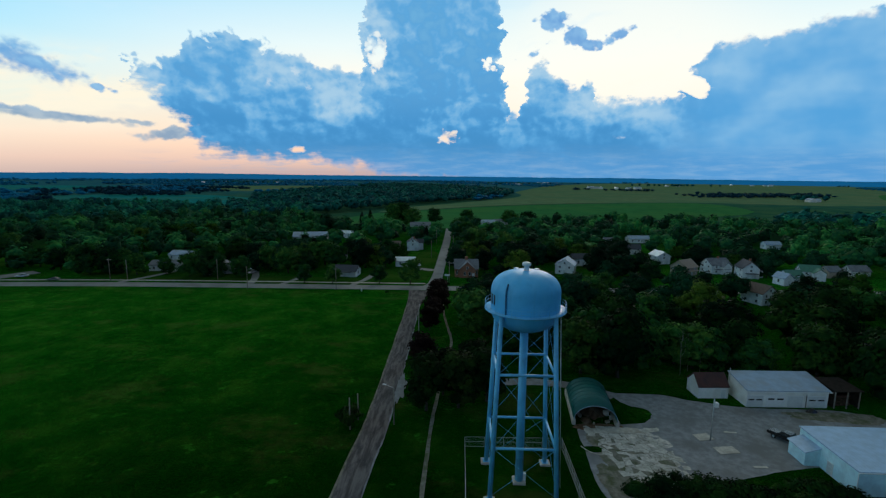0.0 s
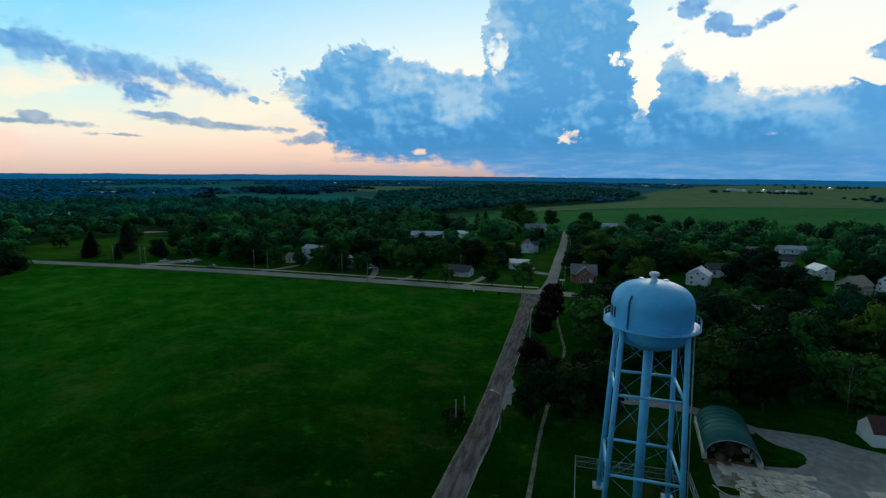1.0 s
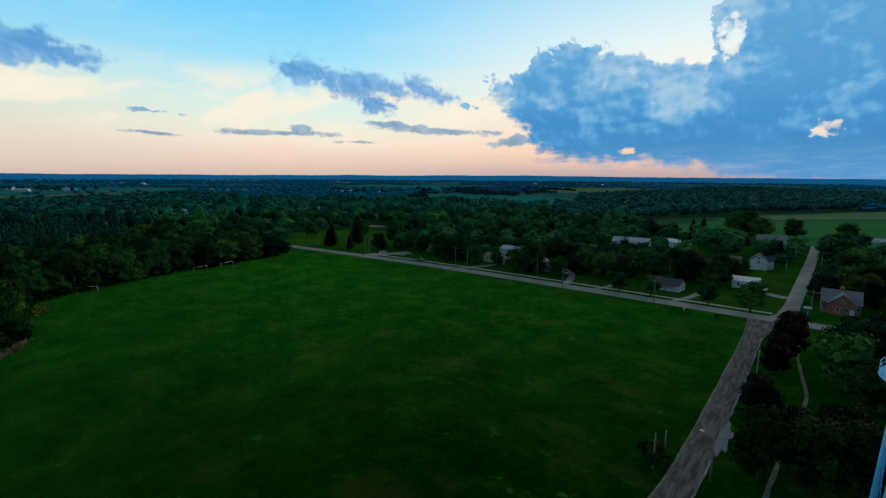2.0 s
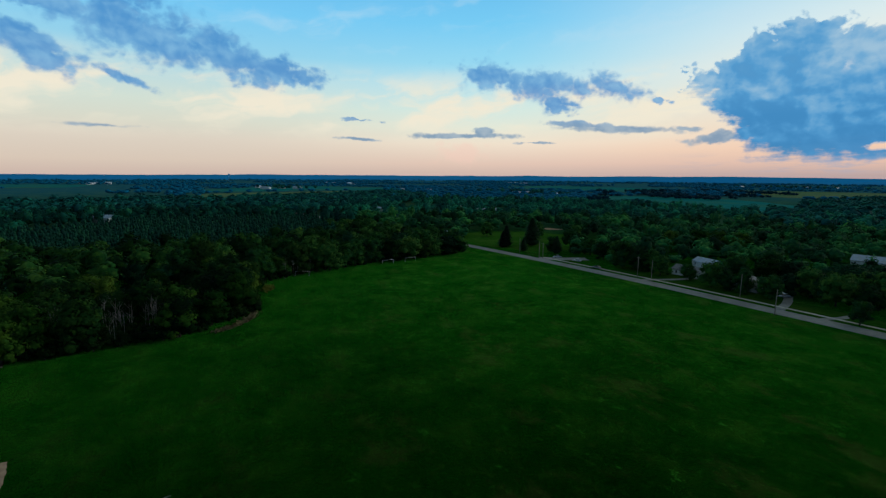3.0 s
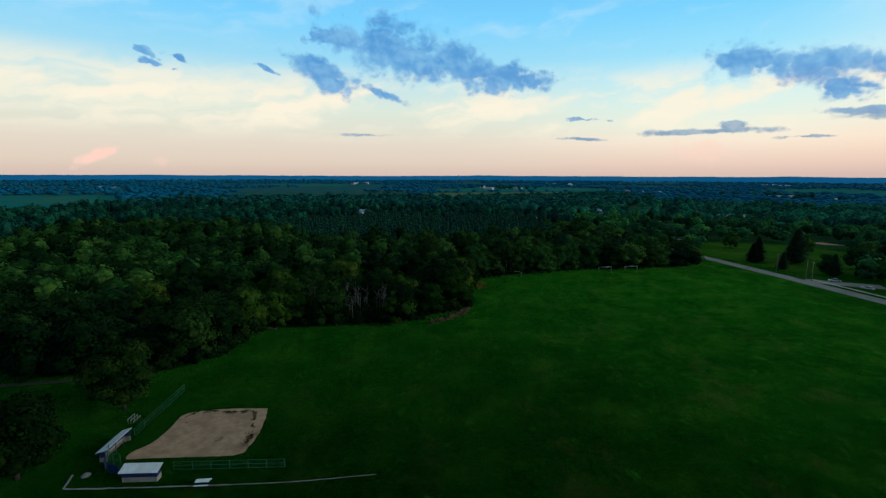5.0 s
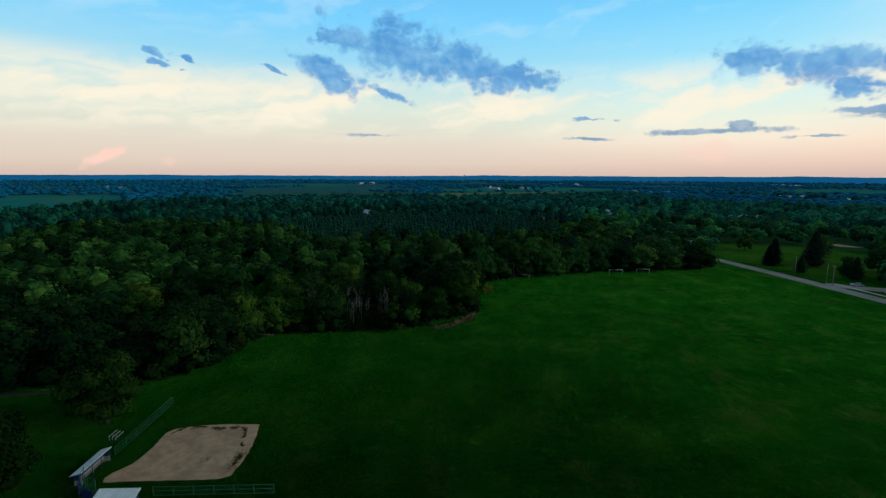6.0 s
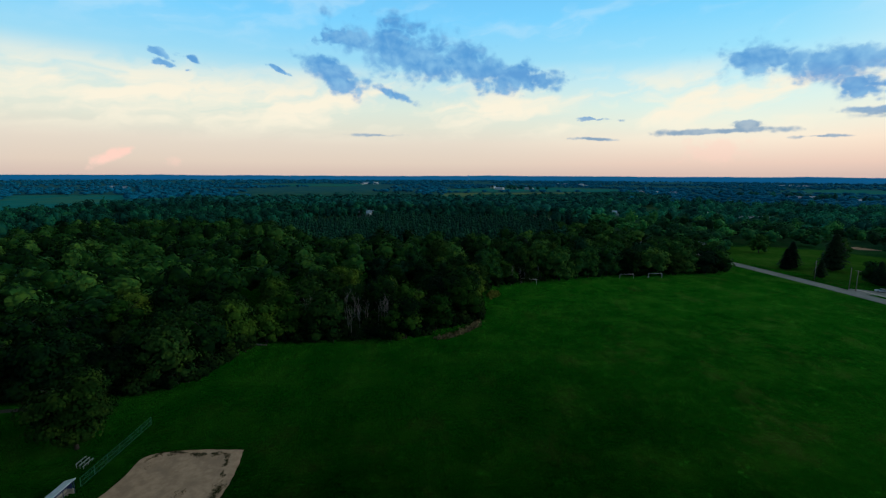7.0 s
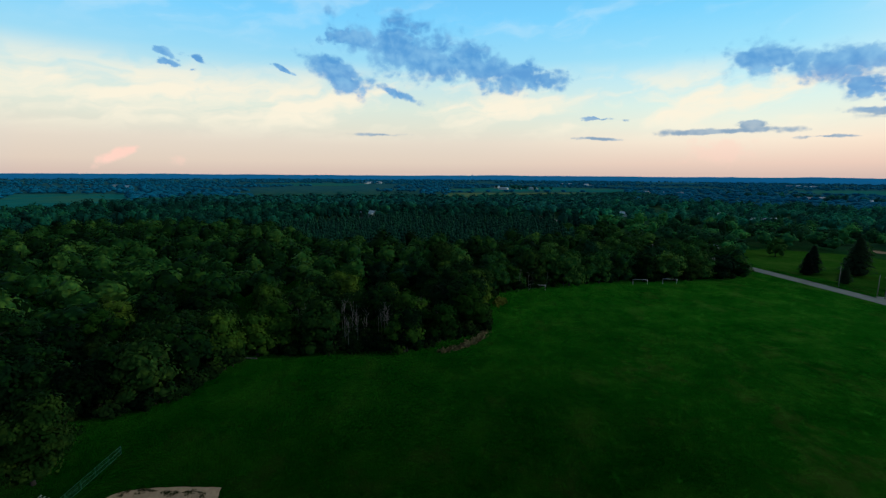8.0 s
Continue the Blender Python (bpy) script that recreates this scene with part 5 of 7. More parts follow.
house(-70, 262, 12, 9, 3.2, 2.2, M_WHITE, M_SHINGLE_DARK, "dark-roofed house among trees", 12)
house(-604, 244, 26, 10, 3.6, 2.2, W2, M_METALROOF, "long white building in the woods", 20)
house(-338, 196, 11, 8, 2.8, 1.6, W2, M_METALROOF, "pale house behind the wood edge", 0)


def brick_hall():
    root = thing("brick_house", pose(3.2, 226, 0, 0, 0, 2), "red brick house with a steep grey roof and front gable", "house", "houses among the trees")
    HOUSES.append((3.2, 226, 9))
    part("wall", gable_shell(11, 10, 4.2, 3.6, "x"), M_BRICK, root)
    rf = part("roof", gable_roof(11, 10, 4.2, 3.6, "x"), M_SHINGLE_GREY, root)
    bm = gable_shell(7.6, 5, 4.1, 3.4, "y")
    bmesh.ops.translate(bm, verts=bm.verts, vec=(0.3, -4.2, 0))
    part("front_gable", bm, M_BRICK, root)
    bm = gable_roof(7.6, 5, 4.1, 3.4, "y")
    bmesh.ops.translate(bm, verts=bm.verts, vec=(0.3, -4.2, 0))
    part("gable_roof", bm, M_SHINGLE_GREY, root)
    bm = bmesh.new()
    box(bm, -0.6, 0.7, -0.6, 0.6, 6.6, 9.0, bevel=0.04)
    part("chimney", bm, M_BRICK, rf, "stout brick chimney")
    for k in (-4.6, 4.85):
        window_part(root, k, 1.3, 0.7, 1.6, -5.0)
    for k in (-0.9, 1.5):
        window_part(root, k, 1.2, 0.9, 1.5, -6.7)
    window_part(root, 0.3, 4.3, 0.8, 1.0, -6.7)
    door_part(root, 3.1, 1.0, 2.1, -6.7, panels=3)


brick_hall()

# far farmsteads: clusters of pale barns
def barn(x, y, w, d, h, turn, label, roof=M_METALROOF, wall=M_WHITE):
    root = thing("barn", pose(x, y, 0.3, 0, 0, turn), label, "barn", "farm buildings far off")
    part("wall", gable_shell(w, d, h, d * 0.22), wall, root)
    part("roof", gable_roof(w, d, h, d * 0.22), roof, root)
    for k in (-0.25, 0.25):
        door_part(root, w * k, w * 0.2, h * 0.7, -d / 2, panels=3)


rng_b = random.Random(77)
for cx, cy, n, spread in ((600, 1900, 9, 90), (720, 1010, 2, 16), (640, 3000, 4, 160), (-1050, 2240, 7, 160), (300, 2650, 4, 60), (-1640, 300, 8, 120), (-2480, -300, 5, 160), (-2100, 1650, 6, 160),
                          (-980, 760, 5, 110), (1750, 2900, 5, 120), (-1240, 620, 3, 70), (1100, 2500, 3, 60), (-560, -60, 1, 4), (-520, 330, 2, 40), (-2300, 700, 4, 120), (-1500, -950, 3, 90)):
    for k in range(n):
        barn(cx + rng_b.uniform(-spread, spread), cy + rng_b.uniform(-spread, spread) * 0.5, rng_b.uniform(14, 30), rng_b.uniform(9, 14), rng_b.uniform(4, 6.5), rng_b.uniform(-40, 90),
             "pale metal-roofed farm building far off", rng_b.choice((M_METALROOF, M_METALROOF_Y, M_METALROOF)))

# ---------------------------------------------------------------- depot yard
YARD = [(34, 101), (45, 100.8), (50, 98.6), (61, 95.8), (78, 95.6), (84, 93), (90, 86), (80, 80), (70, 76), (60, 75), (48.8, 72), (31.3, 66), (23.8, 64.5), (22.2, 70), (22.8, 78), (23.6, 86.2), (31.6, 87.2), (37, 88.4), (39.2, 90.4), (38.6, 93), (35, 97)]
yard_line = [(p.x, p.y) for p in spline(YARD + [YARD[0]], 1.6)[:-1]]
tagged(part("gravel_yard", flat([(x + 0.25 * noise.noise((x, y, 0)), y + 0.25 * noise.noise((y, x, 5))) for x, y in yard_line], 0.04), M_GRAVEL), "grey gravel yard of the works depot", "yard", kind="structure")
tagged(part("yard_track", strip([(34.5, 99.4), (28, 104), (18, 106), (4, 105)], 3.4, 0.03, 2.0, 0.2, crown=0.0), M_GRAVEL), "gravel track round the arched shed", "track", kind="structure")

# broken concrete slabs on bare ground
tagged(part("bare_soil", blotch(30.2, 77.4, 6.6, 9.2, 0.047, 73, 0.25, turn=0.2), M_EARTHPATH), "dull brown bare ground under broken paving", "soil", kind="structure")
rng_s = random.Random(5)
broken = tagged(new("broken_paving"), "cracked and patched pale concrete paving", "paving", kind="structure")
NI, NJ = 14, 17
knots = {(i, j): (24.2 + i * 1.12 + j * 0.22 + rng_s.uniform(-0.48, 0.48), 86.2 - j * 1.08 + rng_s.uniform(-0.48, 0.48)) for i in range(NI + 1) for j in range(NJ + 1)}
for i in range(NI):
    for j in range(NJ):
        quad = [knots[i, j], knots[i, j + 1], knots[i + 1, j + 1], knots[i + 1, j]]
        cx, cy = sum(q[0] for q in quad) / 4, sum(q[1] for q in quad) / 4
        rim = 0.07 + 0.07 * max(0, (i - 8)) + 0.03 * max(0, j - 6) + 0.06 * max(0, 3 - i)
        if rng_s.random() < rim or cx < 23.6 or cx > 38.5 or cy < 68:
            continue
        ring = []                                              # broken outline: each side bulges or caves in
        for k in range(4):
            a_, b_ = quad[k], quad[(k + 1) % 4]
            f, out = rng_s.uniform(0.3, 0.7), rng_s.uniform(-0.12, 0.10)
            ring += [a_, (a_[0] + (b_[0] - a_[0]) * f + (a_[1] - b_[1]) * out, a_[1] + (b_[1] - a_[1]) * f + (b_[0] - a_[0]) * out)]
        split = rng_s.choice((None, 1, 3, 5)) if rng_s.random() < 0.45 else None
        shards = [ring] if split is None else [[ring[(split + q) % 8] for q in range(5)], [ring[(split + 4 + q) % 8] for q in range(5)]]
        for shard in shards:
            if len(shards) > 1 and rng_s.random() < 0.14:
                continue
            sx, sy = sum(q[0] for q in shard) / len(shard), sum(q[1] for q in shard) / len(shard)
            g = rng_s.uniform(0.02, 0.09)
            part("slab", flat([(x + (sx - x) * g, y + (sy - y) * g) for x, y in shard], 0.055 + rng_s.uniform(0, 0.03), 0.08), M_SLAB, broken)
for x, y, w, d, t in ((46.0, 83.6, 3.0, 2.2, 12), (48.0, 79.4, 3.8, 2.2, 8), (52, 85.5, 2.2, 0.5, -4), (51, 74.6, 2.4, 0.5, 3), (29.6, 84.9, 10.6, 1.7, 3)):
    bm = bmesh.new()
    box(bm, -w / 2, w / 2, -d / 2, d / 2, -0.04, 0.1, bevel=0.02)
    o = tagged(part("concrete_pad", bm, M_CONCRETE), "pale rectangular concrete pad in the yard", "pad", kind="structure")
    o.matrix_basis = pose(x, y, 0.02, 0, 0, t)
tagged(part("bare_soil", blotch(76.5, 92.6, 10.0, 2.3, 0.048, 74, 0.35, 60, turn=-0.06), M_EARTHPATH), "trodden sandy ground before the garage", "soil", kind="structure")
tagged(part("kerb_hoop", strip([(22.3, 79.4), (23.2, 77.9), (24.6, 77.0), (26.0, 77.2), (26.4, 78.4), (25.6, 79.3)], 0.16, 0.10, 0.4, crown=0.0), M_CONCRETE), "curved pale kerb round a grass patch", "kerb", kind="structure")
tagged(part("grass_patch", blotch(24.3, 78.5, 1.9, 1.0, 0.062, 64, 0.15), M_GRASS), "small patch of grass inside a curved kerb", "grass", kind="structure")
tagged(part("grass_island", blotch(35.4, 92.2, 4.2, 3.4, 0.055, 61, 0.2), M_GRASS), "tongue of dark grass beside the arched shed", "grass", kind="structure")


def arched_shed():
    root = thing("arched_shed", pose(27.6, 93.2, 0, 0, 0, -6), "open green metal arched shed on low concrete walls", "shed")
    R0, L, base_z = 4.15, 13.4, 1.0
    bm = bmesh.new()
    n = 28
    rows = []
    for r in (R0, R0 - 0.1):
        for y in (-L / 2, L / 2):
            rows.append([bm.verts.new((r * math.cos(math.pi * k / n), y, base_z + r * 0.76 * math.sin(math.pi * k / n))) for k in range(n + 1)])
    for k in range(n):
        for q in ((0, 1, 0), (2, 3, 1)):
            f = bm.faces.new((rows[q[0]][k], rows[q[0]][k + 1], rows[q[1]][k + 1], rows[q[1]][k]))
            f.smooth = True
        for e in (0, 1):
            bm.faces.new((rows[e][k], rows[e][k + 1], rows[e + 2][k + 1], rows[e + 2][k]))
    bmesh.ops.recalc_face_normals(bm, faces=bm.faces)
    shell = part("arched_roof", bm, M_GREENMETAL, root, "ribbed dark green sheet-metal arch")
    for j in range(9):                                        # ribs standing proud
        bm = bmesh.new()
        y = -L / 2 + 0.25 + (L - 0.5) * j / 8
        pts = [Vector(((R0 + 0.03) * math.cos(math.pi * k / n), y, base_z + (R0 + 0.03) * 0.76 * math.sin(math.pi * k / n))) for k in range(n + 1)]
        for a, b in zip(pts, pts[1:]):
            rod(bm, a, b, 0.05, 0.05, 5, caps=False)
        part("rib", bm, M_GREENMETAL, shell)
    bm = bmesh.new()
    pts = [Vector((R0 * math.cos(math.pi * k / n), -L / 2 - 0.04, base_z + R0 * 0.76 * math.sin(math.pi * k / n))) for k in range(n + 1)]
    for a, b in zip(pts, pts[1:]):
        rod(bm, a, b, 0.06, 0.06, 6, caps=False)
    part("front_rim", bm, M_METALROOF, shell, "pale front rim")
    for sx in (-1, 1):
        for j in range(9):                                    # block walls, stone by stone
            bm = bmesh.new()
            x0, x1 = sorted((sx * (R0 - 0.35), sx * (R0 + 0.3)))
            box(bm, x0, x1, -L / 2 - 0.1 + j * 1.53, -L / 2 - 0.1 + (j + 1) * 1.53 - 0.04, -0.1, base_z + 0.1, bevel=0.05)
            part("wall_block", bm, M_CONCRETE, root)
    bm = bmesh.new()                                          # back wall
    vs = [bm.verts.new((R0 * 0.97 * math.cos(math.pi * k / n), L / 2 - 0.1, base_z + R0 * 0.735 * math.sin(math.pi * k / n))) for k in range(n + 1)]
    vs += [bm.verts.new((-R0 * 0.97, L / 2 - 0.1, -0.1)), bm.verts.new((R0 * 0.97, L / 2 - 0.1, -0.1))]
    f = bm.faces.new(vs)
    ex = bmesh.ops.extrude_face_region(bm, geom=[f])
    bmesh.ops.translate(bm, verts=[v for v in ex["geom"] if isinstance(v, bmesh.types.BMVert)], vec=(0, 0.15, 0))
    bmesh.ops.recalc_face_normals(bm, faces=bm.faces)
    part("back_wall", bm, M_DARKWOOD, root)


arched_shed()


def heap(name, x, y, rx, ry, h, mat, label, category, seed):
    bm = bmesh.new()
    n, m = 22, 7
    rows = []
    for j in range(m):
        t = j / m
        rows.append([bm.verts.new((x + rx * (1 - t) * math.cos(2 * math.pi * k / n) * (1 + 0.25 * noise.noise((k * 0.5, j * 0.6, seed))), y + ry * (1 - t) * math.sin(2 * math.pi * k / n) * (1 + 0.25 * noise.noise((k * 0.6, j * 0.5, seed + 4))), -0.02 + h * math.sin(t * math.pi / 2) * (1 + 0.2 * noise.noise((k * 0.9, j, seed + 8))))) for k in range(n)])
    c = bm.verts.new((x, y, h))
    for a, b in zip(rows, rows[1:]):
        for k in range(n):
            bm.faces.new((a[k], a[(k + 1) % n], b[(k + 1) % n], b[k]))
    for k in range(n):
        bm.faces.new((rows[-1][k], rows[-1][(k + 1) % n], c))
    for f in bm.faces:
        f.smooth = True
    return tagged(part(name, bm, mat), label, category)


heap("soil_heap", 27.8, 94.6, 3.5, 5.2, 2.7, M_SOIL, "brown heap of soil inside the arched shed", "heap", 3)
heap("rubble_heap", 25.6, 88.6, 1.1, 1.3, 0.7, M_SOIL, "low brown rubble heap at the shed mouth", "heap", 9)
for k, (x, y, w, d, h, tn) in enumerate(((29.6, 88.0, 0.9, 0.6, 0.5, 20), (30.6, 89.2, 0.5, 0.5, 0.9, 50), (24.7, 90.2, 0.6, 0.9, 0.7, 10), (30.2, 91.0, 1.2, 0.7, 1.0, -15), (26.8, 87.4, 0.7, 0.4, 0.3, 70))):
    bm = bmesh.new()
    box(bm, -w / 2, w / 2, -d / 2, d / 2, 0, h, bevel=0.08)
    o = tagged(part("rubble_block", bm, M_SLAB if k % 2 else M_BLOCK), "broken pale concrete block in the arched shed", "block", "rubble in the shed")
    o.matrix_basis = pose(x, y, 0.0, 0, 0, tn)
tagged(part("bare_soil", blotch(27.2, 86.2, 4.6, 1.5, 0.05, 71, 0.2), M_SOIL), "bare brown soil before the arched shed", "soil", kind="structure")
tagged(part("bare_soil", blotch(25.2, 69.5, 2.2, 5.0, 0.05, 72, 0.35), M_EARTHPATH), "bare dull brown soil at the yard edge", "soil", kind="structure")


def lean_shell(w, d, h0, h1):
    """Walls of a box whose roof slopes from h1 at the back to h0 at the front."""
    bm = bmesh.new()
    t = 0.2
    box(bm, -w / 2, w / 2, -d / 2, -d / 2 + t, -0.1, h0)
    box(bm, -w / 2, w / 2, d / 2 - t, d / 2, -0.1, h1)
    for sx in (-1, 1):
        x0, x1 = sorted((sx * w / 2, sx * (w / 2 - t)))
        ring = [(-d / 2 + t, -0.1), (d / 2 - t, -0.1), (d / 2 - t, h1 - (h1 - h0) * t / d), (-d / 2 + t, h0 + (h1 - h0) * t / d)]
        a = [bm.verts.new((x0, y, z)) for y, z in ring]
        b = [bm.verts.new((x1, y, z)) for y, z in ring]
        bm.faces.new(a[::-1]), bm.faces.new(b)
        for k in range(4):
            bm.faces.new((a[k], a[(k + 1) % 4], b[(k + 1) % 4], b[k]))
    bmesh.ops.recalc_face_normals(bm, faces=bm.faces)
    return bm


def lean_roof(w, d, h0, h1, over=0.4, thick=0.16):
    s = (h1 - h0) / d
    bm = bmesh.new()
    ring = [(-d / 2 - over, h0 - over * s), (d / 2 + over * 0.5, h1 + over * 0.5 * s)]
    v = [bm.verts.new((x, y, z + dz + 0.01)) for dz in (0, thick) for y, z in ring for x in (-w / 2 - over, w / 2 + over)]
    for f in ((0, 1, 3, 2), (4, 5, 7, 6), (0, 1, 5, 4), (2, 3, 7, 6), (0, 2, 6, 4), (1, 3, 7, 5)):
        bm.faces.new([v[k] for k in f])
    bmesh.ops.recalc_face_normals(bm, faces=bm.faces)
    return bm


def garage():
    root = thing("garage", pose(69.6, 99.9, 0, 0, 0, 1.5), "long white garage with a pale metal roof and vehicle doors", "garage")
    part("wall", lean_shell(17.0, 7.0, 3.7, 4.95), M_WHITE, root)
    part("roof", lean_roof(17.0, 7.0, 3.7, 4.95, 0.3), M_METALROOF, root)
    y = -3.5
    for x, w, h, l, lab in ((-6.8, 3.3, 2.5, 2, "pale panelled vehicle door"), (-2.5, 3.8, 2.75, 2, "bright white vehicle door"), (1.6, 3.2, 2.5, 0, "plain pale vehicle door"), (6.1, 3.6, 2.5, 2, "pale panelled vehicle door")):
        door_part(root, x, w, h, y, lights=l, label=lab, mat=M_TRIM if "bright" in lab else M_DOOR)
    bm = bmesh.new()
    rod(bm, (3.9, y - 0.1, -0.1), (3.9, y - 0.1, 3.0), 0.06, 0.06, 6)
    part("downpipe", bm, M_BARK, root)
    bm = bmesh.new()
    rod(bm, (-8.8, 2.6, 3.0), (-8.8, 2.6, 6.2), 0.06, 0.06, 6)
    part("flue_pipe", bm, M_GALV, root)
    bm = bmesh.new()
    box(bm, -9.0, 9.0, y - 0.46, y - 0.31, 3.5, 3.64, bevel=0.03)
    part("gutter", bm, M_TRIM, root)


garage()


def shed():
    root = thing("shed", pose(56.0, 102.2, 0, 0, 0, 3), "small white shed with a rusty dark red roof", "shed")
    part("wall", gable_shell(6.6, 4.8, 2.7, 2.2), M_WHITE, root)
    part("roof", gable_roof(6.6, 4.8, 2.7, 2.2, over=0.2), M_RUSTROOF, root)
    door_part(root, 2.2, 1.0, 2.0, -2.4, panels=3)


shed()


def carport():
    root = thing("open_carport", pose(82.0, 99.4, 0, 0, 0, 2), "dark weathered open carport with stored timber", "carport")
    for x in (-2.6, 0, 2.6):
        for y in (-2.8, 2.8):
            bm = bmesh.new()
            box(bm, x - 0.09, x + 0.09, y - 0.09, y + 0.09, -0.1, 3.9 + (0.3 if y > 0 else 0))
            part("post", bm, M_WOODPOLE if y < 0 else M_DARKWOOD, root)
    bm = bmesh.new()
    box(bm, -3.0, 3.0, -3.3, 3.3, 0, 0.14, Matrix.Translation((0, 0, 4.05)) @ Matrix.Rotation(0.05, 4, "X"))
    part("roof", bm, M_DARKWOOD, root)
    bm = bmesh.new()
    box(bm, -2.7, 2.7, 2.85, 2.95, -0.05, 4.0)
    part("back_wall", bm, M_DARKWOOD, root)
    for sx in (-1, 1):
        bm = bmesh.new()
        box(bm, sx * 2.72 - 0.04, sx * 2.72 + 0.04, -2.7, 2.8, -0.05, 3.8)
        part("side_wall", bm, M_DARKWOOD, root)


carport()
rng_t = random.Random(9)
for k in range(27):
    bm = bmesh.new()
    box(bm, -rng_t.uniform(1.5, 2.2), rng_t.uniform(1.5, 2.2), -0.14, 0.14, 0.0, 0.24, bevel=0.03)
    o = tagged(part("timber", bm, M_LOG), "stored weathered brown timber baulk", "timber", "timber in the carport")
    o.matrix_basis = pose(82 + rng_t.uniform(-0.2, 0.2), 98.0 + 0.34 * (k % 3), 0.24 * (k // 3), 0, 0, rng_t.uniform(-3, 4))


def depot():
    root = thing("depot_building", pose(71.6, 74.2, 0, 0, 0, 0), "pale blue metal-clad depot building with a low roof", "building")
    w, d, h = 21.0, 12.6, 4.1
    bm = bmesh.new()
    for a in ((-w / 2, w / 2, -d / 2, -d / 2 + 0.2), (-w / 2, w / 2, d / 2 - 0.2, d / 2), (-w / 2, -w / 2 + 0.2, -d / 2 + 0.2, d / 2 - 0.2), (w / 2 - 0.2, w / 2, -d / 2 + 0.2, d / 2 - 0.2)):
        box(bm, *a, -0.1, h)
    part("wall", bm, M_CLAD, root)
    part("roof", lean_roof(w, d, h, h + 0.25, 0.25, 0.14), M_CLADROOF, root, "pale blue ribbed metal roof")
    bm = bmesh.new()
    box(bm, -w / 2 - 0.26, w / 2 + 0.26, -d / 2 - 0.42, -d / 2 - 0.25, h - 0.12, h + 0.02, bevel=0.03)
    part("gutter", bm, M_TRIM, root)
    bm = bmesh.new()
    rod(bm, (-w / 2 - 0.06, -d / 2 - 0.06, -0.1), (-w / 2 - 0.06, -d / 2 - 0.06, h), 0.06, 0.06, 6)
    part("downpipe", bm, M_TRIM, root)
    bm = bmesh.new()                                           # lean-to at the yard side
    ring = [(-0.02, 2.0), (-0.02, 3.2), (-2.4, 2.5), (-2.4, -0.1), (-0.02, -0.1)]
    a = [bm.verts.new((-w / 2 + x, d / 2 - 1.0, z)) for x, z in ring[1:]]
    b = [bm.verts.new((-w / 2 + x, d / 2 - 5.0, z)) for x, z in ring[1:]]
    bm.faces.new(a), bm.faces.new(b[::-1])
    for k in range(4):
        bm.faces.new((a[k], a[(k + 1) % 4], b[(k + 1) % 4], b[k]))
    bmesh.ops.recalc_face_normals(bm, faces=bm.faces)
    lean = part("lean_to", bm, M_CLAD, root)
    bm = bmesh.new()
    box(bm, -2.8, 0.05, -2.25, 2.25, 0, 0.1, Matrix.Translation((-w / 2, d / 2 - 3.0, 3.25)) @ Matrix.Rotation(-0.29, 4, "Y"))
    part("lean_to_roof", bm, M_CLADROOF, lean)
    door_part(root, 1.0, 1.0, 2.05, -w / 2, 270, panels=3)
    window_part(root, 3, 1.4, 1.2, 1.0, -d / 2)
    door_part(root, 8.2, 3.4, 3.0, -d / 2, panels=4)
    bm = bmesh.new()
    box(bm, -5.0, -4.1, -d / 2 - 0.75, -d / 2 - 0.05, -0.05, 0.85, bevel=0.05)
    part("condenser", bm, M_GALV, root, "grey condenser box")


depot()


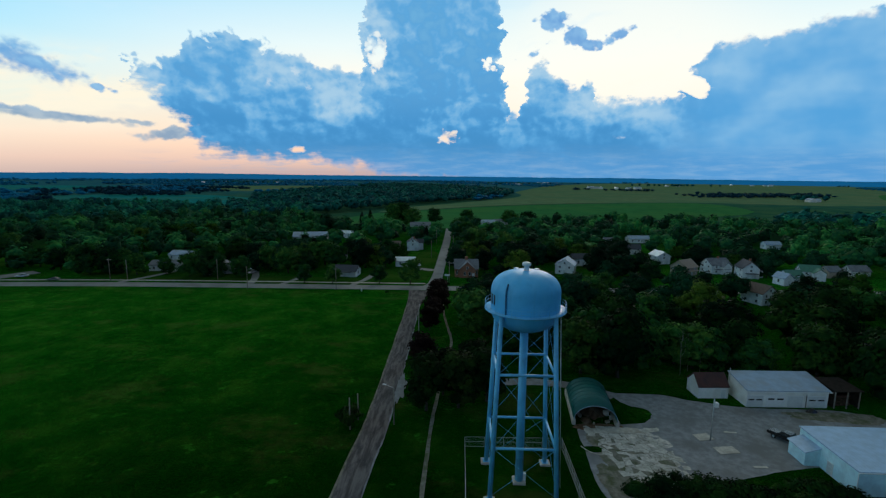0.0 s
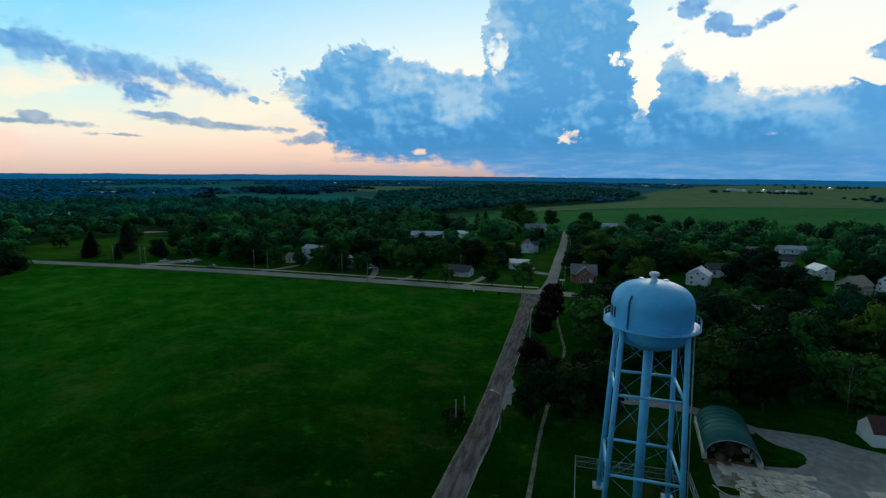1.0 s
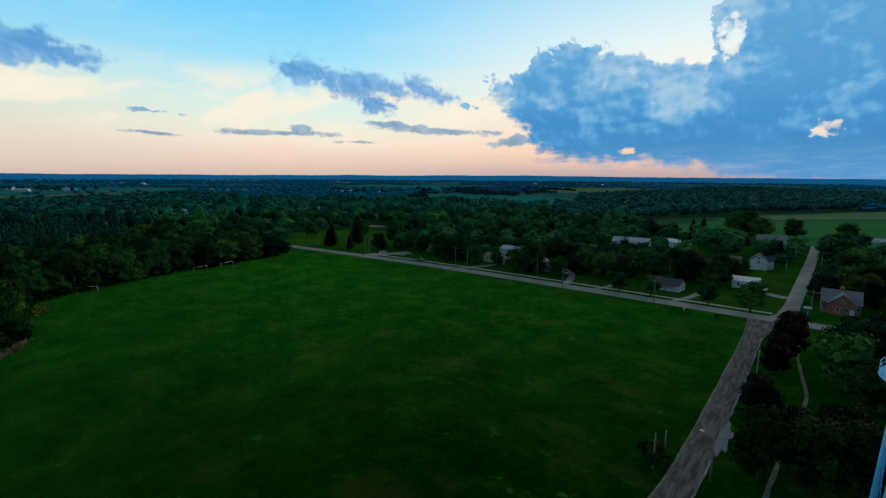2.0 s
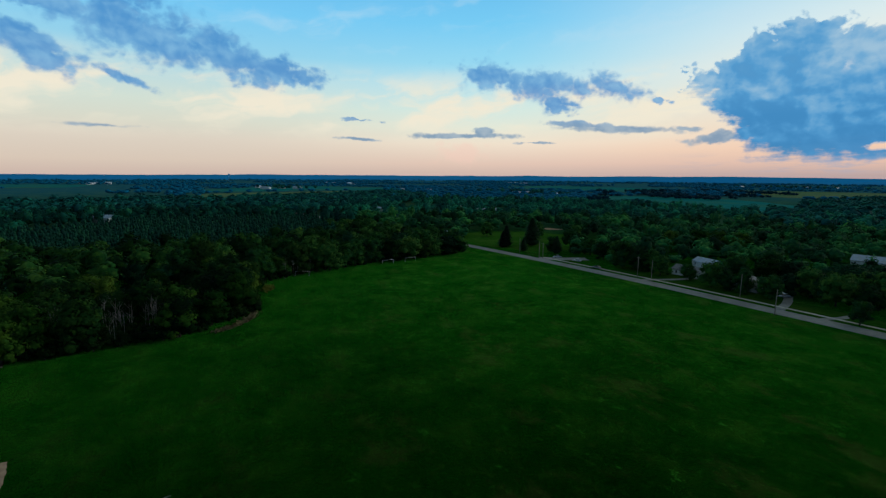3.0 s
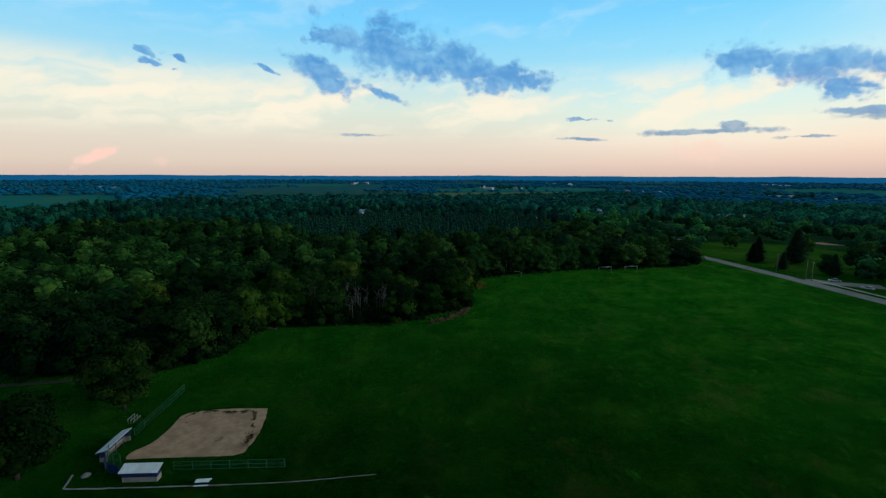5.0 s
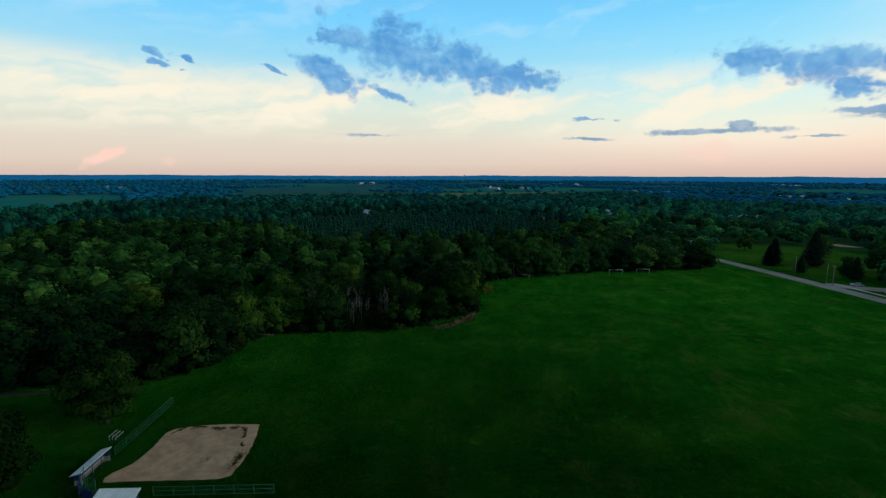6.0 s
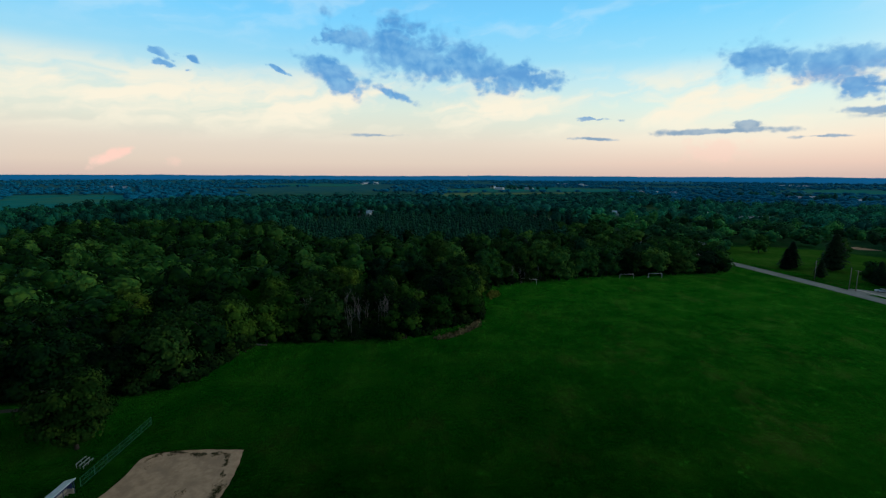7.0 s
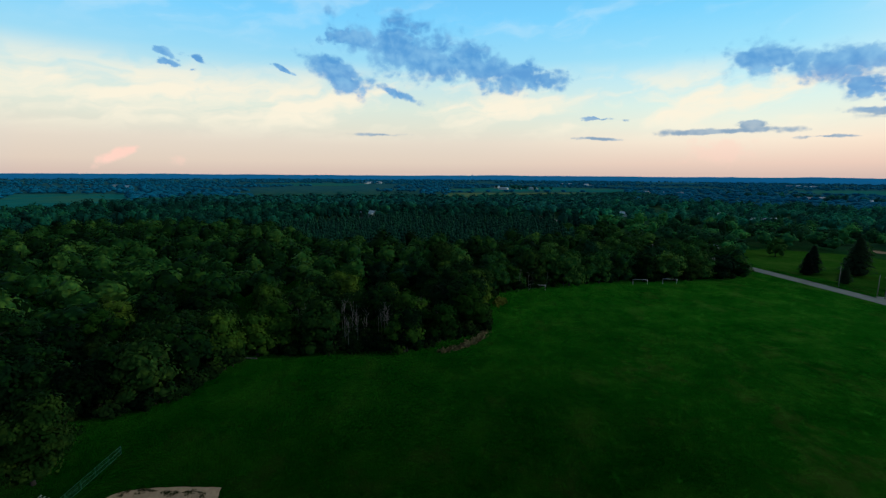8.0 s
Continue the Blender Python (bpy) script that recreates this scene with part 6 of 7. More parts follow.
# ---------------------------------------------------------------- vehicles
def vehicle(x, y, turn, paint, label, long=4.6, kind="car"):
    root = thing(kind, pose(x, y, 0.0, 0, 0, turn), label, "car" if kind == "car" else "truck", "parked vehicles")
    bm = bmesh.new()
    wd = 1.8 if kind == "car" else 2.0
    lift = 0.0 if kind == "car" else 0.25
    if kind == "car":
        prof = [(-0.5, 0.3), (-0.5, 0.72), (-0.42, 0.86), (-0.2, 0.92), (0.32, 0.95), (0.46, 0.85), (0.5, 0.6), (0.5, 0.3)]
    else:
        prof = [(-0.5, 0.35), (-0.5, 0.8), (-0.46, 0.95), (-0.22, 1.0), (0.5, 1.0), (0.5, 0.35)]
    a = [bm.verts.new((u * long, -wd / 2, z + lift)) for u, z in prof]
    b = [bm.verts.new((u * long, wd / 2, z + lift)) for u, z in prof]
    bm.faces.new(a), bm.faces.new(b[::-1])
    for k in range(len(prof)):
        bm.faces.new((a[k], a[(k + 1) % len(prof)], b[(k + 1) % len(prof)], b[k]))
    bmesh.ops.recalc_face_normals(bm, faces=bm.faces)
    bmesh.ops.bevel(bm, geom=list(bm.edges), offset=0.06, segments=2, affect="EDGES")
    body = part("body", bm, paint, root)
    cab = [(-0.22, 0.93), (-0.08, 1.42), (0.24, 1.45), (0.42, 0.93)] if kind == "car" else [(-0.22, 1.0), (-0.12, 1.62), (0.12, 1.64), (0.16, 1.0)]
    for name, mat, inset, lo, hi in (("cabin", M_GLASS, 0.12, 0.0, 0.9), ("cabin_roof", paint, 0.16, 0.86, 1.0)):
        bm = bmesh.new()
        pts = []
        for u, z in cab:
            z0, z1 = cab[0][1], cab[1][1]
            pts.append((u, z0 + (z - z0) * hi if z > z0 + 0.1 else z0 + (z1 - z0) * lo))
        if name == "cabin_roof":
            z0, z1 = cab[0][1], cab[1][1]
            pts = [(cab[1][0] - 0.01, z1 * 0.965), (cab[1][0], z1 + 0.02), (cab[2][0], z1 + 0.03), (cab[2][0] + 0.01, z1 * 0.965)]
        a = [bm.verts.new((u * long, -wd / 2 + inset, z + lift)) for u, z in pts]
        b = [bm.verts.new((u * long, wd / 2 - inset, z + lift)) for u, z in pts]
        bm.faces.new(a), bm.faces.new(b[::-1])
        for k in range(4):
            bm.faces.new((a[k], a[(k + 1) % 4], b[(k + 1) % 4], b[k]))
        bmesh.ops.recalc_face_normals(bm, faces=bm.faces)
        part(name, bm, mat, body)
    if kind != "car":
        bm = bmesh.new()
        for q in ((0.2, 0.5, -0.95, -0.88), (0.2, 0.5, 0.88, 0.95), (0.485, 0.5, -0.88, 0.88)):
            box(bm, q[0] * long, q[1] * long, q[2], q[3], 1.2, 1.62)
        part("load_bed", bm, paint, body)
    for u in (-0.31, 0.31):
        for s in (-1, 1):
            bm = bmesh.new()
            r = 0.33 + lift * 0.25
            rod(bm, (u * long, s * (wd / 2 - 0.2), r), (u * long, s * (wd / 2 + 0.02), r), r, r, 16)
            wh = part("wheel", bm, M_RUBBER, root)
            bm = bmesh.new()
            rod(bm, (u * long, s * (wd / 2 + 0.0), r), (u * long, s * (wd / 2 + 0.035), r), r * 0.6, r * 0.6, 12)
            part("rim", bm, M_GALV, wh)
    for s in (-1, 1):
        bm = bmesh.new()
        box(bm, -long / 2 - 0.02, -long / 2 + 0.08, s * wd * 0.34 - 0.16, s * wd * 0.34 + 0.16, 0.62 + lift, 0.76 + lift, bevel=0.02)
        part("headlight", bm, M_TRIM, body)
    return root


vehicle(60.9, 82.9, -60, M_BLACKCAR, "black pickup truck parked by the depot", 6.3, "pickup_truck")
# added stand-in for a small dark item of unknown kind
heap("covered_pile", 73.6, 94.6, 1.3, 0.7, 0.8, M_BLACKCAR, "low dark unidentified object by the garage", "pile", 21)
vehicle(-216, 203.7, 60, M_WHITECAR, "white car parked by the road", 4.7)
vehicle(-200.8, 204.9, 25, M_WHITECAR, "white car parked by the road", 4.7)
vehicle(-181, 199.6, 8, M_REDCAR, "silver car parked by the road", 4.5)
vehicle(-101, 222, 70, M_WHITECAR, "white car on a driveway", 4.6)
vehicle(-22, 245, 80, M_WHITECAR, "white van by the storage shed", 5.4)
vehicle(-25, 247, 84, M_REDCAR, "silver car by the storage shed", 4.5)
vehicle(-93, 338, 20, M_WHITECAR, "white vehicle beside the long house", 5.6)
vehicle(-84, 352, 15, M_WHITECAR, "white camper beside a garage", 6.0)


# ---------------------------------------------------------------- poles
def utility_pole(x, y, h, label, arm=True, lamp=False, turn=0.0, mat=None):
    root = thing("utility_pole", pose(x, y, 0, 0, 0, turn), label, "pole", "roadside poles")
    bm = bmesh.new()
    rod(bm, (0, 0, -0.3), (0, 0, h), 0.17, 0.11, 8)
    part("pole", bm, mat or M_WOODPOLE, root)
    if arm:
        bm = bmesh.new()
        box(bm, -1.1, 1.1, -0.06, 0.06, h - 0.75, h - 0.62)
        ca = part("crossarm", bm, M_WOODPOLE, root)
        for u in (-1.0, -0.4, 0.4, 1.0):
            bm = bmesh.new()
            rod(bm, (u, 0, h - 0.62), (u, 0, h - 0.42), 0.05, 0.04, 6)
            part("insulator", bm, M_GALV, ca)
    if lamp:
        bm = bmesh.new()
        rod(bm, (0, 0, h - 1.4), (1.7, 0, h - 0.9), 0.05, 0.04, 6)
        part("bracket_arm", bm, M_GALV, root)
        bm = bmesh.new()
        box(bm, 1.5, 2.2, -0.15, 0.15, h - 0.98, h - 0.82, bevel=0.04)
        part("lamp_head", bm, M_TRIM, root)
    return root


utility_pole(-156, 194.6 + 6.2, 10.2, "tall wooden utility pole beside the road", True, False, 4)
utility_pole(-89, 190.6, 9.6, "wooden utility pole with a street light", False, True, 0)
utility_pole(-51.6, 191.3, 9.6, "wooden utility pole at the meadow edge", True, False, 0)
utility_pole(-217.5, 193.6, 9.4, "paired wooden utility pole beside the road", True, False, 6)
utility_pole(-221.5, 194.2, 9.4, "paired wooden utility pole beside the road", False, False, 6)
utility_pole(-150, 203.4, 9.0, "plain wooden utility pole on a lawn", False)
utility_pole(-11.6, 131.5, 9.0, "wooden utility pole along the lane", True, False, 85)
utility_pole(-12.3, 85.0, 9.0, "wooden utility pole with a lamp arm along the lane", False, True, 170)
utility_pole(-20.4, 82.9, 6.4, "thin grey pole at the meadow edge", False)
utility_pole(-19.6, 86.4, 5.6, "thin grey pole at the meadow edge", False)
utility_pole(-4.6, 208, 10.0, "wooden utility pole at the crossing", True, True, 20)
utility_pole(-4.4, 250, 10.0, "wooden utility pole along the street", True, False, 90)
utility_pole(-4.4, 300, 10.0, "wooden utility pole along the street", True, False, 90)
utility_pole(-16.5, 330, 10.0, "wooden utility pole along the street", True, False, 90)
utility_pole(-16.8, 275, 10.0, "wooden utility pole along the street", True, False, 90)
utility_pole(-110, 206.5, 9.5, "wooden utility pole behind the pavement", False)
utility_pole(-240, 194, 9.5, "wooden utility pole beside the road", False)


def marker_post():
    root = thing("marker_post", pose(-40.5, 189.6, 0), "short pale marker post in the meadow grass", "post")
    bm = bmesh.new()
    rod(bm, (0, 0, -0.1), (0, 0, 1.15), 0.22, 0.2, 10)
    part("post", bm, M_TRIM, root)
    bm = bmesh.new()
    rod(bm, (0, 0, 1.15), (0, 0, 1.3), 0.26, 0.12, 10)
    part("cap", bm, M_GALV, root)


def road_sign():
    root = thing("road_sign", pose(-5.3, 204.6, 0), "blank pale sign board on a tall post at the crossing", "sign")
    bm = bmesh.new()
    rod(bm, (0, 0, -0.2), (0, 0, 4.9), 0.09, 0.07, 8)
    part("post", bm, M_GALV, root)
    bm = bmesh.new()
    box(bm, -1.3, 1.0, -0.14, -0.08, 4.0, 4.75, bevel=0.02)
    part("board", bm, M_TRIM, root)


marker_post()
road_sign()


def yard_light():
    root = thing("yard_light", pose(46.8, 82.6, 0), "pale pole with a floodlight box in the yard", "lamp post")
    bm = bmesh.new()
    rod(bm, (0, 0, -0.1), (0, 0, 8.6), 0.13, 0.09, 8)
    part("pole", bm, M_GALV, root)
    bm = bmesh.new()
    box(bm, 0.1, 0.75, -0.35, 0.35, 6.6, 7.5, bevel=0.06)
    part("lamp_box", bm, M_TRIM, root, "pale floodlight box")
    bm = bmesh.new()
    rod(bm, (0, 0, 7.1), (-0.9, 0, 7.3), 0.04, 0.04, 6)
    part("bracket_arm", bm, M_GALV, root)


yard_light()


# ---------------------------------------------------------------- playing field
def goal(x, y, turn, wide=6.6, high=2.2, deep=1.6):
    root = thing("soccer_goal", pose(x, y, 0, 0, 0, turn), "white metal soccer goal frame on the meadow", "goal", "soccer goals")
    for s in (-1, 1):
        bm = bmesh.new()
        rod(bm, (s * wide / 2, 0, -0.05), (s * wide / 2, 0, high), 0.065, 0.065, 8)
        part("post", bm, M_TRIM, root)
        bm = bmesh.new()
        rod(bm, (s * wide / 2, 0, high), (s * wide / 2, deep, 0.03), 0.03, 0.03, 6)
        part("back_stay", bm, M_DARKWOOD, root)
    bm = bmesh.new()
    rod(bm, (-wide / 2 - 0.06, 0, high), (wide / 2 + 0.06, 0, high), 0.065, 0.065, 8)
    part("crossbar", bm, M_TRIM, root)
    bm = bmesh.new()
    rod(bm, (-wide / 2, deep, 0.05), (wide / 2, deep, 0.05), 0.03, 0.03, 6)
    part("ground_bar", bm, M_DARKWOOD, root)


goal(-243.5, 105, 90)
goal(-245, 119.4, 90)
goal(-233.5, 56.0, 66)

INFIELD = [(-104.6, -22.6), (-99, -21.6), (-95, -21.3), (-90.6, -21.6), (-88.0, -22.6), (-87.6, -30), (-87.6, -38), (-87.6, -41.4), (-89.6, -41.6), (-91.5, -40.2), (-93.4, -39.4), (-98, -39.0), (-102.6, -38.9), (-104.3, -35), (-104.7, -29.5)]
line = [(p.x, p.y) for p in spline(INFIELD + [INFIELD[0]], 0.7)[:-1]]
tagged(part("infield", flat([(x + 0.22 * noise.noise((x * 0.9, y * 0.9, 0)), y + 0.22 * noise.noise((y * 0.9, x * 0.9, 3))) for x, y in line], 0.05), M_DIRT), "bare brown dirt infield of a ball field", "infield", kind="structure")
# ragged weeds creeping in from the far and right-hand edges
rng_weed = np.random.default_rng(17)
creep = spline([(-101.6, -38.0), (-104.0, -36.2), (-103.9, -33.0), (-103.2, -29.5), (-103.6, -26.0), (-102.0, -24.4), (-98.6, -23.7), (-95.4, -22.6), (-91.0, -22.5), (-88.6, -23.4)], 0.12)
clumps = []
for p in creep:
    dense = noise.noise((p.x * 0.55, p.y * 0.55, 4.0)) + 0.25
    for k in range(max(0, int(12 * dense + rng_weed.uniform(0, 1.6)))):
        off = rng_weed.normal(size=2) * (0.12 + 0.45 * max(0.0, dense) ** 2)
        clumps.append((p.x + off[0], p.y + off[1], rng_weed.uniform(0.03, 0.13)))
for cx, cy, n, spread in ((-92.6, -28.2, 26, 0.5), (-93.4, -27.4, 14, 0.3), (-90.4, -23.0, 60, 0.6), (-94.4, -22.4, 70, 0.55), (-103.4, -26.8, 60, 0.45), (-103.6, -34.6, 60, 0.5), (-100.2, -36.8, 14, 0.7)):
    for k in range(n):
        clumps.append((cx + rng_weed.normal() * spread, cy + rng_weed.normal() * spread, rng_weed.uniform(0.03, 0.11)))
spot = np.repeat(np.array([(x, y, 0.05) for x, y, s in clumps]), 4, axis=0)
tall = np.repeat(np.array([s for x, y, s in clumps]), 4)[:, None]
lean = np.concatenate([rng_weed.normal(size=(len(spot), 2)) * 0.9, np.full((len(spot), 1), 0.8)], 1) * tall
side = np.cross(lean, rng_weed.normal(size=(len(spot), 3)))
side *= 0.45 * tall / (np.linalg.norm(side, axis=1)[:, None] + 1e-6)
blades = np.stack([spot - side, spot + side, spot + lean + side * 0.4, spot + lean - side * 0.4], 1).reshape(-1, 3)
tagged(part("weeds", soup("weeds", blades, np.arange(len(blades)).reshape(-1, 4)), M_WEED), "dark ragged weeds creeping over the infield dirt", "weeds", kind="stuff")


def dugout(x, y, turn, long, label, dp=2.6):
    """Open to +y; the back is at -y."""
    root = thing("dugout", pose(x, y, 0, 0, 0, turn), label, "dugout", "dugouts")
    for k in range(max(3, round(long / 0.9))):                 # block wall low at the back
        n = max(3, round(long / 0.9))
        bm = bmesh.new()
        box(bm, -long / 2 + long * k / n + 0.01, -long / 2 + long * (k + 1) / n - 0.01, -dp / 2, -dp / 2 + 0.2, -0.1, 0.8, bevel=0.02)
        part("wall_block", bm, M_BLOCK, root)
    bm = bmesh.new()
    box(bm, -long / 2, long / 2, -dp / 2 + 0.03, -dp / 2 + 0.15, 0.81, 1.72)
    part("back_panel", bm, M_BLUEPANEL, root, "dark blue back panel")
    for s in (-1, 1):
        bm = bmesh.new()
        box(bm, s * (long / 2 - 0.1) - 0.1, s * (long / 2 - 0.1) + 0.1, -dp / 2 + 0.21, dp / 2 - 0.3, -0.1, 0.8, bevel=0.02)
        part("side_wall", bm, M_BLOCK, root)
        bm = bmesh.new()
        box(bm, s * (long / 2 - 0.1) - 0.05, s * (long / 2 - 0.1) + 0.05, -dp / 2 + 0.21, dp / 2 - 0.5, 0.81, 1.75)
        part("side_panel", bm, M_BLUEPANEL, root)
    for k in range(4):
        bm = bmesh.new()
        u = -long / 2 + 0.15 + (long - 0.3) * k / 3
        rod(bm, (u, dp / 2 - 0.15, -0.1), (u, dp / 2 - 0.15, 1.9 + 0.3 * dp), 0.05, 0.05, 6)
        part("post", bm, M_BLUEPANEL, root)
    bm = bmesh.new()
    box(bm, -long / 2 - 0.3, long / 2 + 0.3, -dp / 2 - 0.4, dp / 2 + (0.35 if dp > 2 else 0.0), -0.05, 0.06, Matrix.Translation((0, 0, 1.85 + 0.15 * dp)) @ Matrix.Rotation(0.29, 4, "X"), bevel=0.02)
    part("roof", bm, M_METALROOF_Y, root, "pale sloping metal roof")
    bm = bmesh.new()
    box(bm, -long / 2 - 0.3, long / 2 + 0.3, -dp / 2 - 0.43, -dp / 2 - 0.39, 1.5, 1.72)
    part("fascia", bm, M_BLUEPANEL, root)
    bm = bmesh.new()
    box(bm, -long / 2 + 0.3, long / 2 - 0.3, -dp / 2 + 0.35, -dp / 2 + 0.75, 0.42, 0.48, bevel=0.01)
    for u in (-0.4, 0, 0.4):
        box(bm, long * u - 0.05, long * u + 0.05, -dp / 2 + 0.4, -dp / 2 + 0.7, -0.05, 0.42)
    part("bench", bm, M_WOODPOLE, root)


dugout(-81.9, -35.5, 90, 5.5, "low dugout with a pale roof and dark blue back", 1.6)
dugout(-90.2, -44.6, 0, 6.8, "low dugout with a pale roof beside the infield", 1.5)
chain_fence("ball_field_fence", [(-84.0, -31.6), (-84.0, -13.4)], 1.5, M_GREENWIRE, "low green chain-link fence along the infield", 3.0, 2)
chain_fence("ball_field_fence", [(-95.0, -44.2), (-113.8, -44.0)], 1.5, M_GREENWIRE, "low green chain-link fence along the infield", 3.0, 2)
backstop = chain_fence("backstop", [(-86.5, -43.4), (-84.4, -42.6), (-83.4, -39.6)], 3.4, M_GREENWIRE, "tall wire backstop behind home plate", 1.6, 3)
for x, y, t, w, h in ((-85.2, -43.2, 25, 1.8, 1.9), (-83.6, -41.0, 70, 2.2, 1.6)):
    bm = bmesh.new()
    box(bm, -w / 2, w / 2, -0.05, 0.05, 0.0, h, bevel=0.02)
    o = part("panel", bm, M_BLUEPANEL, backstop, "dark blue board behind home plate")
    o.matrix_basis = pose(x + 86.5, y - 0.15 + 43.4, -0.02, 0, 0, t)
heap("stone_heap", -83.2, -45.2, 0.8, 0.7, 0.45, M_GRAVEL, "small pile of pale stones behind the backstop", "stones", 14)
tagged(part("kerb_strip", strip([(-83.4, -47.4), (-81.6, -46.9), (-79.9, -46.4), (-79.7, -36), (-79.7, -26.6), (-80.0, -11.6), (-81.3, 2.1)], lambda s: 0.32 - 0.24 * s, 0.05, 1.0, 0.06, crown=0.0), M_GRAVEL), "thin worn concrete edging strip in the grass", "edging", kind="structure")


def bench_table(x, y, turn):
    root = thing("picnic_table", pose(x, y, 0, 0, 0, turn), "white-topped table with side benches beside the edging", "table")
    for k in range(4):
        bm = bmesh.new()
        box(bm, -1.1, 1.1, -0.42 + k * 0.215, -0.42 + k * 0.215 + 0.2, 0.72, 0.77, bevel=0.01)
        part("tabletop_board", bm, M_METALROOF_Y, root)
    for s in (-1, 1):
        bm = bmesh.new()
        box(bm, -1.1, 1.1, s * 0.8 - 0.14, s * 0.8 + 0.14, 0.42, 0.47, bevel=0.01)
        part("seat_board", bm, M_METALROOF_Y, root)
        for u in (-0.8, 0.8):
            bm = bmesh.new()
            rod(bm, (u, s * 0.75, -0.03), (u, s * 0.2, 0.73), 0.04, 0.04, 6)
            part("leg", bm, M_BLUEPANEL, root)


tagged(part("footpath", strip([(-116.5, -110), (-118.6, -86), (-119.7, -76.6), (-121.5, -66)], 1.6, 0.03, 3.0, 0.1, crown=0.0, seed=77), M_TAR), "dark narrow asphalt path along the wood", "path", kind="structure")
bench_table(-79.9, -25.1, 92)


def bleachers(x, y, turn):
    root = thing("bleachers", pose(x, y, 0, 0, 0, turn), "small pale three-row aluminium bleachers", "bleachers")
    for k in range(3):
        bm = bmesh.new()
        box(bm, -1.25, 1.25, k * 0.55, k * 0.55 + 0.2, 0.4 + k * 0.2, 0.45 + k * 0.2, bevel=0.01)
        part("seat_plank", bm, M_GALV, root)
        for u in (-1.1, 0, 1.1):
            bm = bmesh.new()
            rod(bm, (u, k * 0.55 + 0.1, -0.03), (u, k * 0.55 + 0.1, 0.4 + k * 0.2), 0.035, 0.035, 6)
            part("leg", bm, M_GALV, root)


bleachers(-100.8, -47.0, 180)
bm = bmesh.new()
for k in range(5):
    rod(bm, (-157.6 + 0.25 * k, -41.6 + 1.15 * k, 0.25 + 0.02 * k), (-157.4 + 0.25 * k, -40.4 + 1.15 * k, 0.27 + 0.02 * k), 0.3 - 0.03 * k, 0.27 - 0.03 * k, 9)
tagged(part("fallen_log", bm, M_BARK_PALE), "pale bare fallen log at the wood edge", "log")

# ---------------------------------------------------------------- trees and woods
def clear_of(x, y, margin=5.0):
    """Keeps trees off roads, houses, the yard and lawns."""
    for hx, hy, r in HOUSES:
        if (x - hx) ** 2 + (y - hy) ** 2 < r * r:
            return False
    if 199 - 7 < y < 199 + 11 and -30 < x < 420:
        return False
    for (x0, y0), (x1, y1) in zip(MAIN, MAIN[1:]):
        if x0 <= x <= x1 and abs(y - (y0 + (y1 - y0) * (x - x0) / (x1 - x0)) - 2) < 7 + margin:
            return False
    if abs(x + 10.5) < 2.6 + margin and 195 < y < 505:
        return False
    return True


FOREST = [(-116, -150), (-121, -92), (-122.5, -74), (-125, -56), (-130, -46), (-143, -42), (-157, -39), (-159, -20), (-160, 6), (-170, 17), (-179, 27), (-196, 28), (-215, 29), (-236, 57), (-246, 91), (-249, 122), (-253, 160), (-264, 174), (-330, 166), (-420, 150), (-560, 132), (-640, 60), (-640, -420), (-300, -480), (-150, -300)]
rng_w = random.Random(21)


def glade(x, y):
    return ((x + 172) / 10) ** 2 + ((y + 13) / 15) ** 2 < 1


def hides_field(x, y):
    """Trees too near before a field are left out, to fit the camera's view."""
    d = math.hypot(x + 15, y - 8)
    if d < 330:
        return False
    return any(inside(-15 + (x + 15) * k, 8 + (y - 8) * k, poly) for k in (1.0, 1.05) for _, poly in FIELDS)


def clearing(x, y):
    """False in the small meadows that break up the far woods."""
    return noise.noise((x * 0.011, y * 0.011, 1.0)) + 0.5 * noise.noise((x * 0.03, y * 0.03, 5.0)) > -0.28


PINES = [(-345, -70), (-330, 30), (-365, 115), (-515, 130), (-545, -25), (-450, -130)]
spots = scatter(FOREST, 12.4, 11, avoid=lambda x, y: glade(x, y) or hides_field(x, y) or inside(x, y, PINES))
def edge_gap(x, y):
    return min(math.hypot(x - (x0 + (x1 - x0) * t), y - (y0 + (y1 - y0) * t)) for (x0, y0), (x1, y1) in zip(FOREST[:17], FOREST[1:17]) for t in (0, 0.2, 0.4, 0.6, 0.8, 1))


rim_line = spline(FOREST[1:17], 8.5)                             # the outermost row follows the edge
for a_, b_ in zip(rim_line, rim_line[1:] + [2 * rim_line[-1] - rim_line[-2]]):
    d_ = (b_ - a_).normalized()
    if -27 < a_.y < 3 and a_.x > -164:                             # an open place with bare trunks
        continue
    spots.append((a_.x - d_.y * 4.5 + rng_w.uniform(-1.2, 1.2), a_.y + d_.x * 4.5 + rng_w.uniform(-1.2, 1.2)))
near = sorted(spots, key=lambda p: edge_gap(*p))[:190]
rest = [p for p in spots if p not in set(near)]
for x, y in near:
    # darker leaf kinds near, brighter far west, in place of shade and haze
    tree(rng_w.choice(("elm", "elm", "elm", "elm", "shade_tree") if x > -150 and y < -36 else ("elm", "elm", "elm", "hickory", "elm", "locust") if x > -225 else ("maple", "ash", "linden", "elm", "locust", "oak")), x, y, rng_w.choice((rng_w.uniform(0.6, 0.85), rng_w.uniform(0.85, 1.12), rng_w.uniform(0.85, 1.12))), "trees at the wood edge", squash=rng_w.uniform(0.85, 1.08))
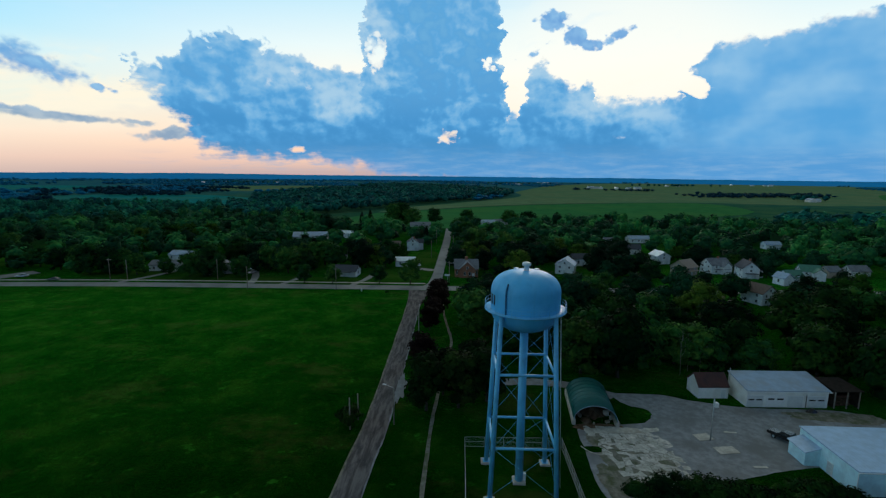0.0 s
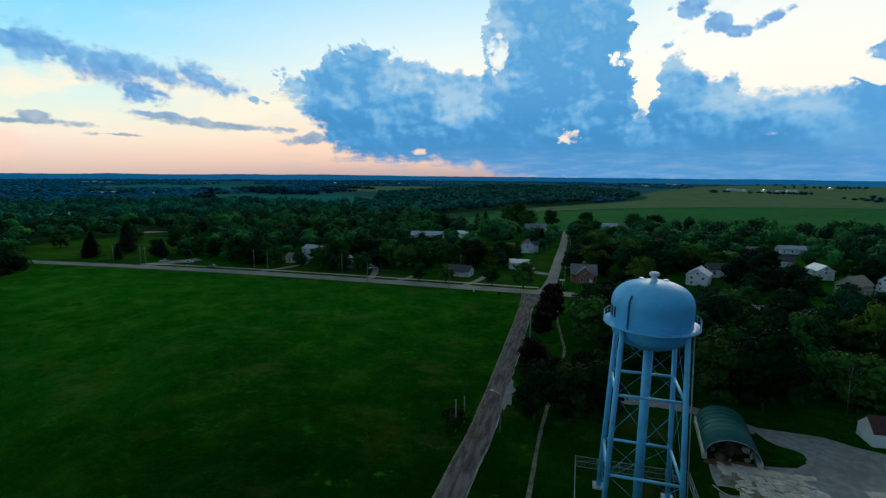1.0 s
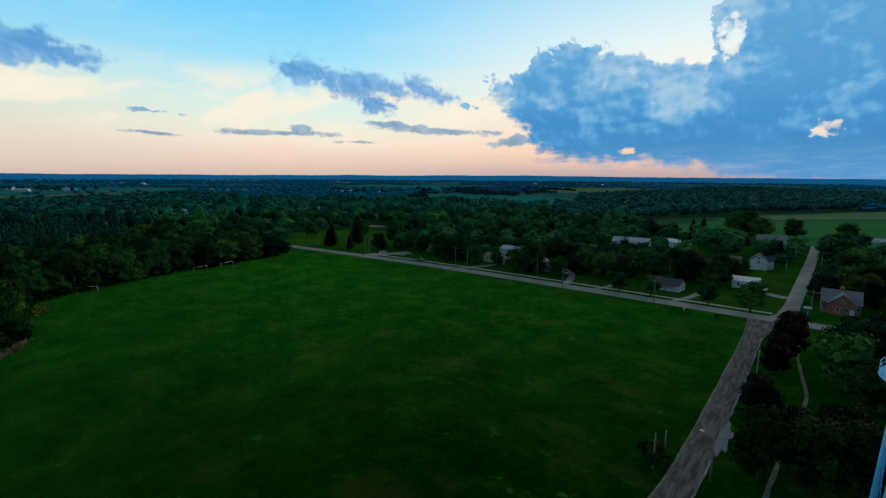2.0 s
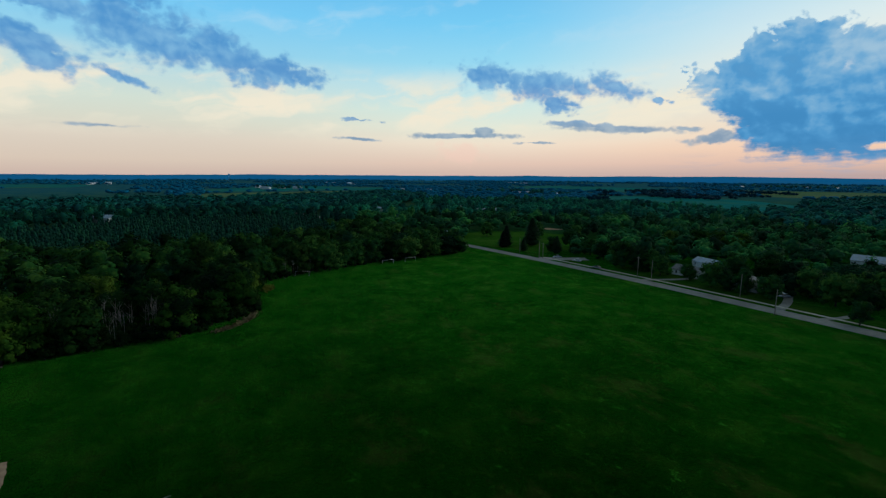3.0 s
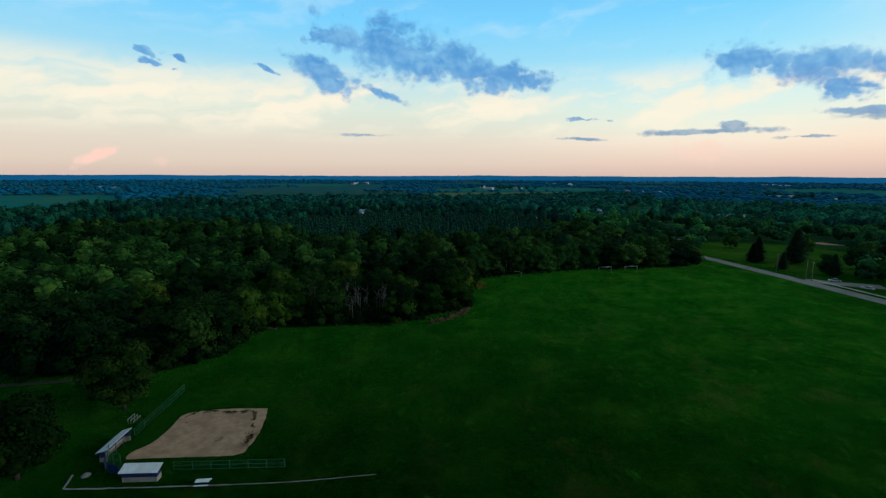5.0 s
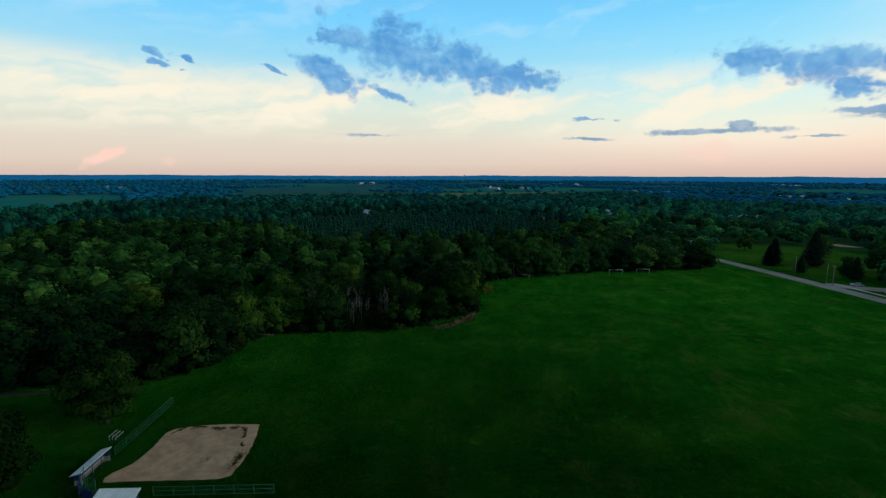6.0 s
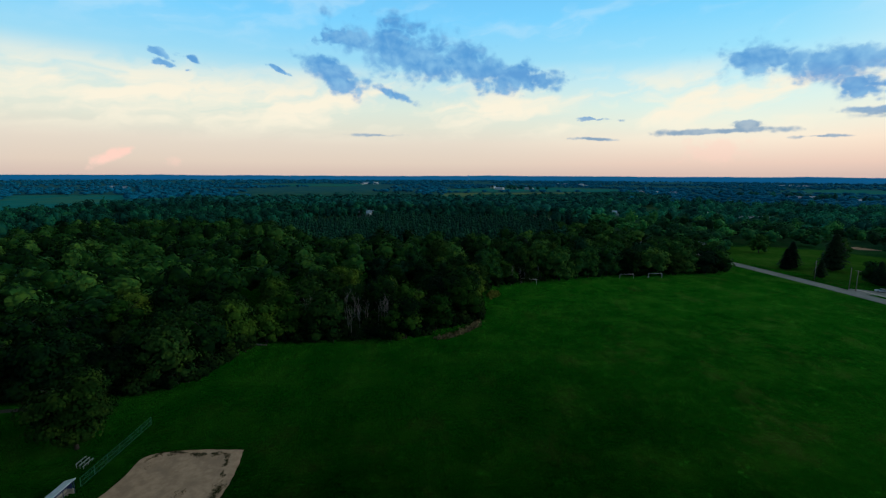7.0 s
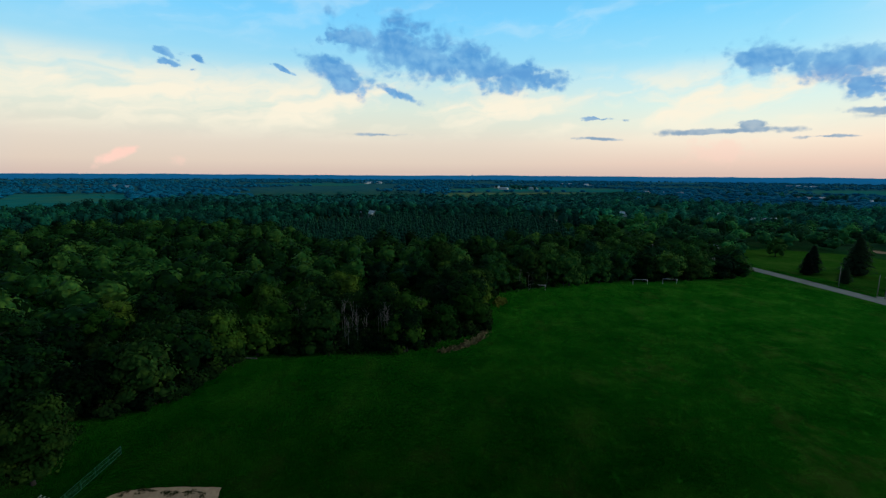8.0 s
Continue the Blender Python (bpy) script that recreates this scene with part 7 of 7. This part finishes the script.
for k in range(120):                                           # undergrowth along the edge
    t = rng_w.uniform(0, 15.0)
    (x0, y0), (x1, y1) = FOREST[int(t) + 1], FOREST[int(t) + 2]
    tree("shrub", x0 + (x1 - x0) * (t % 1) - rng_w.uniform(0, 4), y0 + (y1 - y0) * (t % 1) - rng_w.uniform(-1, 1), rng_w.uniform(0.55, 1.25), "undergrowth at the wood edge")
mid_rest = [p for p in rest if p[0] > -420 and p[1] > -260]
far_rest = [p for p in rest if not (p[0] > -420 and p[1] > -260) and clearing(*p)]
woodland("woodland", mid_rest, M_WOOD_LEAF, 2, "dense dark green deciduous wood behind the meadow", 96, 0.81, (8, 16.5), (10, 16), 5, M_CROWN_SHADE)
woodland("pine_plantation", scatter(PINES, 6.2, 15, 0.4), M_PINE, 14, "even rows of dark young pines in the wood", 14, 1.0, (8, 11), (5, 7.5), 3, pointed=True)
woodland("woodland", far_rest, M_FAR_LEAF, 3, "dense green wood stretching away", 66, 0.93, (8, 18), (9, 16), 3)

def dead_tree(x, y, h):
    root = thing("dead_tree", pose(x, y, 0, 0, 0, rng_w.uniform(0, 360)), "bare pale dead tree trunk in the wood edge", "tree", "dead trees")
    bm = bmesh.new()
    rod(bm, (0, 0, -0.2), (0.3, 0.2, h * 0.6), 0.07, 0.045, 6), rod(bm, (0.3, 0.2, h * 0.6), (0.1, 0.5, h), 0.045, 0.015, 6)
    part("trunk", bm, M_BARK_PALE, root)
    for k in range(8):
        bm = bmesh.new()
        z = h * rng_w.uniform(0.35, 0.85)
        a = rng_w.uniform(0, 6.28)
        e = Vector((math.cos(a) * 0.8, math.sin(a) * 0.8, z + 1.5))
        rod(bm, (0.2, 0.15, z), e, 0.035, 0.016, 5)
        rod(bm, e, e + Vector((math.cos(a + 0.7) * 0.7, math.sin(a + 0.7) * 0.7, 1.0)), 0.02, 0.008, 4)
        part("branch", bm, M_BARK_PALE, root)


for k in range(30):
    dead_tree(-162 - rng_w.uniform(0, 14), rng_w.uniform(-30, 5), rng_w.uniform(7, 12))
for k in range(20):
    t = rng_w.uniform(11.0, 14.0)
    (x0, y0), (x1, y1) = FOREST[int(t)], FOREST[int(t) + 1]
    dead_tree(x0 + (x1 - x0) * (t % 1) - rng_w.uniform(0, 2.5), y0 + (y1 - y0) * (t % 1), rng_w.uniform(7, 11))
for k in range(40):
    tree("shrub", -161 - rng_w.uniform(0, 18), rng_w.uniform(-29, 3), rng_w.uniform(0.5, 1.0), "undergrowth at the wood edge")
for x, y, h in ((54.5, 112, 12.5), (57.5, 114.5, 9.5), (60.0, 113.5, 9), (92, 124, 10)):
    dead_tree(x, y, h)
bm_spots = np.random.default_rng(5)
for line, wide, n, tall, mat, label in (([(-162, 13.5), (-166, 19.5), (-172, 24.5), (-179, 27)], 0.8, 620, 0.7, M_DRYGRASS, "fringe of dry tan brush round the wood corner"),
                                        ([(-217.5, 38), (-213.5, 37), (-209.5, 36)], 1.1, 300, 1.1, M_YELLOWBRUSH, "low yellowish brush in the meadow")):
    way = spline(line, 0.5)
    at_ = np.array([way[k][:] for k in bm_spots.integers(0, len(way), n)])
    p = at_ + np.concatenate([bm_spots.normal(size=(n, 2)) * wide, np.zeros((n, 1))], 1)
    lean = np.concatenate([bm_spots.normal(size=(n, 2)) * 0.35, bm_spots.uniform(0.4, 1.0, (n, 1)) * tall], 1)
    side = np.cross(lean, bm_spots.normal(size=(n, 3)))
    side /= np.linalg.norm(side, axis=1)[:, None] * 5
    qv = np.stack([p - side, p + side, p + lean + side * 0.5, p + lean - side * 0.5], 1).reshape(-1, 3)
    tagged(part("dry_brush", soup("dry_brush", qv, np.arange(n * 4).reshape(-1, 4)), mat), label, "brush", kind="stuff")

# park over the road
for x, y, s in ((-265, 199, 1.6), (-268, 204, 1.3), (-262, 222, 1.75), (-245, 201, 0.8), (-228, 214, 1.0)):
    tree("spruce", x, y, s, "spruces in the park")
for x, y, k, s in ((-232, 215, "maple", 0.8), (-221, 222, "locust", 0.6), (-275, 232, "ash", 0.8), (-262, 262, "oak", 0.9), (-297, 258, "ash", 0.8), (-243, 240, "oak", 0.9), (-230, 236, "maple", 0.9), (-213, 228, "oak", 0.8), (-318, 222, "maple", 0.9)):
    tree(k, x, y, s, "park trees")

# along the lane and the tower
for x, y, s in ((-8.0, 181, 1.15), (-7.4, 173.5, 1.2), (-8.0, 166, 1.2), (-7.6, 158, 1.2), (-8.4, 149.5, 1.1), (-9.0, 142, 1.0), (-9.2, 115, 1.05), (2.2, 113, 0.8)):
    tree("purple_maple", x, y, s, "purple maples along the lane")
for x, y, s in ((-6.4, 91, 1.1), (0.2, 92.5, 1.12), (6.2, 95.5, 1.1), (-3.2, 98, 1.0), (3.4, 101, 1.05)):
    tree("shade_tree", x, y, s, "shade trees beside the lane")
tree("shrub", -20.9, 84.5, 0.95, "bushes")
tree("shrub", -29.6, 187.6, 0.3, "bushes")
tree("yellow_shrub", 50.5, 63.6, 1.15, "bushes below the yard")
for x, y, k, s in ((-105.6, -52.4, "park_tree", 0.92), (-82.6, -55.4, "park_tree", 0.95)):
    tree(k, x, y, s, "trees behind the ball field")
for k in range(19):
    tree("hedge_shrub" if k not in (10, 15) else "yellow_shrub", 27.5 + k * 2.0, 62.0 + rng_w.uniform(-1.5, 2.2) + 2.2 * math.sin(k / 14 * 3.1), rng_w.uniform(0.85, 1.2), "bushes below the yard")

# street trees
for x, y, k, s in ((-110, 393, "sycamore", 1.25), (-63, 448, "oak", 1.45), (-54, 452, "ash", 1.5), (-46, 447, "oak", 1.3), (-26, 470, "oak", 1.1), (-98, 467, "spruce", 1.0), (-92, 479, "spruce", 1.1), (7, 453, "oak", 1.1), (-1, 398, "maple", 1.0), (10.6, 299, "oak", 1.1), (28, 290, "maple", 1.1), (42, 254, "sycamore", 1.0), (48, 469, "oak", 1.1), (65, 460, "oak", 1.1), (-23.9, 329, "spruce", 1.1), (-27.5, 334, "spruce", 0.9), (23, 339, "maple", 1.05), (4.6, 352, "oak", 1.0), (-72, 246, "oak", 1.0), (-85, 246, "maple", 0.9), (-42, 268, "oak", 0.8), (-53.3, 266, "locust", 1.0), (-201, 290, "locust", 1.15), (-193, 303, "locust", 1.2), (-183, 312, "locust", 1.2), (-175, 322, "locust", 1.15), (-188, 309, "locust", 1.1), (-68.8, 202.5, "lawn_tree", 1.45), (-56.2, 202.5, "lawn_tree", 1.4), (-35.3, 203, "lawn_tree", 1.45), (-21.6, 203, "lawn_tree", 1.35), (-126, 212, "oak", 0.8), (-113, 214, "ash", 0.75), (-102, 213, "oak", 0.75),
                   (-95, 230, "maple", 1.0), (-84, 224, "oak", 0.9), (-132, 240, "maple", 1.0), (-44, 240, "locust", 1.0), (-52, 246, "maple", 1.0), (-64, 238, "oak", 0.95), (-166, 216, "maple", 1.0), (-176, 214, "oak", 1.0), (-186, 220, "ash", 0.9), (-153, 214, "oak", 0.72), (-140, 216, "maple", 0.62), (-162, 218, "ash", 0.8), (-120, 213, "maple", 0.66), (-197, 222, "oak", 0.85), (-75, 226, "maple", 0.8), (47, 116, "oak", 0.8), (56, 119, "maple", 0.9), (64, 116, "ash", 0.75), (39, 114, "maple", 0.75), (73, 113, "oak", 0.7)):
    tree(k, x, y, s, "street trees")


def in_lawn(x, y):
    return any(((x - a) / rx) ** 2 + ((y - b) / ry) ** 2 < 1 for a, b, rx, ry in ((-290, 240, 54, 46), (-332, 298, 26, 22), (-258, 214, 24, 12), (-85, 209, 60, 6), (-30, 225, 16, 14), (-100, 320, 22, 14), (205, 322, 14, 12), (-19, 262, 5, 40), (-90, 352, 16, 12)))


EAST = [(18, 104), (34, 108), (50, 108), (62, 111), (84, 106), (100, 96), (140, 90), (230, 80), (420, 150), (640, 430), (540, 560), (330, 500), (200, 470), (60, 470), (-3, 440), (-4, 300), (-3, 225), (3, 190), (1, 150), (2, 122)]
WESTT = [(-17, 236), (-17, 470), (-150, 470), (-190, 600), (-330, 640), (-640, 620), (-800, 400), (-700, 165), (-560, 158), (-400, 180), (-282, 196), (-222, 206), (-155, 220), (-90, 226)]
def low_line(x, y):
    """Sight lines kept open towards houses that show."""
    for hx, hy, r in HOUSES:
        if y < hy and hy - y < 46 and abs(x - hx * (y / hy)) < r * (1.0 if hy - y < 28 else 0.7):
            return True
    return False


free = lambda x, y: not clear_of(x, y, 3.0) or in_lawn(x, y) or low_line(x, y)
spots = scatter(EAST, 14.0, 31, avoid=free) + scatter(WESTT, 14.0, 32, avoid=lambda x, y: free(x, y) or hides_field(x, y))
spots.sort(key=lambda p: math.hypot(p[0] - 20, p[1] - 20))
for x, y in spots[:215]:
    # beyond y 150 mostly kinds whose leaf colour is lifted for haze
    tree(rng_w.choice(("elm", "elm", "ash", "elm", "oak", "elm") if y < 150 else ("linden", "sycamore", "linden", "sycamore", "locust", "maple")), x, y, rng_w.choice((rng_w.uniform(0.6, 0.85), rng_w.uniform(0.85, 1.12), rng_w.uniform(0.95, 1.32) if y < 165 else rng_w.uniform(0.8, 1.15))), "town trees", squash=rng_w.uniform(0.82, 1.05))
town_mid = [p for p in spots[215:] if math.hypot(*p) < 540]
town_far = [p for p in spots[215:] if math.hypot(*p) >= 540 and clearing(*p)]
woodland("town_trees", town_mid, M_MID_LEAF, 6, "dense green trees among the houses", 74, 0.89, (6, 15.5), (9, 16), 5, M_CROWN_SHADE)
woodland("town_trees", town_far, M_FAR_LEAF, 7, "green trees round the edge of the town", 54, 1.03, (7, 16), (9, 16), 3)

# far woods, field by field
def in_field(x, y):
    return any(inside(x, y, poly) for _, poly in FIELDS)


belt = scatter([(-217, 462), (-174, 530), (-142, 594), (-104, 704), (-4, 874), (100, 1070), (132, 1224), (150, 1420), (-34, 1860), (-290, 2100), (-450, 1740), (-403, 1130), (-393, 780), (-320, 640)], 16, 41, avoid=in_field)
belt += scatter([(330, 520), (520, 520), (760, 640), (1250, 900), (1200, 830), (700, 480), (420, 420), (330, 440)], 13, 42, avoid=hides_field)
belt += scatter([(-640, -420), (-640, 100), (-830, 60), (-900, -60), (-800, -380)], 12, 43, avoid=hides_field)
belt += scatter([(-640, 100), (-560, 130), (-800, 420), (-1050, 480), (-1100, 200), (-830, 60)], 13, 44, avoid=hides_field)
for cx, cy, n, spread in ((735, 1030, 8, 30), (300, 2650, 22, 130), (-1050, 2240, 40, 220), (-1640, 300, 30, 160), (-980, 760, 30, 150), (1100, 2500, 26, 160)):
    for k in range(n):
        belt.append((cx + rng_b.gauss(0, spread * 0.6), cy + rng_b.gauss(0, spread * 0.22)))
grove = scatter([(-830, 900), (-580, 960), (-610, 1240), (-1000, 1330), (-1050, 1120)], 15, 46, 0.5, avoid=lambda x, y: noise.noise((x * 0.007, y * 0.016, 3.0)) < 0.06)
grove += scatter([(-640, 610), (-500, 650), (-560, 740), (-720, 760)], 13, 47, 0.5, avoid=lambda x, y: noise.noise((x * 0.012, y * 0.02, 8.0)) < 0.05)
for cx, cy, n, spread, deep in ((540, 1640, 16, 60, 20), (600, 1600, 14, 45, 16), (640, 1195, 50, 75, 26), (760, 1225, 80, 130, 40), (850, 1260, 60, 100, 30), (420, 1700, 10, 30, 12)):
    for k in range(n):
        grove.append((cx + rng_b.gauss(0, spread * 0.6), cy + rng_b.gauss(0, deep)))
for ax, ay, bx, by, n in ((-1000, 1500, -640, 1420, 90),):      # hedgerows across the fields
    for k in range(n):
        f = rng_b.random()
        if noise.noise((f * 7.0, ax * 0.01, 0.0)) > -0.15:
            grove.append((ax + (bx - ax) * f, ay + (by - ay) * f + rng_b.gauss(0, 2.5)))
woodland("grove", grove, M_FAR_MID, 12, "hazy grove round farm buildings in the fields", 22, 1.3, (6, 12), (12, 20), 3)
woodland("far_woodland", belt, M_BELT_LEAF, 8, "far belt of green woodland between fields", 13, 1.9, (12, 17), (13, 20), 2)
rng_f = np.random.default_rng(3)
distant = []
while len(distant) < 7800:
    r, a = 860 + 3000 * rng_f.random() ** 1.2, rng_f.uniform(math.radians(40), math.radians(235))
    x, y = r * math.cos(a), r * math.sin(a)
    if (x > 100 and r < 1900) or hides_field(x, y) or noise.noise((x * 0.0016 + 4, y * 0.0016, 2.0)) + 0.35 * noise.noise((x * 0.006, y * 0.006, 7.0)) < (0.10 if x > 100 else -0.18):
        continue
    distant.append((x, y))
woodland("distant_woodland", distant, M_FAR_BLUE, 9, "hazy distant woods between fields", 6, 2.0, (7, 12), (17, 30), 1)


def far_tower():
    root = thing("water_tower", pose(-3000, 262, 0), "tiny far-off water tower on the horizon", "water tower")
    bm = bmesh.new()
    lathe(bm, [(0, 46), (4, 45.3), (5.5, 43), (5.5, 41), (4, 38.6), (0, 38)], 20)
    part("tank", bm, M_STEEL_BLUE, root)
    for k in range(4):
        a = math.pi / 4 + k * math.pi / 2
        bm = bmesh.new()
        rod(bm, (6 * math.cos(a), 6 * math.sin(a), -0.5), (4.5 * math.cos(a), 4.5 * math.sin(a), 40.5), 0.4, 0.4, 6)
        part("leg", bm, M_STEEL_BLUE, root)


far_tower()
